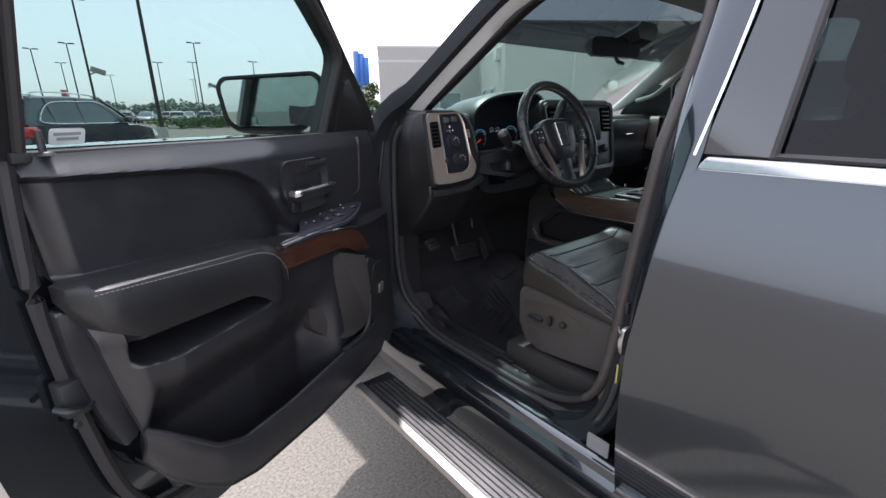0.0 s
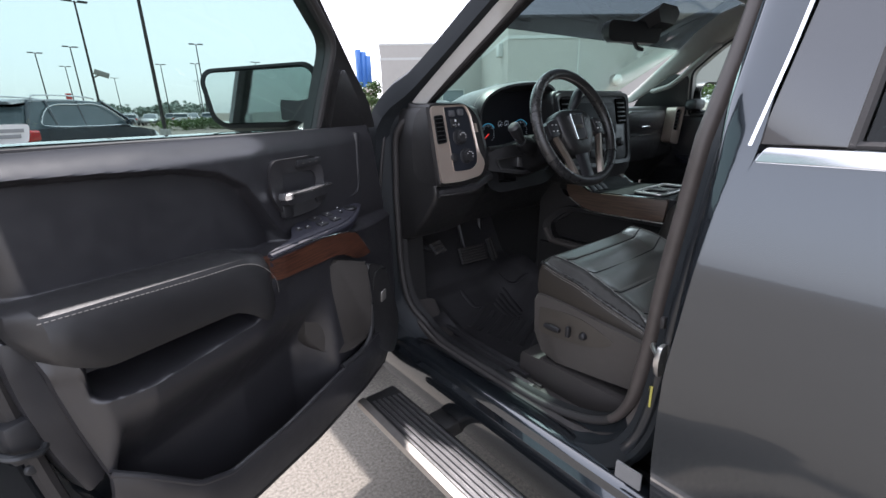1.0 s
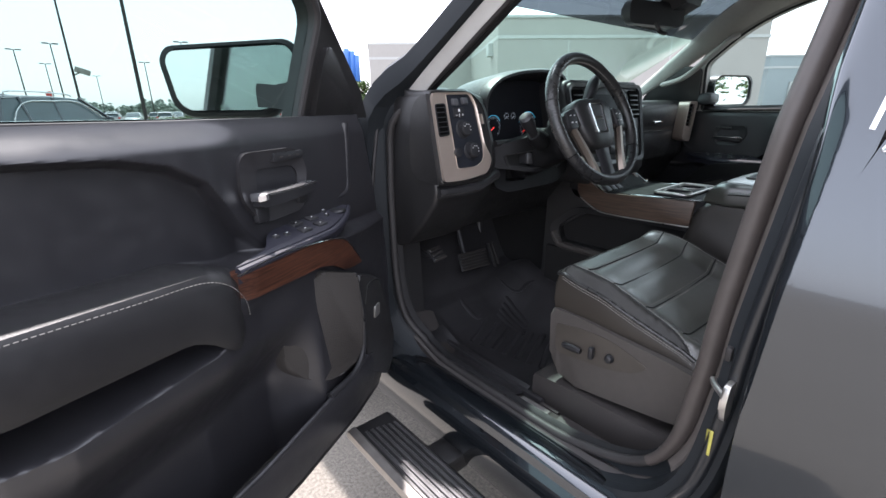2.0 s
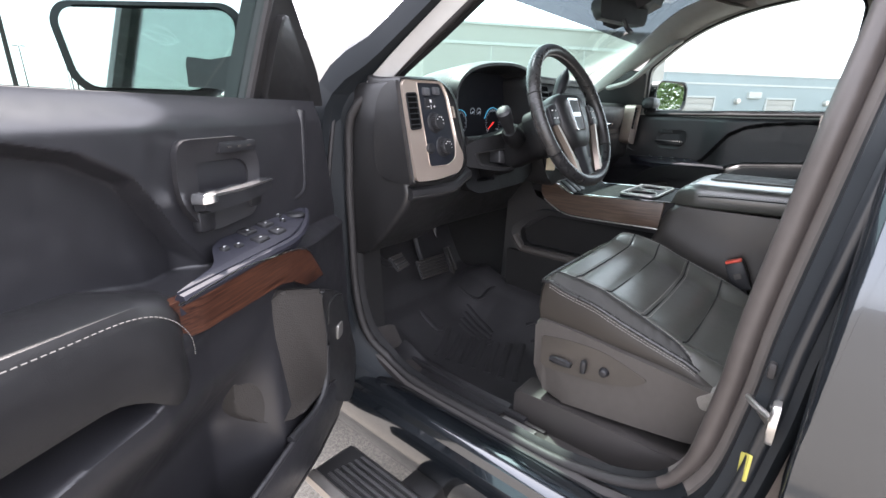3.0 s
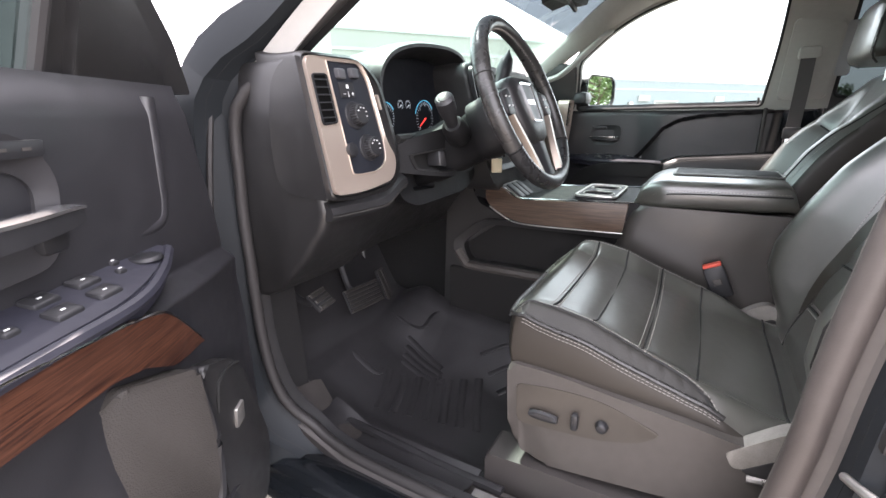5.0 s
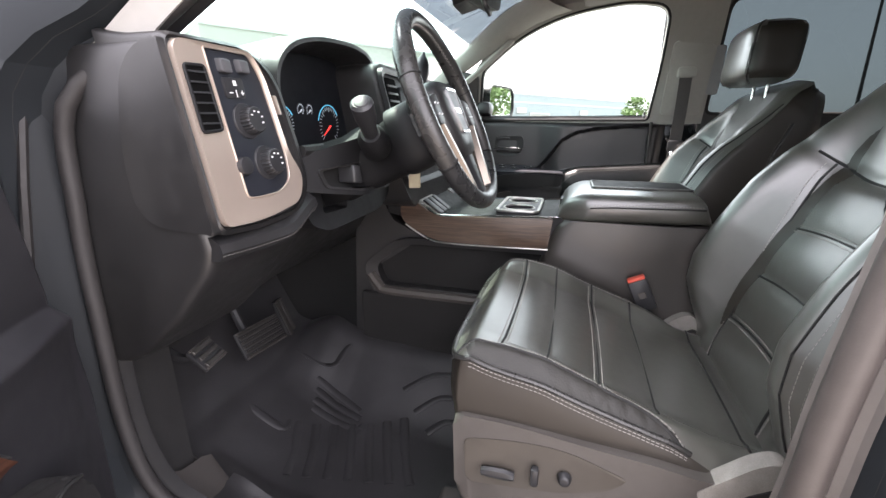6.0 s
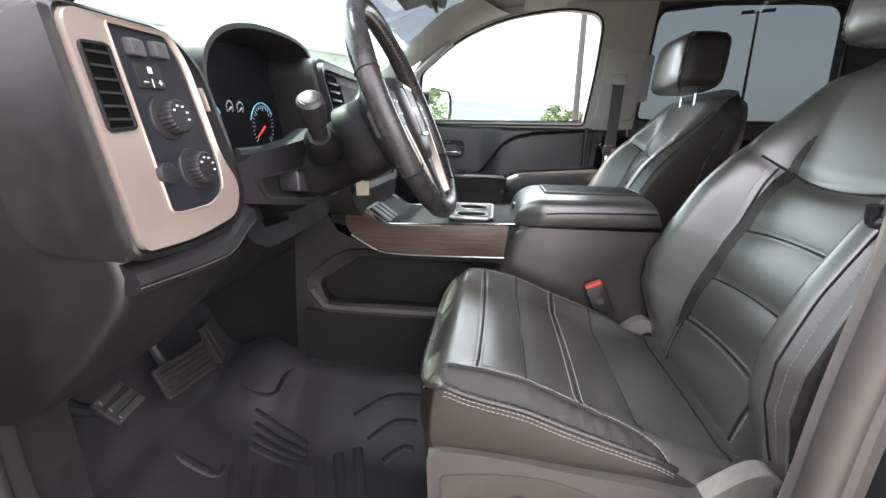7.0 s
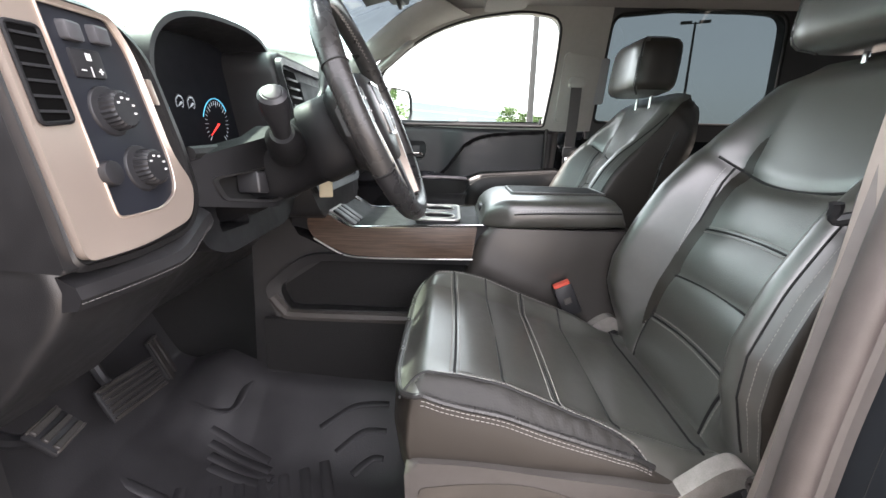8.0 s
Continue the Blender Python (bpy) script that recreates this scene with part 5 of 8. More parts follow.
    for j, p in enumerate(ps):
        hw = half(p)
        k = sstep(PT, PT - 0.05, p)
        th = lerp_at([(0, 0.10), (0.15, 0.135), (0.3, 0.155), (0.6, 0.145), (0.72, 0.115)], p)
        d_edge = face(hw, p)
        sec = [(1.0, d_edge - 0.002), (1.02, d_edge - 0.02), (0.99, -th * 0.6), (0.85, -th * 0.95), (0.4, -th - 0.008)]
        low = 0.014 * sstep(0.50, PT, p)       # the rear edge of the top is rounded off
        ring = [Q(hw * f, p - (low if d < -0.03 else 0.0), d) for f, d in sec] + [Q(-hw * f, p - (low if d < -0.03 else 0.0), d) for f, d in reversed(sec)]
        inner = [Q(hw * f, p, face(hw * f, p) - 0.006) for f in np.linspace(-0.97, 0.97, 12)]
        rings.append(ring + inner)
    loft(b, rings)
    part("back_shell", b, VINYL, base, "dark brown-black side and back of the seat", 60)
    F = lambda x, p, d=0.0: Q(x, p, face(x, p) + d)
    b = nb()
    for p in (0.133, 0.238, 0.355):
        tube(b, [F(x, p - 0.01 * (x / 0.15) ** 2, 0.0012) for x in np.linspace(-0.150, 0.150, 24)], 0.0022, 6)
    tube(b, [F(x, 0.462 + 0.04 * (x / 0.2) ** 2) for x in np.linspace(-0.19, 0.19, 20)], 0.0030, 6)
    for s in (-1, 1):
        tube(b, spline([F(s * lerp_at([(0, 0.14), (0.2, 0.150), (0.48, 0.165)], p), p) for p in np.linspace(0.02, 0.485, 14)], 3), 0.0028, 6)
        tube(b, [F(s * half(p) * 0.925, p, 0.001) for p in np.linspace(0.07, 0.46, 22)] + [F(s * half(p) * lerp_at([(0.46, 0.925), (0.64, 0.97)], p), p, 0.001) for p in np.linspace(0.48, 0.64, 8)], 0.0017, 6)
    tagged(part("seam", b, SEAM, base), kind="stuff")
    b = nb()
    for p in (0.126, 0.140, 0.348, 0.362):
        dashes(b, [F(x, p - 0.01 * (x / 0.15) ** 2, 0.0014) for x in np.linspace(-0.148, 0.148, 20)])
    for s in (-1, 1):
        dashes(b, spline([F(s * (0.008 + lerp_at([(0, 0.14), (0.2, 0.150), (0.48, 0.165)], p)), p, 0.0012) for p in np.linspace(0.02, 0.485, 14)], 3))
        for q in (0.955, 0.99):
            dashes(b, [F(s * half(p) * q, p, 0.0012) for p in np.linspace(0.07, 0.47, 40)], r=0.0006)
    tagged(part("stitching", b, THREAD, base), kind="stuff")
    for s in (-1, 1):
        b = nb()
        rear_line = [Q(s * half(p) * 1.012, p, -0.050 - 0.035 * math.sin(math.pi * min(1, p / 0.5))) for p in np.linspace(0.05, 0.60, 24)]
        tube(b, rear_line, 0.0035, 8)
        part("side_piping", b, LEATHER_W, base)
        b = nb()
        dashes(b, [q + fwd * 0.008 + Vector((s * 0.001, 0, 0)) for q in rear_line])
        tagged(part("stitching", b, DIM_THREAD, base), kind="stuff")
    # perforated middle insert
    b = nb()
    sheet(b, lambda u, v: F(-0.140 + 0.28 * u, 0.03 + 0.42 * v, 0.0009), 24, 48, fwd * -0.004)
    part("back_insert", b, PERF, base)
    b = nb()
    sheet(b, lambda u, v: T(-0.205 + 0.410 * u, 0.01 + 0.405 * v, 0.0009), 28, 48, (0, 0, -0.004))
    part("cushion_insert", b, PERF, base)
    # head rest on two posts
    hp = Vector((cx, y0 - (0.302 if cx < 0 else 0.262), 1.434 if cx < 0 else 1.424))
    b = nb()
    rings = []
    for i in range(17):
        q = i / 16
        z = 0.002 + 0.185 * q
        k = (1 - abs(2 * q - 1) ** 6) ** 0.5 if 0 < q < 1 else 0.25
        k = max(k, 0.25)
        hx, hy = 0.158 * (0.55 + 0.45 * k) * (1.0 - 0.08 * q), 0.082 * (0.45 + 0.55 * k)
        ring = []
        for a in range(28):
            th = 2 * math.pi * a / 28
            cxs, sns = math.cos(th), math.sin(th)
            ring.append(hp + Vector((hx * math.copysign(abs(cxs) ** 0.45, cxs), hy * math.copysign(abs(sns) ** 0.55, sns) + 0.030 - 0.10 * z, z)))
        rings.append(ring)
    loft(b, rings)
    side = lambda f: (f.calc_center_median().x - cx) / 0.128
    for k in (-1, 1):
        b2 = b.copy()
        bmesh.ops.delete(b2, geom=[f for f in b2.faces if side(f) * k < 1], context="FACES")
        part("head_rest_side", b2, VINYL, base, "brown-black vinyl side of the head rest", 70)
    bmesh.ops.delete(b, geom=[f for f in b.faces if abs(side(f)) > 1], context="FACES")
    part("head_rest", b, LEATHER, base, "black leather head rest with pale piping", 70)
    for s in (-1, 1):
        loop = []
        for i in range(17):
            q = i / 16
            z = 0.002 + 0.185 * q
            k = max((1 - abs(2 * q - 1) ** 6) ** 0.5 if 0 < q < 1 else 0.25, 0.25)
            hx, hy = 0.158 * (0.55 + 0.45 * k) * (1.0 - 0.08 * q), 0.082 * (0.45 + 0.55 * k)
            loop.append(hp + Vector((s * hx * 0.86, hy * 0.825 + 0.030 - 0.10 * z, z)))
        b = nb()
        tube(b, loop, 0.0032, 6)
        part("piping", b, LEATHER_W, base)
    for s in (-0.06, 0.06):
        b = nb()
        tube(b, [hp + Vector((s, 0.005, -0.07)), hp + Vector((s, 0.005, 0.02))], 0.006, 10)
        part("head_rest_post", b, HANDLE_CHROME, base, "chrome head rest post")
    # pale bar over the recliner, sunlight in its colour; dark slot below
    for s in (-1, 1):
        b = nb()
        prism(b, rpoly([(0.118, 0.760), (0.092, 0.784), (0.050, 0.822), (0.022, 0.836), (0.000, 0.824), (-0.040, 0.780), (-0.050, 0.757), (0.010, 0.790), (0.060, 0.758), (0.105, 0.734)], [0.006, 0.02, 0.02, 0.012, 0.02, 0.01, 0.01, 0.02, 0.02, 0.01], 4), lambda a, bb, h: P(s * (0.236 + h), a, bb), 0.012, 0.042, 0.006)
        part("hinge_cover", b, HINGE_GREY, base, "speckled plastic hinge cover, pale with painted sunlight")
        b = nb()
        prism(b, rpoly([(0.095, 0.738), (0.05, 0.775), (0.01, 0.800), (-0.05, 0.770), (-0.05, 0.745), (0.05, 0.725)], 0.006, 3), lambda a, bb, h: P(s * (0.250 + h), a, bb), -0.01, 0.0300, 0.002)
        part("recliner_slot", b, SEAM, base)
        b = nb()
        tube(b, [P(s * 0.280, 0.085, 0.728), P(s * 0.280, 0.03, 0.734), P(s * 0.280, -0.05, 0.746)], 0.006, 8)
        part("slot_edge", b, STEEL, base)
    return base


make_seat("driver_seat", -0.462, 0.445, "black leather power driver's seat with pale stitching")
make_seat("passenger_seat", 0.452, 0.445, "black leather passenger seat with pale stitching")

# belt buckle beside the driver's cushion
bm = nb()
mB = Matrix.Translation((-0.207, 0.590, 0.895)) @ Matrix.Rotation(radians(-25), 4, "X")
box(bm, -0.013, 0.013, -0.024, 0.024, -0.065, 0.020, 0.006, 2, mB)
tube(bm, [Vector((-0.207, 0.565, 0.84)), Vector((-0.210, 0.52, 0.76))], 0.016, 8, flat=0.4)
buckle = part("belt_buckle", bm, PLASTIC_S, truck, "black seat belt buckle with a red button")
bm = nb()
box(bm, -0.011, 0.011, -0.021, 0.021, 0.018, 0.027, 0.003, 2, mB)
part("release_button", bm, RED_BTN, buckle, "red release button")
bm = nb()
box(bm, -0.0145, 0.0145, -0.010, 0.010, -0.030, -0.012, 0.002, 1, mB)
part("buckle_mark", bm, GREY_PLASTIC, buckle)

# passenger belt on the centre pillar
bm = nb()
box(bm, 0.735, 0.790, 0.325, 0.395, 1.480, 1.525, 0.012)
part("belt_guide", bm, PILLAR_TRIM, truck, "light grey belt guide")


def strap(bm, pts, w, side, n=6, th=0.0016):
    P = spline(pts, n)
    rings = []
    for i, p in enumerate(P):
        s = Vector(side).normalized() * (w / 2)
        d = (P[min(i + 1, len(P) - 1)] - P[max(i - 1, 0)]).normalized()
        t = d.cross(Vector(side)).normalized() * th
        rings.append([p - s - t, p + s - t, p + s + t, p - s + t])
    loft(bm, rings)


bm = nb()
strap(bm, [(0.742, 0.362, 1.50), (0.752, 0.362, 1.36), (0.765, 0.365, 1.20), (0.76, 0.37, 1.05), (0.75, 0.38, 0.80)], 0.046, (0, 1, 0))
part("seat_belt", bm, BELT, truck, "grey seat belt hanging on the pillar")
bm = nb()
box(bm, 0.738, 0.764, 0.335, 0.395, 1.190, 1.235, 0.008)
part("belt_tongue", bm, PLASTIC_S, truck)
bm = nb()
box(bm, 0.744, 0.752, 0.340, 0.385, 1.150, 1.192, 0.003)
part("tongue_plate", bm, CHROME, truck, "chrome belt tongue")
# driver's belt along the pillar behind the seat
bm = nb()
strap(bm, [(-0.790, 0.36, 1.60), (-0.782, 0.380, 1.36), (-0.774, 0.394, 1.22), (-0.786, 0.388, 1.12), (-0.812, 0.36, 1.00), (-0.83, 0.33, 0.66)], 0.046, (0.75, -0.66, 0))
part("seat_belt", bm, BELT, truck, "grey seat belt beside the driver's seat")
bm = nb()
box(bm, -0.785, -0.735, 0.377, 0.407, 1.186, 1.228, 0.010)
tube(bm, spline([(-0.755, 0.402, 1.196), (-0.735, 0.417, 1.186), (-0.735, 0.422, 1.206)], 6), 0.008, 8)
part("belt_tongue", bm, PLASTIC_S, truck, "black belt tongue on the strap")
bm = nb()
tube(bm, spline([(-0.752, 0.452, 0.800), (-0.757, 0.440, 0.760), (-0.765, 0.425, 0.700), (-0.772, 0.41, 0.62)], 5), 0.013, 10)
part("anchor_sleeve", bm, PLASTIC_S, truck, "black sleeve on the belt's lower anchor")
bm = nb()
tube(bm, spline([(-0.752, 0.452, 0.795), (-0.744, 0.455, 0.812), (-0.752, 0.453, 0.826), (-0.761, 0.450, 0.812)], 5), 0.0035, 6)
part("anchor_loop", bm, GREY_PLASTIC, truck)
# inner lining of the driver's centre pillar
bm = nb()
loft(bm, [[Vector((x, y, z)) for x, y in ((-0.850, 0.478), (-0.832 + 0.5 * (e + 0.832), 0.474), (e - 0.006, 0.462), (e, 0.448), (e, 0.41), (e - 0.015, 0.30), (-0.872, 0.30))] for z, e in ((0.66, -0.735), (0.80, -0.750), (0.92, -0.766), (1.05, -0.782), (1.164, -0.795), (1.25, -0.806), (1.32, -0.818))])
part("pillar_lining", bm, LINING, truck, "brown-grey centre pillar lining")

# rear bench, dim behind the front seats
bm = nb()
box(bm, -0.70, 0.70, -0.80, -0.28, 0.62, 0.86, 0.05, 4)
bench = part("rear_bench", bm, LEATHER, truck, "black rear bench seat in the dim back of the cab")
bm = nb()
box(bm, -0.70, 0.70, -0.12, 0.0, 0.0, 0.58, 0.05, 4, Matrix.Translation((0, -0.78, 0.82)) @ Matrix.Rotation(radians(14), 4, "X"))
part("backrest", bm, LEATHER, bench)
bm = nb()
box(bm, -0.68, 0.68, -0.75, -0.32, 0.50, 0.63, 0.01)
part("bench_base", bm, PLASTIC, bench)

# ---- passenger door ----
P_DIR = Vector((-1, 0, 0))
dpp = lambda u, w, z: Vector((0.868 - w, 1.470 - u, z))
bm = nb()
prism(bm, SHELL, lambda a, b, h: dpp(a, h, b), -0.12, -0.060, 0.01)
passenger_door = part("passenger_door", bm, PAINT, truck, "closed passenger door with black trim")
door_inner(dpp, P_DIR, passenger_door, False)
bm = nb()
prism(bm, [(0.26, 0.0), (1.02, 0.0), (1.02, 0.045), (0.26, 0.045)], lambda a, b, h: dpp(a, 0.006 - b, h + 1.318), -0.012, 0.005, 0.003)
part("belt_rail", bm, RUBBER, passenger_door)
bm = nb()
disc(bm, dpp(0.985, 0.012, 1.322), (0, 0, 1), 0.005, 0.005, 0.030, 10, 0.002)
part("lock_pin", bm, PLASTIC_S, passenger_door)
bm = nb()
prism(bm, rpoly([(1.56, 1.31), (1.236, 1.312), (1.218, 1.512), (1.30, 1.530), (1.50, 1.40)], [0.02, 0.02, 0.02, 0.03, 0.02], 4), lambda a, b, h: Vector((p_x(b) - h, a, b)), 0.0, 0.018, 0.008)
part("corner_cover", bm, PLASTIC, passenger_door)
bm = nb()
box(bm, 0.83, 0.87, 0.448, 0.462, 0.60, 1.31, 0.004)
part("edge_seal", bm, RUBBER, passenger_door)
# passenger mirror
PMO = rpoly([(0.86, 1.33), (1.10, 1.335), (1.125, 1.37), (1.12, 1.455), (1.09, 1.482), (0.88, 1.482), (0.85, 1.45)], 0.035, 4)
bm = nb()
c2 = Vector((0.99, 1.41))
loft(bm, [[Vector((c2.x + (p[0] - c2.x) * s, 1.145 - 0.31 * (p[0] - 0.99) + h, c2.y + (p[1] - c2.y) * s)) for p in PMO] for s, h in ((0.88, 0.012), (0.90, -0.004), (1.0, -0.006), (1.0, 0.03), (0.85, 0.09), (0.5, 0.12))])
box(bm, 0.80, 0.92, 1.17, 1.24, 1.34, 1.40, 0.02)
part("door_mirror", bm, PLASTIC_S, passenger_door, "black passenger door mirror")
bm = nb()
prism(bm, [Vector((c2.x + (p[0] - c2.x) * 0.885, c2.y + (p[1] - c2.y) * 0.885)) for p in PMO], lambda a, b, h: Vector((a, 1.147 - 0.31 * (a - 0.99) - h, b)), -0.004, 0.002)
part("mirror_glass", bm, MIRROR, passenger_door, "reflecting mirror glass")

# ---- dashboard ----
def dash_prof(x):
    """Profile of the dashboard in y, z at x."""
    k = sstep(-0.60, -0.68, x)           # 1 on the driver's end
    p = sstep(0.22, 0.30, x)             # 1 before the passenger
    face = 1.335 - 0.055 * k - 0.03 * p
    top = 1.385 - 0.02 * p
    low = 0.90 + 0.02 * sstep(-0.9, -0.5, x) + 0.06 * p
    if x < 0.0:      # the knee panel falls away below the ledge
        return [(1.50 if -0.645 < x < -0.228 and z > 1.20 and y < 1.50 else y, z) for y, z in
                [(1.74, 1.345), (1.60, 1.365), (1.45, top), (face + 0.035, top + 0.002), (face + 0.008, top - 0.008), (face, top - 0.03), (face - 0.012, 1.26), (face - 0.030, 1.14),
                 (face - 0.036, 1.118), (face - 0.032, 1.098), (face - 0.020, 1.074), (face + 0.038, 1.005), (face + 0.115, 0.932), (face + 0.16, 0.912), (face + 0.19, 0.908), (1.62, 0.92), (1.74, 1.0)]]
    pr = [(1.74, 1.345), (1.60, 1.365), (1.45, top), (face + 0.035, top + 0.002), (face + 0.008, top - 0.008), (face, top - 0.03), (face - 0.008, 1.26), (face - 0.014, 1.14),
            (face - 0.016, 1.118), (face - 0.006, 1.095), (face + 0.01, 1.085), (face + 0.045, 1.03), (face + 0.09, 0.96), (face + 0.13, low), (face + 0.17, low - 0.01), (1.62, 0.92), (1.74, 1.0)]
    if -0.645 < x < -0.228:
        pr = [(1.50 if z > 1.20 and y < 1.50 else y, z) for y, z in pr]
    return pr


bm = nb()
xs = [-0.890, -0.887, -0.882, -0.87, -0.80, -0.70, -0.66, -0.647, -0.643, -0.50, -0.230, -0.226, 0.0, 0.22, 0.26, 0.30, 0.5, 0.75, 0.83, 0.85]
rings = []
for i, x in enumerate(xs):
    s = {0: 0.92, 1: 0.965, 2: 0.99}.get(i, {len(xs) - 1: 0.9}.get(i, 1.0))
    c = Vector((1.45, 1.15))
    rings.append([Vector((x, c.x + (y - c.x) * (s if y < 1.5 else 1), c.y + (z - c.y) * (0.5 + 0.5 * s))) for y, z in dash_prof(x)])
loft(bm, rings)
dash = part("dashboard", bm, PLASTIC, truck, "black moulded dashboard", 50)


def pod(a, b, h):
    """On the driver's control panel: a across, b up, h towards the seat."""
    return Vector((a, 1.235 + 0.2 * (b - 1.15) - h, b))


POD_O = rpoly([(-0.890, 1.396), (-0.728, 1.402), (-0.668, 1.365), (-0.647, 1.24), (-0.648, 1.178), (-0.69, 1.138), (-0.80, 1.130), (-0.888, 1.137)], [0.02, 0.04, 0.05, 0.05, 0.05, 0.06, 0.05, 0.02], 6)
POD_I = rpoly([(-0.885, 1.392), (-0.731, 1.396), (-0.682, 1.358), (-0.664, 1.238), (-0.666, 1.184), (-0.70, 1.146), (-0.80, 1.139), (-0.882, 1.143)], [0.016, 0.035, 0.04, 0.05, 0.05, 0.05, 0.05, 0.016], 6)
bm = nb()
t = [[pod(max(-0.886, p[0] + (0.01 if h < -0.1 else 0)), p[1], h) for p in o] for o, h in (([Vector((-0.78 + (p[0] + 0.78) * 1.10, 1.26 + (p[1] - 1.26) * 1.06)) for p in POD_O], -0.105), ([Vector((-0.78 + (p[0] + 0.78) * 1.03, 1.26 + (p[1] - 1.26) * 1.02)) for p in POD_O], -0.085), (POD_O, -0.06), (POD_O, -0.012), (POD_O, 0.0), (POD_I, 0.006), (POD_I, 0.0))]
loft(bm, t)
part("control_pod", bm, PLASTIC, dash, "black rounded pod round the driver's controls")
# champagne bezel with vent and black panel opening
BZ_O = rpoly([(-0.883, 1.389), (-0.736, 1.392), (-0.716, 1.360), (-0.700, 1.238), (-0.676, 1.200), (-0.700, 1.158), (-0.80, 1.145), (-0.879, 1.148)], [0.022, 0.012, 0.02, 0.03, 0.02, 0.05, 0.05, 0.012], 6)
BZ_I = rpoly([(-0.828, 1.385), (-0.739, 1.387), (-0.721, 1.356), (-0.705, 1.232), (-0.711, 1.194), (-0.745, 1.179), (-0.80, 1.178), (-0.820, 1.180)], [0.004, 0.010, 0.02, 0.03, 0.02, 0.014, 0.01, 0.008], 6)
bm = nb()
frame_prism(bm, BZ_O, BZ_I, pod, 0.0, 0.013, 0.004)
bezel = part("bezel", bm, SILVER, dash, "satin champagne metal bezel")
bm = nb()
prism(bm, BZ_I, pod, -0.01, 0.006, 0.0)
part("control_panel", bm, PANEL_BLACK, dash, "blue-black switch panel")
VENT = rpoly([(-0.875, 1.357), (-0.841, 1.359), (-0.838, 1.276), (-0.874, 1.273)], 0.005, 3)
# solid dark plate behind the slats, painted shade instead of a recess
bm = nb()
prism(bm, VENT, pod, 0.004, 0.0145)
part("vent_shade_plate", bm, VENT_SHADE, dash)
for i in range(6):
    bm = nb()
    z = 1.283 + i * 0.0130
    prism(bm, [(-0.872, z), (-0.842, z + 0.001), (-0.842, z + 0.0034), (-0.872, z + 0.0024)], pod, 0.010, 0.0162)
    part("vent_slat", bm, PLASTIC_S, dash)
bm = nb()
tube(bm, [pod(p[0], p[1], 0.0145) for p in VENT], 0.0022, 6, closed=True, up=(0, 1, 0))
part("vent_rim", bm, MATTE_COLUMN, dash)
bm = nb()
tube(bm, [pod(p[0], p[1], 0.0095) for p in BZ_I], 0.0014, 6, closed=True, up=(0, 1, 0))
part("panel_rim", bm, SILVER, dash, "thin bright rim of the switch panel")
NOUT = Vector((0, -0.98, 0.196))
for cx_, cz_ in ((-0.773, 1.288), (-0.752, 1.226)):
    bm = nb()
    disc(bm, pod(cx_ - 0.004, cz_, 0.005), NOUT, 0.027, 0.026, 0.004, 28, 0.001)
    part("knob_ring", bm, PLASTIC_S, dash)
    bm = nb()
    c_ = pod(cx_, cz_, 0.006)
    ring = []
    for k in range(48):
        ring.append((0.0215 if k % 2 else 0.0200, 2 * math.pi * k / 48))
    sx, su = Vector((1, 0, 0)), Vector((0, 0.196, 0.98))
    loft(bm, [[c_ + NOUT * h + (sx * math.cos(a) + su * math.sin(a)) * r * s for r, a in ring] for h, s in ((0, 1.0), (0.012, 0.97), (0.016, 0.93), (0.018, 0.85))])
    part("rotary_knob", bm, PLASTIC_S, dash, "black ribbed rotary knob")
    bm = nb()
    for k in range(5):
        a = 2.6 - k * 0.75
        q = c_ + NOUT * 0.0182 + (sx * math.cos(a) + su * math.sin(a)) * 0.012
        box(bm, -0.0018, 0.0018, -0.0005, 0.0005, -0.0010, 0.0010, 0, 1, Matrix.Translation(q) @ Matrix.Rotation(radians(11), 4, "X"))
    tagged(part("knob_mark", bm, WHITE_TXT, dash), kind="stuff")
for bx, bz in ((-0.798, 1.364), (-0.760, 1.367)):
    bm = nb()
    prism(bm, rpoly([(bx - 0.0105, bz - 0.0095), (bx + 0.0105, bz - 0.0095), (bx + 0.0105, bz + 0.0095), (bx - 0.0105, bz + 0.0095)], 0.004, 3), pod, 0.004, 0.016, 0.003)
    part("push_button", bm, mat("grey_button", (0.07, 0.07, 0.075), 0.4), dash, "dark grey push button")
bm = nb()
prism(bm, rpoly([(-0.806, 1.320), (-0.766, 1.322), (-0.766, 1.350), (-0.806, 1.348)], 0.003, 2), pod, 0.004, 0.0095, 0.001)
part("trailer_switch", bm, PLASTIC_S, dash)
bm = nb()
for a0, b0, w_, h_ in ((-0.788, 1.338, 0.006, 0.007), (-0.799, 1.327, 0.006, 0.0012), (-0.776, 1.328, 0.006, 0.0012), (-0.7736, 1.3257, 0.0012, 0.006), (-0.786, 1.322, 0.0008, 0.010)):
    prism(bm, [(a0, b0), (a0 + w_, b0), (a0 + w_, b0 + h_), (a0, b0 + h_)], pod, 0.0060, 0.0104)
tagged(part("panel_mark", bm, WHITE_TXT, dash, "small white switch markings"), kind="stuff")
bm = nb()
disc(bm, pod(-0.812, 1.224, 0.005), NOUT, 0.014, 0.013, 0.012, 20, 0.002)
part("dimmer_wheel", bm, PLASTIC_S, dash)
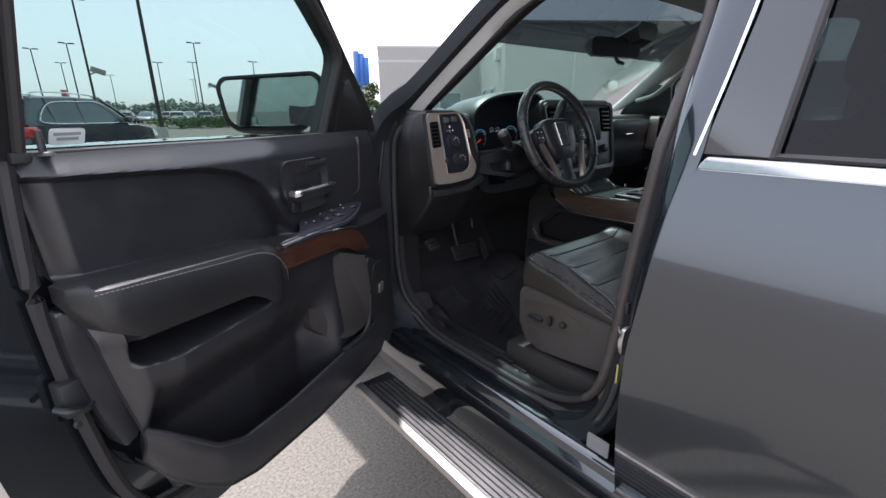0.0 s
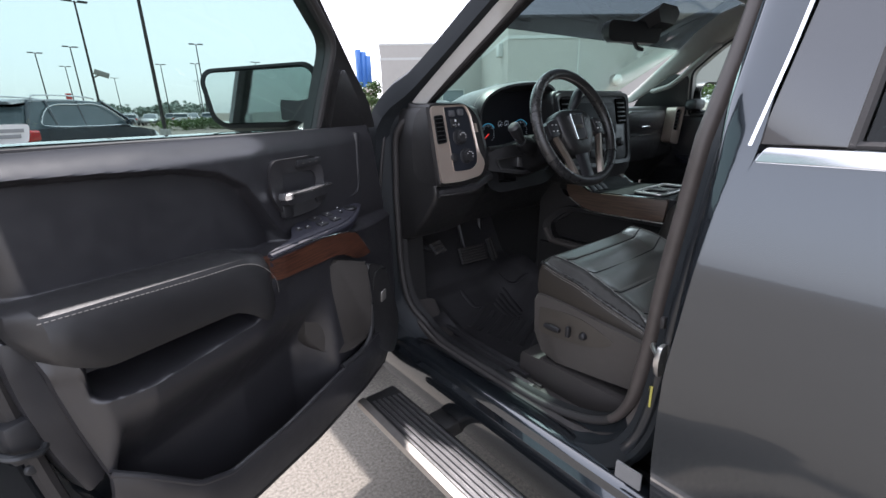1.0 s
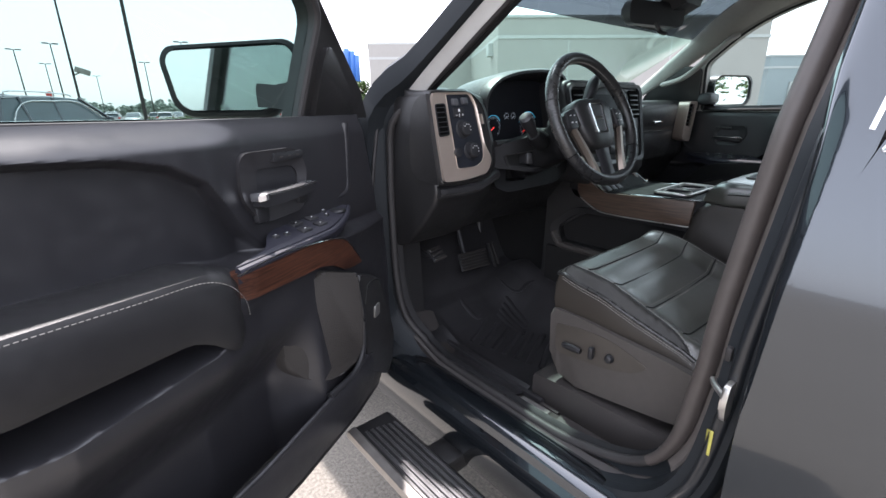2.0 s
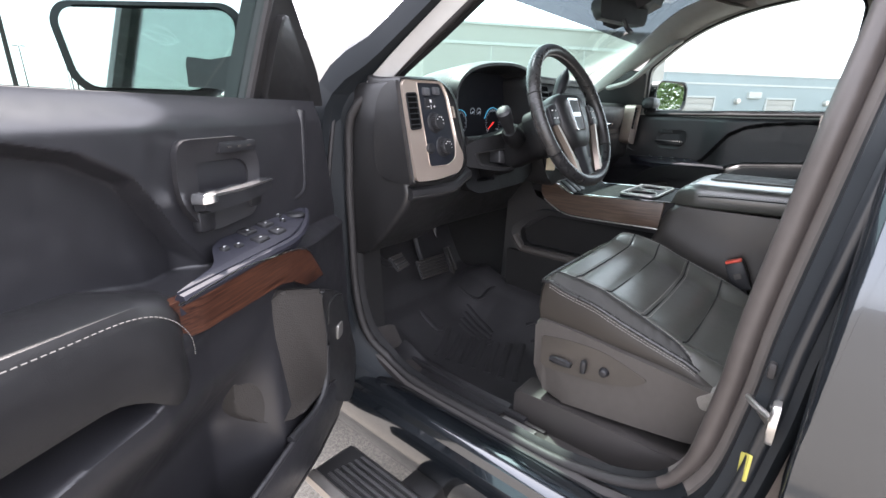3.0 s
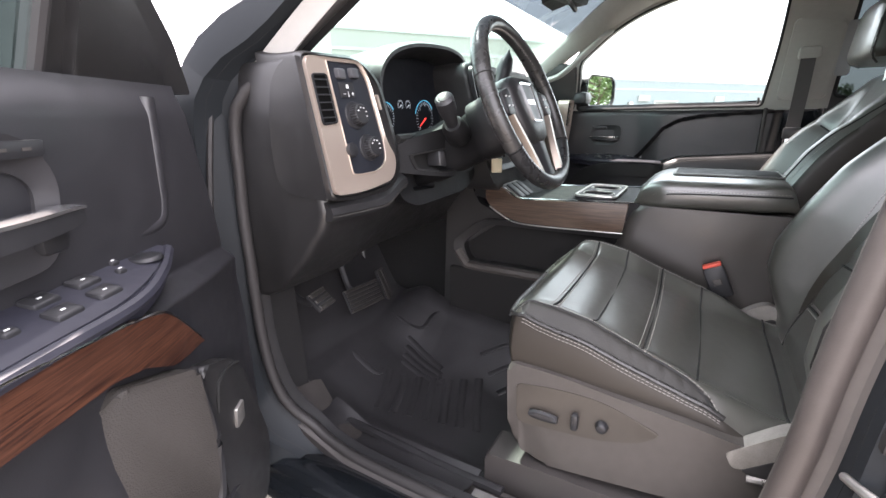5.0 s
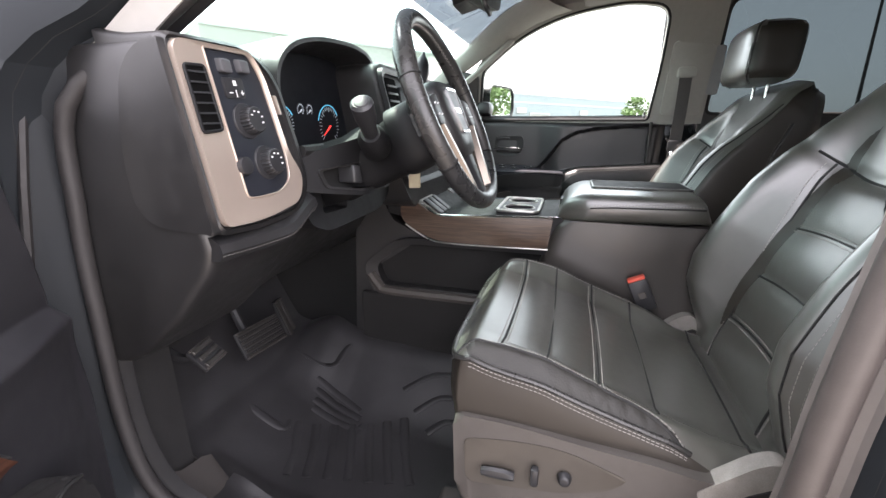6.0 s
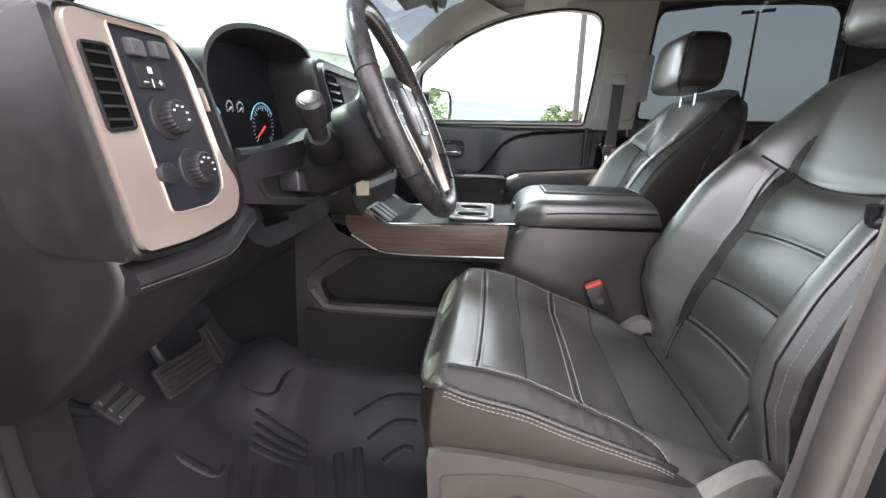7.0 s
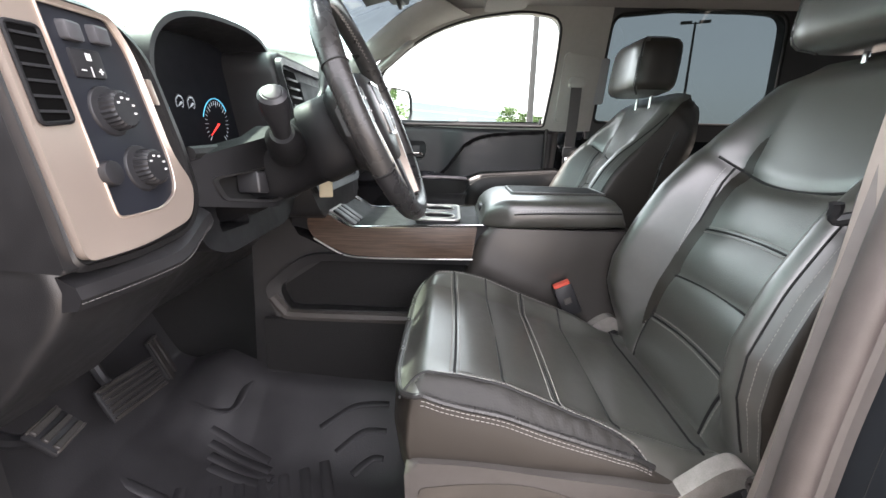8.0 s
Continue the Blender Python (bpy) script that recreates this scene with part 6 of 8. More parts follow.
# stitched ledge under the pod
bm = nb()
rings = []
for i in range(20):
    q = i / 19
    x = -0.884 + 0.245 * q
    y = 1.256 - 0.014 * math.sin(q * math.pi)
    z = 1.122 + 0.030 * sstep(0.55, 1.0, q)
    rings.append([Vector((x, y + dy, z + dz)) for dy, dz in ((0.03, 0.012), (-0.005, 0.012), (-0.022, 0.002), (-0.026, -0.010), (-0.020, -0.022), (0.03, -0.028))])
loft(bm, rings)
part("knee_ledge", bm, TRIM_LEATHER, dash, "padded stitched ledge")
bm = nb()
for dz in (-0.014,):
    dashes(bm, [Vector((-0.884 + 0.245 * q, 1.256 - 0.014 * math.sin(q * math.pi) - 0.0255, 1.122 + 0.030 * sstep(0.55, 1.0, q) + dz)) for q in np.linspace(0, 1, 24)], 0.005, 0.002, 0.0005)
tagged(part("stitching", bm, DIM_THREAD, dash), kind="stuff")
# rounded cap on the end of the dashboard
bm = nb()
prism(bm, rpoly([(1.278, 1.388), (1.318, 1.378), (1.346, 1.345), (1.364, 1.255), (1.358, 1.175), (1.330, 1.146), (1.230, 1.140)], [0.005, 0.03, 0.04, 0.08, 0.04, 0.03, 0.005], 6), lambda a, b, h: Vector((-0.874 - h, a, b)), 0.0, 0.022, 0.010, 4)
part("end_cap", bm, PLASTIC, dash, "smooth black cap on the dashboard's end")
bm = nb()
prism(bm, rpoly([(-0.699, 1.330), (-0.692, 1.330), (-0.688, 1.300), (-0.695, 1.300)], 0.002, 2), pod, 0.0, 0.009, 0.001)
part("trim_clip", bm, SILVER, dash)

# instrument hood
ARCH = [(-0.640, 1.18), (-0.652, 1.30), (-0.645, 1.378), (-0.595, 1.428), (-0.510, 1.457), (-0.400, 1.471), (-0.290, 1.472), (-0.225, 1.452), (-0.192, 1.385), (-0.184, 1.28), (-0.186, 1.18)]
arch = spline([(x, z, 0) for x, z in ARCH], 5)


def arch_pt(p, shrink, y):
    c = Vector((-0.418, 1.20, 0))
    q = c + (p - c) * shrink
    return Vector((q.x, y - 0.12 * (1.45 - q.y), q.y))


bm = nb()
loft(bm, [[arch_pt(p, s, y) for p in arch] for s, y in ((0.80, 1.62), (0.93, 1.50), (1.0, 1.36), (1.005, 1.315), (0.985, 1.300), (0.955, 1.300), (0.93, 1.315), (0.88, 1.385))], closed=False)
part("instrument_hood", bm, TRIM_LEATHER, dash, "black stitched hood over the dials", 60)
bm = nb()
dashes(bm, [arch_pt(p, 1.004, 1.335) for p in arch[6:-6]], 0.006, 0.004, 0.0008)
tagged(part("stitching", bm, THREAD, dash), kind="stuff")
bm = nb()
face_pts = [arch_pt(p, 0.90, 1.385) for p in arch]
bm.faces.new([bm.verts.new(p) for p in face_pts])
t_ = bmesh.ops.extrude_face_region(bm, geom=bm.faces[:])
for v in [g for g in t_["geom"] if isinstance(g, bmesh.types.BMVert)]:
    v.co.y += 0.02
part("instrument_face", bm, DIAL_FACE, dash, "dark instrument display")


def dial(cx_, cz_, r, blue):
    y_ = 1.378 - 0.12 * (1.45 - cz_)
    b = nb()
    for k in range(25):
        a = radians(225 - k * 270 / 24)
        l_ = 0.16 if k % 4 else 0.26
        q0, q1 = r * (1 - l_), r
        tube(b, [Vector((cx_ + q0 * math.cos(a), y_ - 0.003, cz_ + q0 * math.sin(a))), Vector((cx_ + q1 * math.cos(a), y_ - 0.003, cz_ + q1 * math.sin(a)))], 0.0006, 4)
    part("dial_scale", b, DIAL_WHITE, dash)
    b = nb()
    tube(b, [Vector((cx_ + r * 1.10 * math.cos(a), y_ - 0.002, cz_ + r * 1.10 * math.sin(a))) for a in [radians(165 - k * 6) for k in range(23)]], 0.0010, 6)
    part("dial_ring", b, DIAL_BLUE if blue else PLASTIC_S, dash)
    b = nb()
    a = radians(215)
    tube(b, [Vector((cx_, y_ - 0.006, cz_)), Vector((cx_ + r * 0.85 * math.cos(a), y_ - 0.006, cz_ + r * 0.85 * math.sin(a)))], [0.0022, 0.0008], 6)
    part("dial_needle", b, DIAL_RED if blue else DIAL_WHITE, dash)


dial(-0.363, 1.282, 0.044, True)
dial(-0.545, 1.282, 0.036, True)
for cx_, cz_ in ((-0.440, 1.316), (-0.475, 1.316)):
    dial(cx_, cz_, 0.012, False)

# lower column panel with the small hollows
def cp(a, b, h):
    return Vector((a, 1.300 - h + 0.25 * (1.17 - b) * -1, b))


bm = nb()
holed(bm, rpoly([(-0.655, 1.105), (-0.650, 1.235), (-0.26, 1.235), (-0.26, 1.12), (-0.34, 1.085), (-0.60, 1.080)], [0.02, 0.02, 0.02, 0.03, 0.04, 0.03], 4),
      [rpoly([(-0.625, 1.175), (-0.615, 1.215), (-0.545, 1.215), (-0.550, 1.175)], 0.008, 3), rpoly([(-0.405, 1.135), (-0.400, 1.185), (-0.300, 1.185), (-0.305, 1.135)], 0.008, 3), rpoly([(-0.600, 1.115), (-0.595, 1.155), (-0.500, 1.150), (-0.505, 1.112)], 0.008, 3)], cp, -0.03, 0.045)
part("column_panel", bm, MATTE_COLUMN, dash, "black lower panel with small hollows")
bm = nb()
prism(bm, [(-0.64, 1.09), (-0.64, 1.22), (-0.28, 1.22), (-0.28, 1.10)], cp, -0.03, -0.004)
part("panel_back", bm, SEAM, dash)
bm = nb()
box(bm, -0.362, -0.338, 1.225, 1.275, 1.140, 1.180, 0.006)
part("brake_lever", bm, PLASTIC_S, dash)
bm = nb()
tube(bm, spline([(-0.64, 1.255, 1.238), (-0.45, 1.245, 1.242), (-0.27, 1.255, 1.238)], 6), 0.010, 8)
part("panel_lip", bm, PLASTIC, dash)

# steering column, stalk and shift lever
AX = Vector((0, -math.cos(0.416), math.sin(0.416)))
UPW = Vector((0, math.sin(0.416), math.cos(0.416)))
WC = Vector((-0.466, 1.019, 1.308))


def wp(a, b, h):
    """On the wheel: a to the right, b up, h towards the driver."""
    return WC + Vector((a, 0, 0)) + UPW * b + AX * h


bm = nb()
rings = []
for h, sx_, sz_, dz in ((-0.050, 0.062, 0.055, -0.01), (-0.062, 0.074, 0.068, -0.010), (-0.115, 0.076, 0.070, -0.012), (-0.122, 0.066, 0.060, -0.016), (-0.19, 0.060, 0.054, -0.022), (-0.27, 0.055, 0.050, -0.028), (-0.34, 0.050, 0.046, -0.035)):
    rings.append([wp(sx_ * math.copysign(abs(math.cos(a)) ** 0.6, math.cos(a)), dz + sz_ * math.copysign(abs(math.sin(a)) ** 0.6, math.sin(a)), h) for a in [2 * math.pi * k / 20 for k in range(20)]])
loft(bm, rings)
column = part("steering_column", bm, MATTE_COLUMN, truck, "black steering column cover", 60)
bm = nb()
tube(bm, [Vector((-0.545, 1.150, 1.245)), Vector((-0.590, 1.138, 1.262)), Vector((-0.605, 1.134, 1.270))], [0.030, 0.027, 0.018], 16)
part("stalk_boot", bm, MATTE_COLUMN, column)
# flat shroud behind the stalk with its small hollow
bm = nb()
SHROUD = rpoly([(-0.655, 1.165), (-0.655, 1.226), (-0.57, 1.250), (-0.45, 1.284), (-0.36, 1.262), (-0.37, 1.185), (-0.40, 1.152), (-0.54, 1.146)], [0.01, 0.02, 0.04, 0.03, 0.02, 0.03, 0.03, 0.03], 4)
HOLLOW = rpoly([(-0.612, 1.200), (-0.485, 1.213), (-0.448, 1.202), (-0.430, 1.163), (-0.54, 1.160), (-0.602, 1.170)], 0.008, 3)
sh = lambda a, b, h: Vector((a, 1.185 + 0.10 * (b - 1.2) + 0.62 * max(0.0, -0.53 - a) - h, b))
holed(bm, SHROUD, [HOLLOW], sh, -0.04, 0.0)
part("column_shroud", bm, MATTE_COLUMN, column, "satin black column shroud")
bm = nb()
prism(bm, HOLLOW, sh, -0.038, -0.030)
part("shroud_recess", bm, SEAM, column)
bm = nb()
frame_prism(bm, [Vector((-0.52 + (p[0] + 0.52) * 1.09, 1.185 + (p[1] - 1.185) * 1.16)) for p in HOLLOW], HOLLOW, sh, -0.01, 0.004, 0.002)
part("recess_rim", bm, PLASTIC, column)
bm = nb()
prism(bm, rpoly([(-0.548, 1.172), (-0.530, 1.170), (-0.532, 1.206), (-0.546, 1.208)], 0.003, 2), sh, -0.04, -0.006, 0.003)
part("release_tab", bm, PLASTIC_S, column)
bm = nb()
tube(bm, [Vector((-0.600, 1.135, 1.268)), Vector((-0.618, 1.132, 1.284)), Vector((-0.632, 1.129, 1.297)), Vector((-0.655, 1.125, 1.319)), Vector((-0.658, 1.1245, 1.322))], [0.013, 0.015, 0.019, 0.020, 0.015], 16)
part("stalk", bm, PLASTIC_S, column, "black column stalk with a grey end")
bm = nb()
disc(bm, (-0.6575, 1.1246, 1.3215), (-0.72, -0.1, 0.69), 0.014, 0.013, 0.0025, 20, 0.001)
part("stalk_end", bm, mat("grey_stalk_cap", (0.035, 0.035, 0.037), 0.55), column)
bm = nb()
tube(bm, spline([(-0.39, 1.16, 1.30), (-0.345, 1.15, 1.335), (-0.315, 1.145, 1.375), (-0.285, 1.143, 1.425), (-0.265, 1.145, 1.455)], 5), [0.010] * 8 + [0.012, 0.014, 0.016, 0.018, 0.020, 0.021, 0.020, 0.018, 0.014, 0.010, 0.006, 0.004, 0.003][:13], 14)
part("shift_lever", bm, PLASTIC_S, column, "black column shift lever")
bm = nb()
box(bm, -0.015, 0.015, -0.0025, 0.0025, -0.020, 0.020, 0.003, 2, Matrix.Translation((-0.285, 1.164, 1.150)) @ Matrix.Rotation(radians(-68), 4, "Z"))
tube(bm, spline([(-0.285, 1.164, 1.168), (-0.30, 1.18, 1.19), (-0.33, 1.20, 1.20)], 6), 0.003, 6)
tagged(part("key_tag", bm, KEY_TAG), "cream key tag hanging from the ignition", "key tag")

# steering wheel
bm = nb()
NR = 72


def rim_ring(th, extra=0.0):
    c, s = math.cos(th), math.sin(th)
    sq = 0.1895 - 0.006 * max(0, -s) ** 6
    fat = 1.0 + 0.10 * math.exp(-((math.degrees(th) % 360 - 150) / 14) ** 2) + 0.10 * math.exp(-((math.degrees(th) % 360 - 30) / 14) ** 2)
    out = []
    for k in range(14):
        a = 2 * math.pi * k / 14
        rr = sq + (0.0165 + extra) * fat * math.cos(a)
        out.append(wp(rr * c, rr * s, (0.0175 + extra) * fat * math.sin(a)))
    return out


def rim_arc(a0, a1, n, extra=0.0):
    b = nb()
    loft(b, [rim_ring(radians(a0 + (a1 - a0) * i / n), extra) for i in range(n + 1)])
    return b


wheel_rim = part("steering_wheel", rim_arc(-30, 210, 60), LEATHER_W, truck, "black leather steering wheel with satin spokes", 60)
part("rim_grip", rim_arc(210.6, 329.4, 34), mat("smooth_rim_leather", (0.022, 0.022, 0.023), 0.30, 0, 0.15, 50, bump=0.15, bscale=700), wheel_rim, "smooth lower rim")
for a in (-29.8, 209.8, 163, 17):
    bm = nb()
    r_ = rim_ring(radians(a), 0.0006)
    tube(bm, r_, 0.0012, 5, closed=True, up=UPW)
    part("rim_seam", bm, SEAM, wheel_rim)
bm = nb()
zig = []
for i in range(100):
    th = radians(20 + 140 * i / 99)
    rr = 0.1895 - 0.0155
    zig.append(wp(rr * math.cos(th), rr * math.sin(th), 0.006 + (0.0025 if i % 2 else -0.0025)))
tube(bm, zig, 0.0009, 4)
tagged(part("stitching", bm, THREAD, wheel_rim), kind="stuff")
# hub
HUB = rpoly([(-0.095, 0.045), (-0.06, 0.068), (0.06, 0.068), (0.095, 0.045), (0.082, -0.035), (0.045, -0.092), (-0.045, -0.092), (-0.082, -0.035)], [0.03, 0.03, 0.03, 0.03, 0.04, 0.03, 0.03, 0.04], 4)
bm = nb()
loft(bm, [[wp(p[0] * s, p[1] * s - 0.002, h) for p in HUB] for s, h in ((0.85, -0.06), (0.98, -0.045), (1.0, -0.015), (0.97, 0.0), (0.90, 0.008), (0.6, 0.012), (0.2, 0.0135))])
part("hub", bm, PLASTIC, wheel_rim, "black airbag hub", 60)
bm = nb()
BO = rpoly([(-0.034, 0.045), (0.034, 0.045), (0.027, -0.045), (-0.027, -0.045)], 0.006, 3)
BI = rpoly([(-0.029, 0.041), (0.029, 0.041), (0.0225, -0.041), (-0.0225, -0.041)], 0.005, 3)
frame_prism(bm, BO, BI, lambda a, b, h: wp(a, b, h), 0.006, 0.0165, 0.001)
part("badge_frame", bm, CHROME, wheel_rim, "bright badge outline")
bm = nb()
prism(bm, BI, lambda a, b, h: wp(a, b, h), 0.006, 0.0140)
part("badge_field", bm, PLASTIC_S, wheel_rim)
bm = nb()
prism(bm, [(-0.021, -0.005), (0.021, -0.005), (0.021, 0.006), (-0.021, 0.006)], lambda a, b, h: wp(a, b, h), 0.0135, 0.0152)
part("badge_bar", bm, CHROME, wheel_rim)
for s in (-1, 1):
    b = nb()
    loft(b, [[wp(s * x, z + dz, h) for dz, h in ((0.030 * k, -0.012), (0.022 * k, 0.002), (-0.026 * k, 0.002), (-0.034 * k, -0.012), (-0.026 * k, -0.026), (0.02 * k, -0.026))] for x, z, k in ((0.075, 0.012, 1.0), (0.115, 0.004, 1.0), (0.15, -0.006, 0.95), (0.178, -0.012, 0.8))])
    part("spoke", b, PLASTIC, wheel_rim)
    b = nb()
    loft(b, [[wp(s * (x + dx), z, h) for dx, h in ((-w, -0.004), (-w * 0.6, 0.009), (w * 0.6, 0.009), (w, -0.004), (0, -0.016))] for x, z, w in ((0.120, -0.026, 0.008), (0.106, -0.058, 0.009), (0.086, -0.105, 0.010), (0.074, -0.145, 0.013), (0.070, -0.172, 0.018))])
    part("spoke_trim", b, SPOKE_METAL, wheel_rim, "satin brown-grey spoke trim")
    b = nb()
    prism(b, rpoly([(s * 0.098, 0.034), (s * 0.145, 0.024), (s * 0.145, -0.026), (s * 0.105, -0.026)], 0.010, 3), lambda a, bb, h: wp(a, bb, h), 0.0, 0.009, 0.003)
    part("switch_pad", b, PLASTIC_S, wheel_rim)
    b = nb()
    for k in range(4):
        q = wp(s * (0.112 + 0.018 * (k % 2)), 0.012 - 0.020 * (k // 2), 0.0095)
        box(b, -0.003, 0.003, -0.0006, 0.0006, -0.002, 0.002, 0, 1, Matrix.Translation(q) @ Matrix.Rotation(0.416, 4, "X"))
    tagged(part("switch_mark", b, WHITE_TXT, wheel_rim), kind="stuff")
bm = nb()
loft(bm, [[wp(dx, z, h) for dx, h in ((-w, -0.006), (-w * 0.6, 0.004), (w * 0.6, 0.004), (w, -0.006), (0, -0.02))] for z, w in ((-0.088, 0.035), (-0.13, 0.030), (-0.175, 0.034))])
part("lower_spoke", bm, PLASTIC_S, wheel_rim)

# centre stack
def st(a, b, h):
    return Vector((a, 1.212 + 0.22 * (b - 1.15) - h, b))


ST_O = rpoly([(-0.280, 1.438), (0.280, 1.438), (0.245, 1.12), (0.20, 1.06), (-0.20, 1.06), (-0.245, 1.12)], [0.05, 0.05, 0.05, 0.04, 0.04, 0.05], 5)
bm = nb()
prism(bm, ST_O, st, -0.20, 0.0, 0.012)
part("centre_panel", bm, PLASTIC, dash)
bm = nb()
frame_prism(bm, rpoly([(-0.267, 1.428), (0.267, 1.428), (0.235, 1.125), (-0.235, 1.125)], 0.035, 5), rpoly([(-0.252, 1.415), (0.252, 1.415), (0.222, 1.14), (-0.222, 1.14)], 0.03, 5), st, 0.0, 0.012, 0.004)
part("stack_bezel", bm, PLASTIC_S, dash, "dark centre panel surround")
bm = nb()
prism(bm, rpoly([(-0.150, 1.388), (0.150, 1.388), (0.145, 1.255), (-0.145, 1.255)], 0.012, 4), st, 0.0, 0.008, 0.003)
part("touch_screen", bm, SCREEN, dash, "dark touch screen")
for x0, x1 in ((-0.235, -0.165), (0.165, 0.235)):
    bm = nb()
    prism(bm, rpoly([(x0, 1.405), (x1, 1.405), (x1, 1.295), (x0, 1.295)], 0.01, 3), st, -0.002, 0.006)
    part("vent_shade_plate", bm, VENT_SHADE, dash)
    for i in range(5):
        bm = nb()
        z = 1.307 + 0.019 * i
        prism(bm, [(x0 + 0.003, z), (x1 - 0.003, z), (x1 - 0.003, z + 0.005), (x0 + 0.003, z + 0.005)], st, 0.003, 0.010, 0.001)
        part("vent_slat", bm, PLASTIC_S, dash)
for x0 in (-0.165, 0.165):
    bm = nb()
    disc(bm, st(x0, 1.215, 0.0), NOUT, 0.020, 0.018, 0.022, 24, 0.003)
    part("rotary_knob", bm, PLASTIC_S, dash)
for i in range(5):
    bm = nb()
    prism(bm, rpoly([(-0.115 + 0.048 * i, 1.215), (-0.075 + 0.048 * i, 1.215), (-0.075 + 0.048 * i, 1.240), (-0.115 + 0.048 * i, 1.240)], 0.004, 2), st, 0.0, 0.007, 0.002)
    part("push_button", bm, PLASTIC_S, dash)
for i in range(5):
    bm = nb()
    prism(bm, rpoly([(-0.115 + 0.048 * i, 1.160), (-0.075 + 0.048 * i, 1.160), (-0.075 + 0.048 * i, 1.195), (-0.115 + 0.048 * i, 1.195)], 0.004, 2), st, 0.0, 0.006, 0.002)
    part("push_button", bm, PLASTIC_S, dash)

# passenger side of the dash: glove boxes, end vent
def pd(a, b, h):
    return Vector((a, 1.293 + 0.10 * (1.2 - b) - h, b))


for z0, z1 in ((1.245, 1.345), (1.10, 1.225)):
    bm = nb()
    prism(bm, rpoly([(0.30, z0), (0.66, z0), (0.68, z1), (0.30, z1)], 0.03, 5), pd, -0.01, 0.014, 0.010)
    part("glove_box_lid", bm, PLASTIC, dash, "black glove box lid")
bm = nb()
box(bm, 0.44, 0.52, 1.262, 1.275, 1.262, 1.274, 0.004)
part("glove_box_latch", bm, CHROME, dash)
bm = nb()
frame_prism(bm, rpoly([(0.70, 1.36), (0.80, 1.36), (0.81, 1.16), (0.71, 1.18)], 0.02, 4), rpoly([(0.718, 1.348), (0.782, 1.348), (0.788, 1.235), (0.726, 1.245)], 0.012, 4), pd, 0.0, 0.05, 0.004)
part("vent_bezel", bm, SILVER, dash, "satin champagne end vent bezel")
bm = nb()
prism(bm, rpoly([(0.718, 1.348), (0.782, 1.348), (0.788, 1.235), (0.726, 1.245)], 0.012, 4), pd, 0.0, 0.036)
part("vent_shade_plate", bm, VENT_SHADE, dash)
for i in range(5):
    bm = nb()
    prism(bm, [(0.725, 1.256 + 0.018 * i), (0.782, 1.254 + 0.018 * i), (0.782, 1.259 + 0.018 * i), (0.725, 1.261 + 0.018 * i)], pd, 0.03, 0.044, 0.001)
    part("vent_slat", bm, PLASTIC_S, dash)

# ---- centre console ----
bm = nb()
prof = [(0.40, 0.50), (0.40, 0.80), (1.30, 0.775), (1.42, 0.66), (1.42, 0.50)]
prism(bm, rpoly(prof, [0.02, 0.02, 0.06, 0.06, 0.02], 4), lambda a, b, h: Vector((h, a, b)), -0.168, 0.168, 0.012)
console = part("centre_console", bm, PLASTIC, truck, "black centre console with wood side strips")
# rounded bin under the arm rest
bm = nb()
rings = []
for i in range(25):
    q = i / 24
    z = 0.52 + 0.528 * q
    fr = lerp_at([(0.52, 0.868), (0.80, 0.868), (0.90, 0.852), (0.95, 0.836), (1.0, 0.825), (1.03, 0.812), (1.048, 0.792)], z)
    hw = lerp_at([(0.52, 0.176), (0.80, 0.180), (0.98, 0.184), (1.048, 0.182)], z)
    rings.append([Vector((p[0], p[1], z)) for p in rpoly([(-hw, 0.42), (hw, 0.42), (hw, fr), (-hw, fr)], [0.02, 0.02, 0.045, 0.045], 6)])
loft(bm, rings)
part("console_bin", bm, BIN_VINYL, console, "brown-black padded bin under the arm rest", 60)
bm = nb()
prof = [(0.80, 0.960), (1.18, 0.965), (1.28, 1.01), (1.34, 1.12), (1.40, 1.12), (1.42, 0.62), (1.36, 0.66), (1.345, 0.80), (1.34, 0.86), (1.20, 0.955), (0.86, 0.945)]
prism(bm, prof, lambda a, b, h: Vector((h, a, b)), -0.150, 0.150, 0.006)
part("console_spine", bm, PLASTIC, console)
bm = nb()
box(bm, -0.13, 0.13, 0.80, 1.36, 0.60, 0.97, 0.01)
part("pocket_back", bm, CARPET, console)
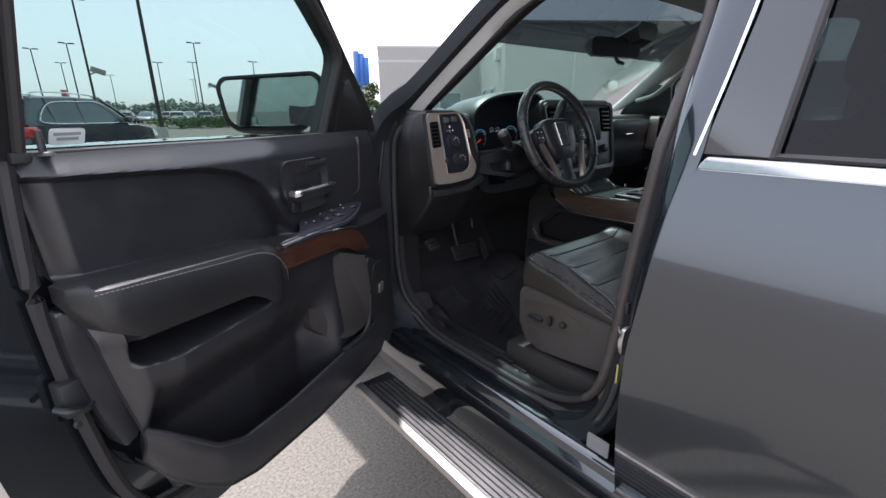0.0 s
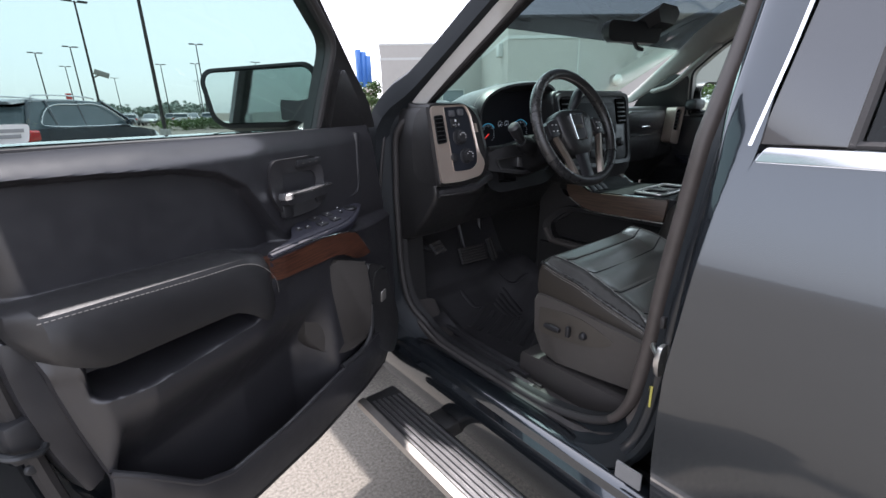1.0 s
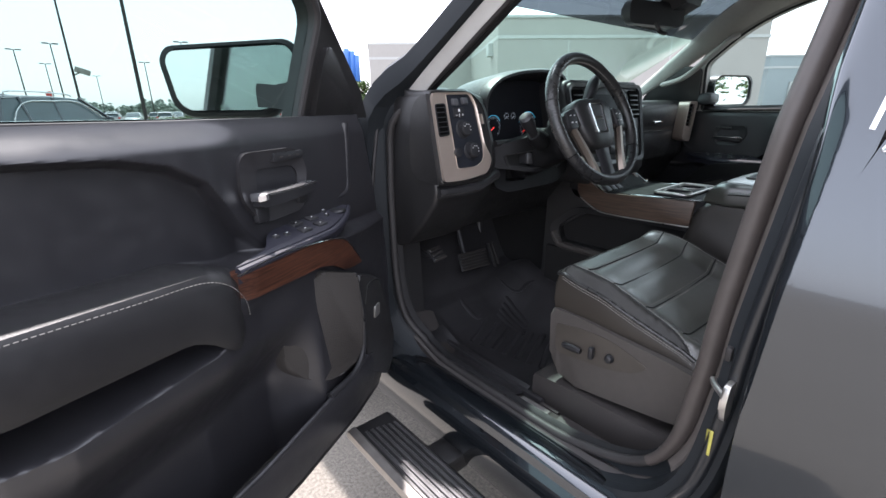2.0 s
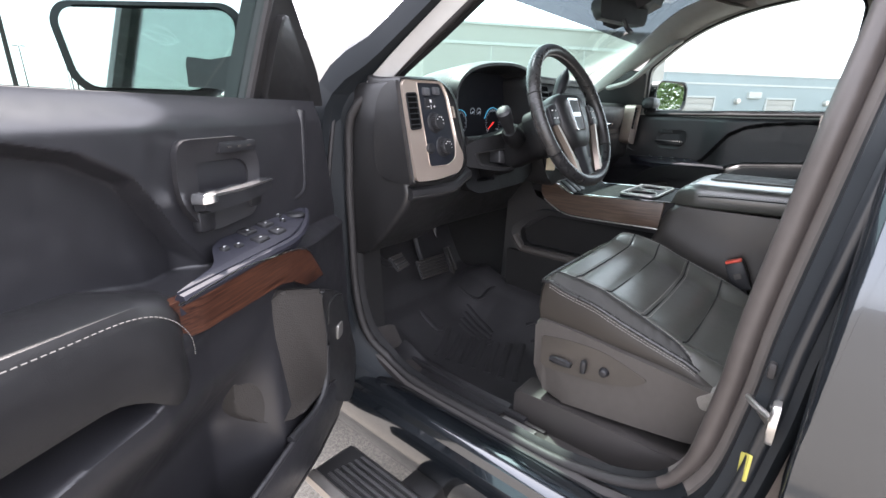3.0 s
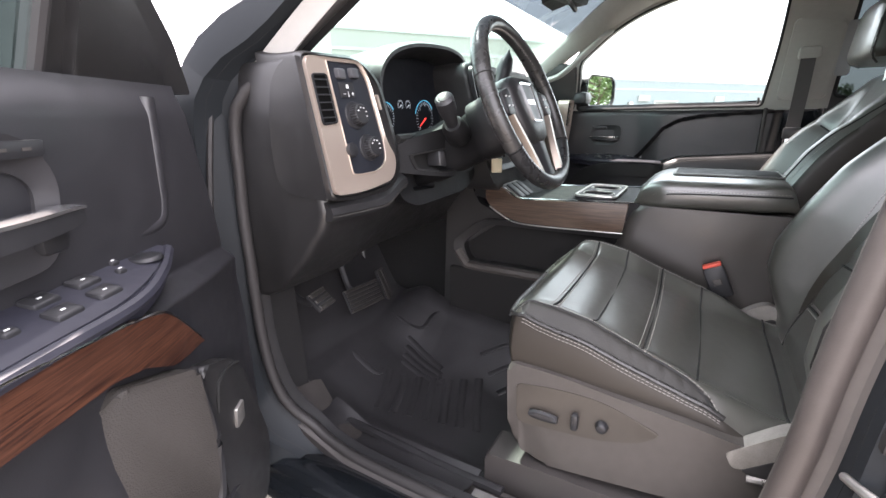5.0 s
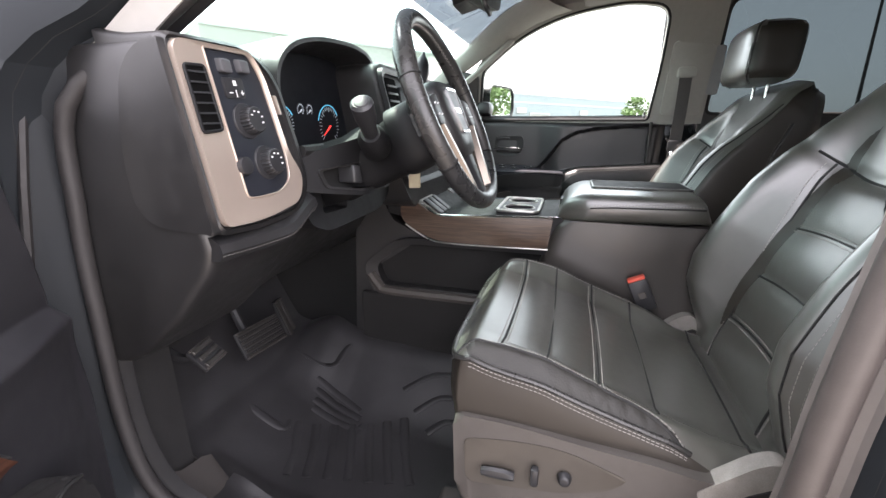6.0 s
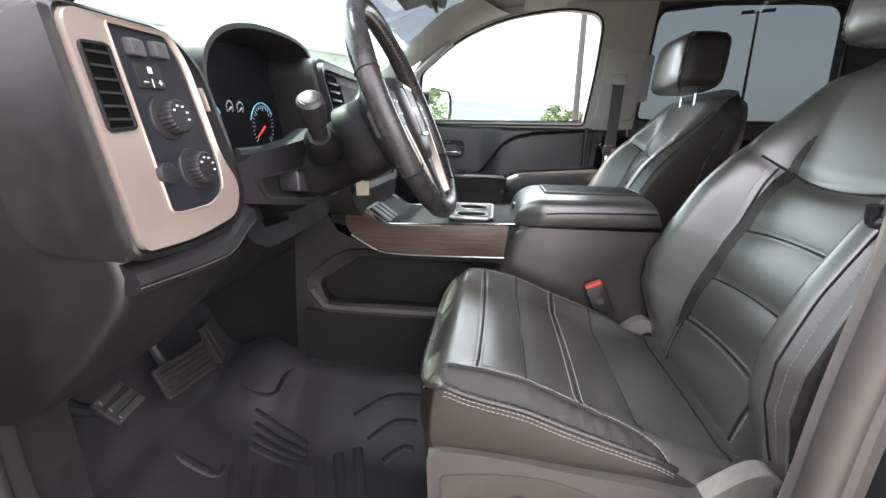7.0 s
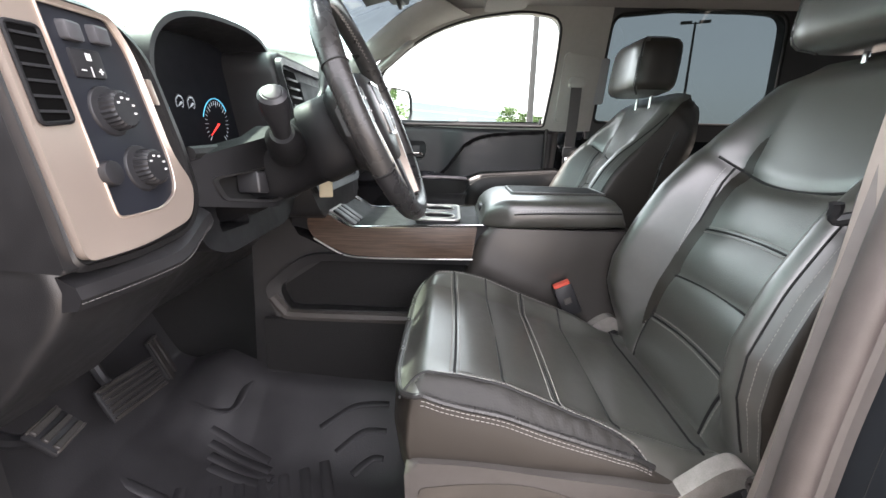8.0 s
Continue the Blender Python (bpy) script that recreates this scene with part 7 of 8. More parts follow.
# side frame of the open pocket
bm = nb()
FR_O = rpoly([(0.80, 0.965), (1.26, 0.965), (1.375, 0.87), (1.34, 0.772), (0.80, 0.772)], [0.01, 0.05, 0.03, 0.03, 0.01], 4)
FR_I = rpoly([(0.83, 0.945), (1.245, 0.945), (1.338, 0.868), (1.312, 0.808), (0.83, 0.808)], [0.01, 0.05, 0.03, 0.02, 0.01], 4)
for s in (-1, 1):
    b = nb()
    frame_prism(b, FR_O, FR_I, lambda a, bb, h: Vector((s * (0.150 + h), a, bb)), -0.02, 0.022, 0.008)
    part("pocket_rim", b, PLASTIC, console)
    b = nb()
    tube(b, spline([(s * 0.168, 1.352, 0.842), (s * 0.172, 1.322, 0.806), (s * 0.172, 1.295, 0.794), (s * 0.172, 1.1, 0.792), (s * 0.172, 0.83, 0.792)], 5), 0.015, 8)
    part("pocket_lip", b, GREY_PLASTIC, console)
    b = nb()
    box(b, s * 0.172 - 0.012, s * 0.172 + 0.012, 0.82, 1.38, 0.50, 0.785, 0.008)
    part("tunnel_side", b, CARPET, console)
    # wood strip with bright lines
    b = nb()
    W_O = [(0.815, 1.049), (1.150, 1.036), (1.185, 1.070), (1.242, 1.085), (1.250, 1.030), (1.222, 1.003), (1.15, 0.967), (1.08, 0.962), (0.825, 0.966)]
    prism(b, rpoly(W_O, [0.006, 0.03, 0.02, 0.01, 0.02, 0.03, 0.04, 0.04, 0.006], 4), lambda a, bb, h: Vector((s * (0.160 + h), a, bb)), -0.02, 0.016, 0.006)
    part("wood_strip", b, CONSOLE_WOOD, console, "grey-brown wood grain strip")
    b = nb()
    tube(b, spline([(s * 0.176, 0.823, 0.9635), (s * 0.177, 0.95, 0.961), (s * 0.177, 1.08, 0.9595), (s * 0.177, 1.148, 0.9645), (s * 0.177, 1.19, 0.983), (s * 0.176, 1.232, 1.008)], 6), 0.0022, 6)
    part("strip_line", b, STEEL, console)
# top surface
bm = nb()
prof_t = lambda y: lerp_at([(0.80, 1.050), (1.0, 1.042), (1.14, 1.037), (1.18, 1.064), (1.30, 1.09)], y)
sheet(bm, lambda u, v: (-0.166 + 0.332 * u, 0.79 + 0.50 * v, prof_t(0.79 + 0.50 * v)), 8, 20, (0, 0, -0.05))
part("console_top", bm, MATTE_COLUMN, console)
for s in (-1, 1):
    bm = nb()
    tube(bm, [(s * 0.163, y, prof_t(y) + 0.002) for y in np.linspace(0.80, 1.24, 24)], 0.0022, 6)
    part("top_edge", bm, CHROME, console)
# cup holders
bm = nb()
zc = prof_t(0.93)
holed(bm, rpoly([(-0.125, 0.858), (0.125, 0.858), (0.125, 0.978), (-0.125, 0.978)], 0.02, 4),
      [[(cx_ + 0.043 * math.cos(2 * math.pi * k / 24), 0.918 + 0.043 * math.sin(2 * math.pi * k / 24)) for k in range(24)] for cx_ in (-0.062, 0.062)],
      lambda a, b, h: Vector((a, b, zc + h)), 0.0, 0.010)
cup_plate = part("cup_holder", bm, PLASTIC_S, console, "bright rimmed twin cup holder")
bm = nb()
tube(bm, [Vector((p[0], p[1], zc + 0.010)) for p in rpoly([(-0.123, 0.860), (0.123, 0.860), (0.123, 0.976), (-0.123, 0.976)], 0.02, 4)], 0.0045, 8, closed=True)
for cx_ in (-0.062, 0.062):
    tube(bm, [Vector((cx_ + 0.044 * math.cos(2 * math.pi * k / 24), 0.918 + 0.044 * math.sin(2 * math.pi * k / 24), zc + 0.0105)) for k in range(24)], 0.003, 6, closed=True)
part("chrome_rim", bm, STEEL, cup_plate, "chrome cup holder rim")
bm = nb()
for cx_ in (-0.062, 0.062):
    rings = [[Vector((cx_ + r * math.cos(2 * math.pi * k / 24), 0.918 + r * math.sin(2 * math.pi * k / 24), zc + dz)) for k in range(24)] for r, dz in ((0.044, 0.007), (0.042, -0.01), (0.038, 0.0022), (0.002, 0.0021))]
    loft(bm, rings, caps=False)
part("cup_liner", bm, SEAM, console)
# switch bank before the stack
bm = nb()
mS = Matrix.Translation((-0.095, 1.163, 1.052)) @ Matrix.Rotation(radians(35), 4, "X")
box(bm, -0.065, 0.065, -0.045, 0.045, -0.03, 0.004, 0.008, 3, mS)
part("switch_bank", bm, STEP_ALU, console, "grey metal framed switch bank")
for i in range(3):
    bm = nb()
    box(bm, -0.055 + 0.038 * i, -0.022 + 0.038 * i, -0.034, 0.034, 0.002, 0.011, 0.004, 2, mS)
    part("rocker_switch", bm, PLASTIC_S, console)

# arm rest lid
bm = nb()
rings = []
for i in range(30):
    q = i / 29
    y = 0.806 - 0.366 * q
    e = math.sqrt(max(0.0, 1 - (1 - min(1, q / 0.22)) ** 2)) if q < 0.22 else (1.0 if q < 0.9 else math.sqrt(max(0.05, 1 - ((q - 0.9) / 0.1) ** 2)))
    top = 1.052 + 0.070 * e + 0.002 * q
    hw = 0.150 + 0.035 * min(1, q / 0.2) - 0.02 * max(0, (q - 0.85) / 0.15)
    bot = 1.036 + 0.012 * q
    ring = []
    for k in range(20):
        a = 2 * math.pi * k / 20
        c, s = math.cos(a), math.sin(a)
        ring.append(Vector((hw * math.copysign(abs(c) ** 0.35, c), y, (top + bot) / 2 + (top - bot) / 2 * math.copysign(abs(s) ** 0.45, s))))
    rings.append(ring)
loft(bm, rings)
lid = part("arm_rest_lid", bm, LEATHER, console, "padded leather arm rest lid with stitching", 60)
bm = nb()
prism(bm, rpoly([(-0.075, 0.47), (0.075, 0.47), (0.075, 0.715), (-0.075, 0.715)], 0.012, 4), lambda a, b, h: Vector((a + 0.01, b, 1.1252 + 0.002 * (0.815 - b) / 0.375 + h)), -0.006, 0.0008, 0.0003)
part("lid_tray", bm, MATTE_COLUMN, console, "dark recessed tray in the lid")
bm = nb()
tube(bm, [Vector((p[0] + 0.01, p[1], 1.1250)) for p in rpoly([(-0.078, 0.467), (0.078, 0.467), (0.078, 0.718), (-0.078, 0.718)], 0.012, 4)], 0.004, 6, closed=True)
part("tray_rim", bm, LEATHER, console)
bm = nb()
tube(bm, spline([(-0.150, 0.790, 1.052), (-0.178, 0.740, 1.080), (-0.189, 0.68, 1.089), (-0.190, 0.55, 1.093), (-0.185, 0.46, 1.094)], 8), 0.0022, 6)
part("seam", bm, SEAM, console)
bm = nb()
dashes(bm, spline([(-0.152, 0.794, 1.057), (-0.178, 0.743, 1.086), (-0.1885, 0.68, 1.095), (-0.1895, 0.55, 1.099), (-0.1845, 0.46, 1.100)], 8))
tagged(part("stitching", bm, THREAD, console), kind="stuff")
bm = nb()
box(bm, -0.03, 0.03, 0.785, 0.803, 1.062, 1.084, 0.005)
part("lid_latch", bm, PLASTIC_S, console)

# ---- pedals and floor liner ----
PEDAL_RUBBER = mat("worn_pedal_rubber", (0.036, 0.033, 0.031), 0.40, 0, 0.3, 90, bump=0.2, bscale=500)


def pedal(name, centre, w, h, tilt, arm_to, label, ribs, yaw=0):
    m = Matrix.Translation(centre) @ Matrix.Rotation(radians(yaw), 4, "Z") @ Matrix.Rotation(radians(tilt), 4, "X")
    b = nb()
    box(b, -w / 2, w / 2, -h / 2, h / 2, -0.010, 0.0, 0.004, 2, m)
    tube(b, spline([m @ Vector((0, 0, -0.008)), m @ Vector((0, 0.05, -0.06)), arm_to], 8), 0.011, 8)
    ped = part(name, b, PLASTIC_S, truck, label)
    for i in range(ribs):
        b = nb()
        if w > h:
            y = -h / 2 + h * (i + 0.5) / ribs
            box(b, -w / 2 + 0.006, w / 2 - 0.006, y - h * 0.3 / ribs, y + h * 0.3 / ribs, -0.002, 0.004, 0.0015, 1, m)
        else:
            x = -w / 2 + w * (i + 0.5) / ribs
            box(b, x - w * 0.3 / ribs, x + w * 0.3 / ribs, -h / 2 + 0.006, h / 2 - 0.006, -0.002, 0.004, 0.0015, 1, m)
        part("pedal_rib", b, PEDAL_RUBBER, ped)
    for s in (-1, 1):
        b = nb()
        box(b, -w / 2 + 0.002, w / 2 - 0.002, s * (h / 2 - 0.003) - 0.002, s * (h / 2 - 0.003) + 0.002, -0.001, 0.0025, 0.001, 1, m)
        part("pedal_edge", b, GREY_PLASTIC, ped)
    return ped


pedal("brake_pedal", (-0.440, 1.552, 0.730), 0.150, 0.075, 62, Vector((-0.42, 1.72, 0.98)), "black ribbed brake pedal", 6, -6)
pedal("accelerator_pedal", (-0.245, 1.618, 0.688), 0.050, 0.130, 68, Vector((-0.24, 1.73, 0.95)), "black accelerator pedal with a grey edge", 2, 10)
pedal("parking_brake_pedal", (-0.736, 1.436, 0.852), 0.070, 0.052, 45, Vector((-0.78, 1.62, 0.98)), "black parking brake pedal", 3, 12)


def liner_z(x, y):
    """Height of the liner: it climbs to the tunnel and up the toe board."""
    run = lerp_at([(0.9, 0.0), (1.06, 0.0), (1.36, 0.020), (1.42, 0.038), (1.50, 0.078), (1.58, 0.124), (1.63, 0.180), (1.70, 0.310), (1.76, 0.430)], y)
    return 0.478 + 0.135 * sstep(-0.42, -0.16, x) * sstep(1.66, 1.46, y) + run


def liner(u, v):
    """The dished rubber liner: raised sides, toe slope and a sunken middle."""
    x = -0.775 + 0.615 * u
    y = 0.93 + 0.80 * v
    z = liner_z(x, y) + 0.055 * max(sstep(0.10, 0.02, u), sstep(0.04, 0.0, v) * 0.4)
    inn = sstep(0.14, 0.18, u) * sstep(0.92, 0.86, u) * sstep(0.05, 0.09, v) * sstep(0.76, 0.72, v)
    z -= 0.005 * inn
    z += 0.0012 * math.sin(x * 31 + 2.0 * math.sin(y * 17)) * math.sin(y * 26)
    return (x, y, z)


bm = nb()
sheet(bm, liner, 110, 120, (0, 0, -0.012))
floor_liner = tagged(part("floor_liner", bm, MAT_RUBBER), "black moulded rubber floor liner, dusty and scuffed", "floor mat")
# flap of the liner over the sill
bm = nb()
sheet(bm, lambda u, v: (-0.853 + 0.110 * u, 1.000 + 0.42 * v - 0.012 * u, lerp_at([(0, 0.5545), (0.15, 0.552), (0.3, 0.540), (0.55, 0.532), (0.8, 0.530), (1, 0.536)], u) + 0.045 * sstep(0.72, 1.0, v)), 10, 16, (0, 0, -0.005))
part("sill_flap", bm, MAT_RUBBER, floor_liner, "rubber flap lying over the sill")
# raised scuffed ribs of the liner: two fans of bars and a stepped crest
RIBS = [[(-0.640 + 0.012 * i, 1.365 - 0.047 * i), (-0.56 + 0.012 * i, 1.393 - 0.045 * i), (-0.486 + 0.020 * i, 1.430 - 0.043 * i)] for i in range(7)]
RIBS += [[(-0.340 - 0.026 * i, 1.456 - 0.010 * i), (-0.352 - 0.026 * i, 1.38 - 0.012 * i), (-0.376 - 0.022 * i, 1.300 - 0.010 * i)] for i in range(4)]
RIBS += [[(-0.296, 1.55), (-0.298, 1.435), (-0.240, 1.410), (-0.180, 1.380), (-0.176, 1.25)], [(-0.531, 1.555), (-0.530, 1.452), (-0.497, 1.447)]]
RIBS += [[(-0.30 - 0.045 * i, 1.20 - 0.05 * i), (-0.25 - 0.05 * i, 1.12 - 0.03 * i), (-0.24 - 0.055 * i, 1.03)] for i in range(3)]
for line in RIBS:
    bm = nb()
    tube(bm, spline([(x, y, liner_z(x, y) - 0.0055) for x, y in line], 5), 0.0125, 10, flat=0.32)
    part("tread_rib", bm, MAT_RUBBER, floor_liner)

# ---- running gear that carries the cab ----
def wheel_at(x, y):
    b = nb()
    prof = [(0.24, -0.10), (0.36, -0.12), (0.395, -0.10), (0.40, 0.0), (0.395, 0.10), (0.36, 0.12), (0.24, 0.10)]
    rings = [[Vector((x + w, y + r * math.cos(a), 0.40 + r * math.sin(a))) for r, w in prof] for a in [2 * math.pi * k / 32 for k in range(33)]]
    loft(b, rings, caps=False)
    ty = part("tyre", b, TYRE, truck)
    b = nb()
    disc(b, (x - 0.09, y, 0.40), (1, 0, 0), 0.25, 0.25, 0.18, 24, 0.02)
    part("rim", b, STEEL, ty)


for wx in (-0.86, 0.86):
    for wy in (2.35, -1.45):
        wheel_at(wx, wy)
bm = nb()
for x in (-0.45, 0.45):
    box(bm, x - 0.05, x + 0.05, -2.0, 2.8, 0.36, 0.46, 0.01)
for y in (2.35, -1.45, 0.4):
    box(bm, -0.78, 0.78, y - 0.05, y + 0.05, 0.36, 0.44, 0.01)
part("chassis_frame", bm, PLASTIC, truck)
bm = nb()
loft(bm, [[Vector((x, y, z)) for x, z in ((-0.93, 0.62), (-0.96, 0.9), (-0.92, 1.10 + t), (-0.6, 1.17 + t), (0.6, 1.17 + t), (0.92, 1.10 + t), (0.96, 0.9), (0.93, 0.62))] for y, t in ((1.80, 0.04), (2.3, 0.03), (2.8, 0.0), (2.95, -0.12))])
part("hood", bm, PAINT, truck)

# ---- the lot ----
EYE0 = Vector((-1.83, 0.01, 0))


def far(az, d, z=0.0):
    """A place by bearing from straight ahead, degrees to the right, and distance."""
    a = radians(az)
    return EYE0 + Vector((d * math.sin(a), d * math.cos(a), z))


def lamp_post(h=10.6, heads=2, arm=0.55):
    top = tagged(new("street_lamp"), "tall dark lot lamp on a slim post", "street lamp", "lot lamps")
    b = nb()
    tube(b, [(0, 0, 0.5), (0, 0, h * 0.5), (0, 0, h)], [0.105, 0.09, 0.07], 10)
    part("post", b, POST, top)
    b = nb()
    disc(b, (0, 0, 0), (0, 0, 1), 0.30, 0.28, 0.55, 16, 0.03)
    part("footing", b, mat("concrete_footing", (0.4, 0.39, 0.37), 0.9, 0, 0.15, 8), top)
    for k in range(heads):
        s = 1 if k == 0 else -1
        b = nb()
        tube(b, [(0, 0, h - 0.08), (s * arm, 0, h - 0.03)], 0.035, 8)
        box(b, s * arm - 0.34, s * arm + 0.34, -0.20, 0.20, h - 0.07, h + 0.07, 0.03)
        part("lamp_head", b, POST, top)
    return top


first = lamp_post()
first.matrix_basis = Matrix.Translation(far(7.5, 31)) @ Matrix.Rotation(0.3, 4, "Z")
for az, d, rz in ((2.35, 52, 0.25), (1.15, 85, 0.3), (0.4, 118, 0.2), (11.8, 76, -0.2), (17.4, 100, 0.2), (8.2, 108, 0.1), (11.4, 105, 0.0), (4.0, 150, 0.1), (11.2, 160, 0.2), (-1.5, 95, 0.3)):
    copy_thing(first, Matrix.Translation(far(az, d)) @ Matrix.Rotation(rz, 4, "Z"))
copy_thing(first, Matrix.Translation(Vector((-1.27, 0.88, 0)) + Vector((14.2 * math.sin(radians(99.3)), 14.2 * math.cos(radians(99.3)), 0))))
low_lamp = lamp_post(8.9)
low_lamp.matrix_basis = Matrix.Translation((31.1, -14.9, 0)) @ Matrix.Rotation(1.2, 4, "Z")
for az, d, z in ((3.1, 52, 4.9), (13.0, 76, 5.0)):
    p = far(az, d, z)
    b = nb()
    box(b, -0.55, 0.55, -0.25, 0.25, -0.22, 0.22, 0.04, 2, Matrix.Translation(p) @ Matrix.Rotation(0.35, 4, "Y"))
    tube(b, [p, far(az - 0.75 * 52 / d, d, z - 0.35)], 0.06, 8)
    tagged(part("flood_light", b, mat("pale_flood_housing", (0.3, 0.3, 0.27), 0.5)), "pale flood light fixed to a lamp post", "flood light", "flood lights")
p = far(0.1, 100, 0)
b = nb()
box(b, -0.4, 0.4, -0.08, 0.08, 3.6, 5.0, 0.03, 2, Matrix.Translation(p))
sg = tagged(new("lot_sign"), "small red and white sign on a pole", "sign")
part("sign_panel", b, mat("red_sign_panel", (0.55, 0.06, 0.05), 0.5), sg)
b = nb()
tube(b, [p, p + Vector((0, 0, 3.5))], 0.08, 8)
part("sign_pole", b, POST, sg)


def car(name, paint, label, group="", suv=True, L=4.75):
    """A parked car: body, glass, wheels, lights. Nose towards +x."""
    top = tagged(new(name), label, "car", group)
    H = 1.66 if suv else 1.46
    belt = 1.05 if suv else 0.95
    b = nb()
    st_ = [(-0.50, 0.80, 0.50, belt - 0.12), (-0.485, 0.88, 0.36, belt - 0.02), (-0.40, 0.92, 0.30, belt + 0.02), (-0.2, 0.93, 0.27, belt), (0.1, 0.93, 0.27, belt - 0.03), (0.26, 0.92, 0.27, belt - 0.07), (0.40, 0.89, 0.30, belt - 0.17), (0.475, 0.80, 0.34, belt - 0.28), (0.50, 0.65, 0.45, belt - 0.38)]
    rings = []
    for fx, w, z0, z1 in st_:
        rings.append([Vector((fx * L, y, z)) for y, z in ((-w * 0.9, z0), (-w, z0 + 0.10), (-w, (z0 + z1) / 2 + 0.05), (-w * 0.95, z1 - 0.02), (-w * 0.7, z1 + 0.02), (w * 0.7, z1 + 0.02), (w * 0.95, z1 - 0.02), (w, (z0 + z1) / 2 + 0.05), (w, z0 + 0.10), (w * 0.9, z0))])
    loft(b, rings)
    body = part("body", b, paint, top)
    b = nb()
    gl = [(-0.475, 0.74, belt, 0.0), (-0.43, 0.76, belt, 0.75), (-0.36, 0.78, belt, 0.97), (-0.15, 0.80, belt, 1.0), (0.03, 0.79, belt, 0.96), (0.12, 0.77, belt, 0.72), (0.25, 0.74, belt - 0.03, 0.0)]
    rings = []
    for fx, w, z0, k in gl:
        zt = z0 + (H - 0.05 - z0) * k + 0.005
        wt_ = w - 0.14 * k
        rings.append([Vector((fx * L, y, z)) for y, z in ((-w, z0 - 0.02), (-wt_, zt), (wt_, zt), (w, z0 - 0.02))])
    loft(b, rings)
    part("windows", b, SHADE_GLASS, body, "dark car glass")
    b = nb()
    rings = [[Vector((fx * L, y, z)) for y, z in ((-w, zz - 0.04), (-w * 0.9, zz + 0.01), (0, zz + 0.03), (w * 0.9, zz + 0.01), (w, zz - 0.04), (0, zz - 0.03))] for fx, w, zz in ((-0.47, 0.62, H - 0.10), (-0.38, 0.66, H - 0.045), (-0.15, 0.67, H - 0.03), (0.02, 0.66, H - 0.06), (0.05, 0.63, H - 0.09))]
    loft(b, rings)
    part("roof", b, paint, body)
    for s in (-1, 1):
        b = nb()
        for x0, x1 in ((0.26, 0.05), (-0.13, -0.125), (-0.30, -0.31), (-0.46, -0.40)):
            tube(b, [(x0 * L, s * 0.765, belt), (x1 * L, s * 0.655, H - 0.06)], 0.035, 6)
        part("window_pillar", b, paint, body)
        if suv:
            b = nb()
            tube(b, spline([(-0.36 * L, s * 0.60, H - 0.02), (-0.34 * L, s * 0.60, H + 0.045), (-0.15 * L, s * 0.60, H + 0.055), (0.0, s * 0.60, H + 0.02), (0.015 * L, s * 0.60, H - 0.03)], 6), 0.018, 6)
            part("roof_rail", b, CHROME, body)
            b = nb()
            tube(b, spline([(0.20 * L, s * 0.80, belt + 0.0), (0.03 * L, s * 0.72, H - 0.16), (-0.15 * L, s * 0.715, H - 0.13), (-0.30 * L, s * 0.72, H - 0.17), (-0.375 * L, s * 0.76, belt + 0.18), (-0.36 * L, s * 0.80, belt + 0.04), (-0.1 * L, s * 0.815, belt + 0.0), (0.20 * L, s * 0.80, belt - 0.01)], 6), 0.013, 6)
            part("window_trim", b, CHROME, body)
        b = nb()
        box(b, -0.505 * L, -0.44 * L, s * 0.80 - 0.12, s * 0.80 + 0.10, belt - 0.24, belt - 0.02, 0.05, 3)
        part("tail_light", b, TAIL_RED, body, "red tail light")
        b = nb()
        box(b, 0.17 * L, 0.20 * L, s * 0.92 - 0.03, s * 0.92 + 0.13, belt + 0.0, belt + 0.13, 0.03, 2)
        part("wing_mirror", b, paint, body)
        b = nb()
        box(b, 0.43 * L, 0.485 * L, s * 0.62 - 0.12, s * 0.62 + 0.14, belt - 0.36, belt - 0.26, 0.03, 2)
        part("headlight", b, LABEL, body)
        for fx in (-0.30, 0.29):
            b = nb()
            disc(b, (fx * L, s * 0.75, 0.34), (0, s, 0), 0.34, 0.33, 0.20, 28, 0.03)
            ty = part("tyre", b, TYRE, body)
            b = nb()
            disc(b, (fx * L, s * 0.945, 0.34), (0, s, 0), 0.22, 0.20, 0.02, 20, 0.01)
            part("rim", b, GREY_PLASTIC, body)
    return top


suv = car("parked_suv", SUV_PAINT, "dark slate crossover parked in the lot")
suv.matrix_basis = Matrix.Translation((-1.85, 15.6, 0)) @ Matrix.Rotation(radians(54), 4, "Z") @ Matrix.Scale(1.08, 4)
white_car = car("parked_car", WHITE_PAINT, "white car parked in a distant row", "far row of cars", False, 4.5)
white_car.matrix_basis = Matrix.Translation(far(9.3, 66)) @ Matrix.Rotation(radians(75), 4, "Z")
grey_car = car("parked_car", SILVER_PAINT, "silver car parked in a distant row", "far row of cars", False, 4.5)
grey_car.matrix_basis = Matrix.Translation(far(11.9, 66)) @ Matrix.Rotation(radians(75), 4, "Z")
dark_suv = car("parked_car", SUV_PAINT, "dark car parked in a distant row", "far row of cars", True, 4.6)
dark_suv.matrix_basis = Matrix.Translation(far(14.4, 66)) @ Matrix.Rotation(radians(75), 4, "Z")
rnd = random.Random(4)
for i in range(30):
    src = rnd.choice((white_car, white_car, grey_car, dark_suv))
    row = i // 15
    copy_thing(src, Matrix.Translation(far(-3 + 1.9 * (i % 15) + rnd.uniform(-0.2, 0.2), 72 + 16 * row)) @ Matrix.Rotation(radians(75 + 180 * (i % 2) + rnd.uniform(-3, 3)), 4, "Z"))
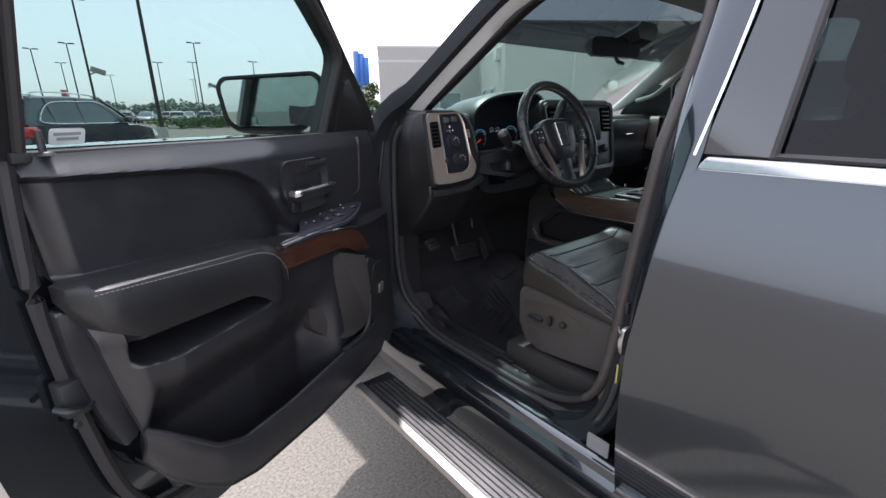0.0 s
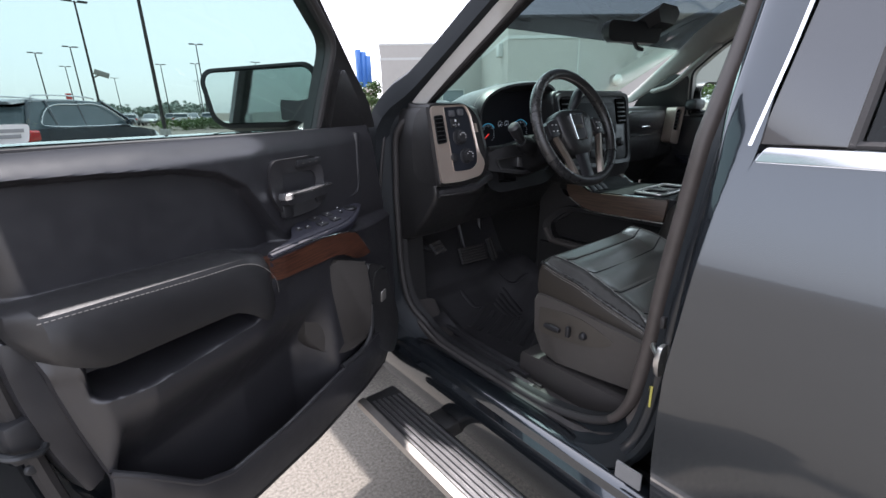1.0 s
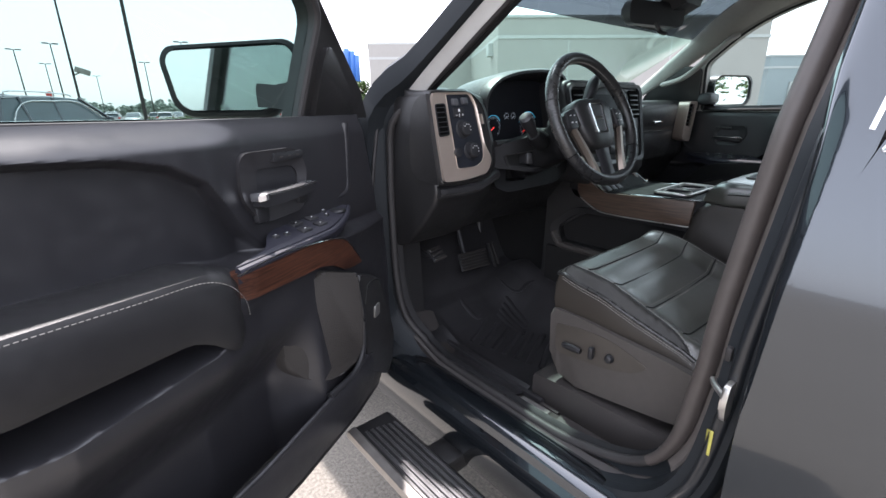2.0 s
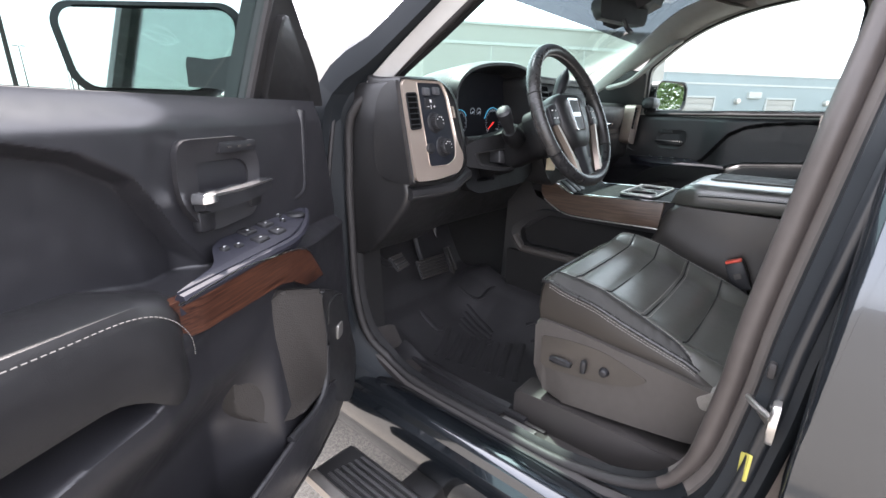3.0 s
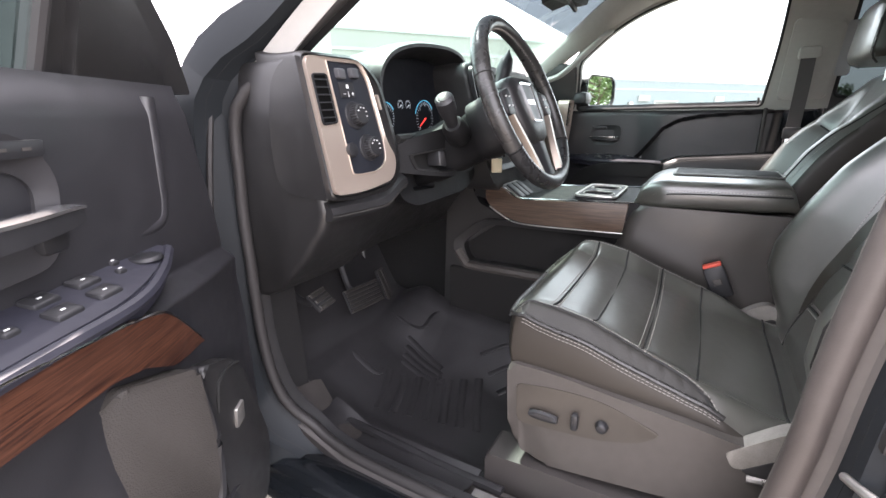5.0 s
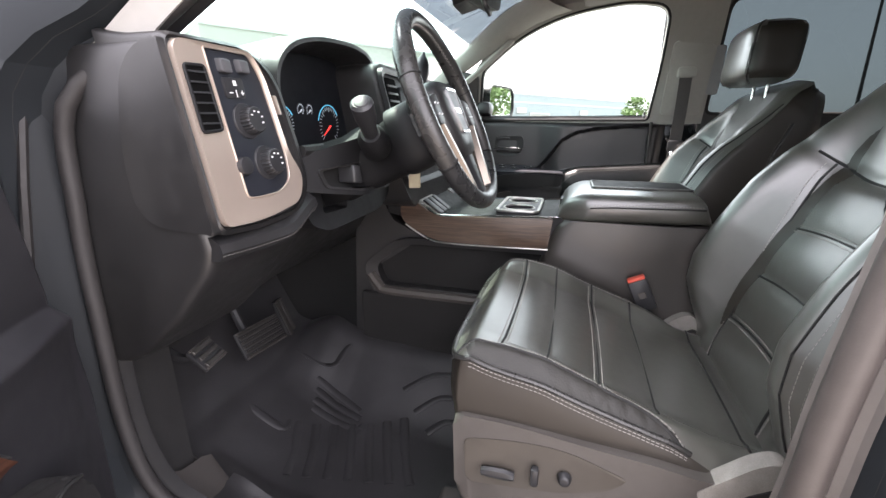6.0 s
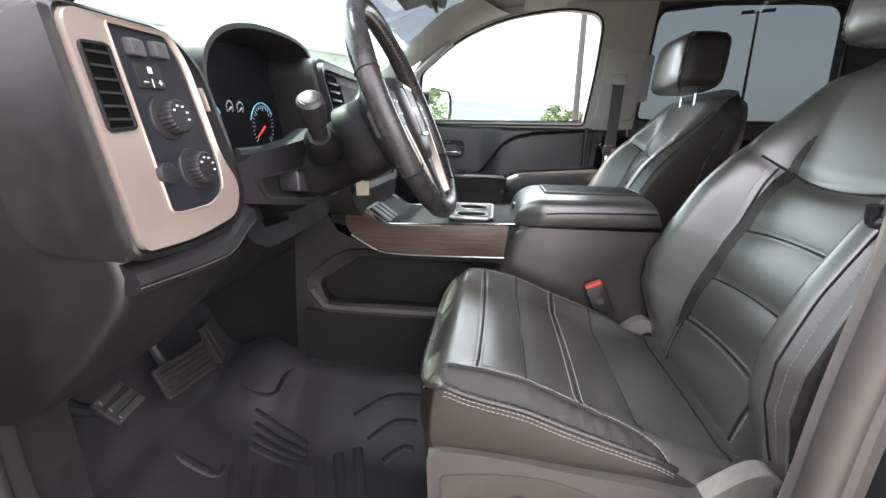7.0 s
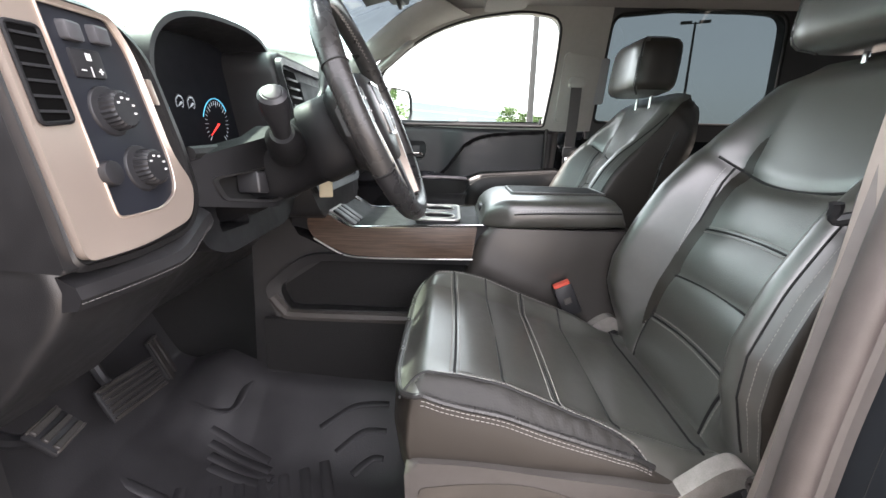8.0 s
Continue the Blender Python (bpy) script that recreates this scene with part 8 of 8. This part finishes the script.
for i in range(4):
    copy_thing(rnd.choice((white_car, grey_car)), Matrix.Translation((34 + 2.2 * i, 0.5 + 2.6 * i, 0)) @ Matrix.Rotation(radians(200), 4, "Z"))


# leaves: many small blades in clumps
def leaf_clump(bm, c, r, n, size, rnd, flat=0.8):
    for _ in range(n):
        while True:
            d = Vector((rnd.uniform(-1, 1), rnd.uniform(-1, 1), rnd.uniform(-1, 1)))
            if 0.1 < d.length < 1:
                break
        p = c + Vector((d.x * r, d.y * r, d.z * r * flat))
        a = Vector((rnd.uniform(-1, 1), rnd.uniform(-1, 1), rnd.uniform(-0.6, 0.6))).normalized() * size * rnd.uniform(0.6, 1.2)
        b2 = a.cross(Vector((rnd.uniform(-1, 1), rnd.uniform(-1, 1), rnd.uniform(-1, 1)))).normalized() * size * 0.5
        vs = [bm.verts.new(p - a), bm.verts.new(p + b2), bm.verts.new(p + a), bm.verts.new(p - b2)]
        bm.faces.new(vs)


def tree(place, h, r, seed, leaf=0.16, n=26):
    rnd = random.Random(seed)
    top = tagged(new("tree"), "leafy green tree at the edge of the lot", "tree", "lot trees")
    top.matrix_basis = Matrix.Translation(place)
    b = nb()
    tube(b, spline([(0, 0, 0), (0.05 * r, 0, h * 0.25), (0, 0.04 * r, h * 0.5), (0.03 * r, 0, h * 0.8)], 4), [0.05 * h * (1 - 0.065 * i) * 0.5 for i in range(13)], 8)
    for k in range(7):
        a = k * 0.9 + rnd.uniform(0, 0.5)
        z0 = h * (0.3 + 0.07 * k)
        tube(b, [(0, 0, z0), (0.4 * r * math.cos(a), 0.4 * r * math.sin(a), z0 + 0.1 * h), (0.75 * r * math.cos(a), 0.75 * r * math.sin(a), z0 + 0.18 * h)], [0.012 * h, 0.008 * h, 0.003 * h], 6)
    part("trunk", b, BARK, top)
    b = nb()
    for k in range(n):
        a, q = rnd.uniform(0, 6.28), rnd.uniform(0, 1)
        z = h * (0.35 + 0.58 * q)
        rr = r * math.sqrt(rnd.uniform(0.05, 1)) * (1 - 0.75 * abs(q - 0.4))
        leaf_clump(b, Vector((rr * math.cos(a), rr * math.sin(a), z)), r * 0.33, 90, leaf, rnd)
    part("crown", b, LEAF, top)
    return top


pc = Vector((-1.27, 0.88, 0))
bearing = lambda az, d: pc + Vector((d * math.sin(radians(az)), d * math.cos(radians(az)), 0))
tree(bearing(97.3, 52), 4.4, 1.9, 1)
tree(bearing(100.5, 60), 4.0, 1.8, 2)
tree(Vector((9.5, -16, 0)), 4.2, 2.6, 3)
tree(Vector((6.0, -21, 0)), 5.0, 3.0, 4)
tree(Vector((19.0, -17.5, 0)), 4.6, 2.8, 14)
tree(Vector((22.0, -22.0, 0)), 5.6, 3.2, 15)
tree(Vector((13.5, -20, 0)), 5.2, 3.0, 5)
tree(far(29.8, 36), 3.4, 1.2, 6, 0.12)
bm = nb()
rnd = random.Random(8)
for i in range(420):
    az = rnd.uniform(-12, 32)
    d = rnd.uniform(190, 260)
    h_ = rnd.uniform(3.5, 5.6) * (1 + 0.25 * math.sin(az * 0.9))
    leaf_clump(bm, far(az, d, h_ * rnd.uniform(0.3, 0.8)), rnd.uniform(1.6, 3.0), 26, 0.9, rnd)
tagged(part("distant_woods", bm, LEAF_FAR), "line of distant green woods, haze mixed into the leaf colour", "woods", kind="stuff")
bm = nb()
for i in range(60):
    az = rnd.uniform(7.0, 16.5)
    leaf_clump(bm, far(az, rnd.uniform(44, 50), rnd.uniform(0.2, 0.7)), rnd.uniform(0.4, 0.7), 60, 0.13, rnd)
tagged(part("hedge", bm, LEAF), "low green planting bed in the lot", "hedge", kind="stuff")


# ---- buildings ----
def wall_frame(p, q):
    p, q = Vector((*p, 0)), Vector((*q, 0))
    d = (q - p).normalized()
    n = Vector((d.y, -d.x, 0))
    return p, d, n, (q - p).length


def building(name, plan, h, wall_mat, label):
    top = tagged(new(name), label, "building")
    b = nb()
    prism(b, [Vector(p) for p in plan], lambda a, bb, z: Vector((a, bb, z)), 0.0, h)
    body = part("wall", b, wall_mat, top)
    c = sum((Vector(p) for p in plan), Vector((0, 0))) / len(plan)
    grow = lambda s: [c + (Vector(p) - c) * s for p in plan]
    b = nb()
    prism(b, grow(1.006), lambda a, bb, z: Vector((a, bb, z)), h - 0.02, h + 0.10)
    part("parapet_cap", b, TRIM_GREY, top)
    b = nb()
    prism(b, grow(1.004), lambda a, bb, z: Vector((a, bb, z)), h - 0.95, h - 0.80)
    part("cornice_band", b, TRIM_GREY, top)
    b = nb()
    prism(b, grow(1.003), lambda a, bb, z: Vector((a, bb, z)), 0.0, 0.5)
    part("plinth", b, TRIM_GREY, top)
    return top


def on_wall(top, p, q, s, z0, z1, w, kind):
    o, d, n, L_ = wall_frame(p, q)
    mid = Vector((sum(x for x, _ in PLAN_C) / len(PLAN_C), sum(y for _, y in PLAN_C) / len(PLAN_C), 0))
    if n.dot(mid - o) > 0:
        n = -n
    at = o + d * s
    pl = lambda a, b_, h: at + d * a + Vector((0, 0, b_)) + n * h
    b = nb()
    if kind == "window":
        frame_prism(b, [(-w, z0), (w, z0), (w, z1), (-w, z1)], [(-w + 0.08, z0 + 0.08), (w - 0.08, z0 + 0.08), (w - 0.08, z1 - 0.08), (-w + 0.08, z1 - 0.08)], pl, -0.02, 0.12)
        wf = part("window", b, TRIM_GREY, top)
        b = nb()
        prism(b, [(-w + 0.08, z0 + 0.08), (w - 0.08, z0 + 0.08), (w - 0.08, z1 - 0.08), (-w + 0.08, z1 - 0.08)], pl, 0.01, 0.03)
        part("pane", b, SHADE_GLASS, wf)
    elif kind == "door":
        frame_prism(b, [(-w, z0), (w, z0), (w, z1), (-w, z1)], [(-w + 0.15, z0 + 0.02), (w - 0.15, z0 + 0.02), (w - 0.15, z1 - 0.15), (-w + 0.15, z1 - 0.15)], pl, -0.02, 0.15)
        wf = part("door", b, TRIM_GREY, top)
        for k in range(5):
            b = nb()
            hh = (z1 - z0 - 0.2) / 5
            prism(b, [(-w + 0.16, z0 + 0.03 + k * hh), (w - 0.16, z0 + 0.03 + k * hh), (w - 0.16, z0 + (k + 1) * hh), (-w + 0.16, z0 + (k + 1) * hh)], pl, 0.0, 0.05, 0.01)
            part("panel", b, STUCCO_A, wf)
    elif kind == "lamp":
        disc(b, pl(0, z0, 0.0), n, 0.30, 0.26, 0.35, 20, 0.05)
        part("wall_lamp", b, STEEL, top, "round wall lamp")
    elif kind == "joint":
        prism(b, [(-0.03, z0), (0.03, z0), (0.03, z1), (-0.03, z1)], pl, -0.01, 0.012)
        part("wall_joint", b, TRIM_GREY, top)
    elif kind == "box":
        prism(b, [(-w, z0), (w, z0), (w, z1), (-w, z1)], pl, -0.02, 0.25, 0.03)
        part("wall_unit", b, TRIM_GREY, top)


PLAN_A = [(27.5, 8.5), (15.8, 16.7), (21.1, 24.2), (15.4, 28.2), (24.0, 42.0), (46.0, 27.0)]
PLAN_C = PLAN_A
bA = building("dealership_building", PLAN_A, 5.5, STUCCO_A, "pale stucco building with a grey cornice band")
A1, A0, A2, A3 = PLAN_A[1], PLAN_A[0], PLAN_A[2], PLAN_A[3]
on_wall(bA, A1, A0, 5.6, 2.55, 0, 0, "lamp")
on_wall(bA, A1, A0, 3.6, 0.5, 4.5, 0, "joint")
on_wall(bA, A1, A0, 9.0, 0.5, 4.5, 0, "joint")
for s in (2.0, 4.0):
    on_wall(bA, A2, A3, s, 1.0, 2.6, 0.8, "window")
on_wall(bA, A1, A2, 3.0, 1.2, 2.6, 0.7, "window")
on_wall(bA, A1, A2, 6.0, 1.2, 2.6, 0.7, "window")
on_wall(bA, A1, A2, 1.6, 3.9, 4.5, 0.35, "box")
PLAN_B = [(44.7, 13.0), (73.3, -7.0), (85.0, 9.0), (56.0, 29.0)]
PLAN_C = PLAN_B
bB = building("service_building", PLAN_B, 5.0, SERVICE_WALL, "long pale blue-grey service building with roller doors")
for s, k in ((4, "door"), (14, "door"), (27, "door")):
    on_wall(bB, PLAN_B[0], PLAN_B[1], s, 0.0, 3.0, 1.9, k)
for s in (8.5, 20, 31):
    on_wall(bB, PLAN_B[0], PLAN_B[1], s, 2.6, 0, 0, "lamp")
for s in (10.5, 23.0):
    on_wall(bB, PLAN_B[0], PLAN_B[1], s, 2.9, 3.5, 0.8, "box")
# blue entrance pylons
for az, z1 in ((28.85, 6.75), (29.45, 6.55), (29.95, 6.2)):
    p = far(az, 46)
    pyl = tagged(new("blue_pylon"), "tall blue sign pylon beside the building", "pylon", "blue pylons")
    b = nb()
    box(b, -0.22, 0.22, -0.22, 0.22, 3.4, z1, 0.03, 2, Matrix.Translation(p))
    part("pylon_panel", b, BLUE_SIGN, pyl)
    b = nb()
    box(b, -0.16, 0.16, -0.16, 0.16, 0.0, 3.4, 0.02, 2, Matrix.Translation(p))
    part("pylon_base", b, STUCCO_B, pyl)
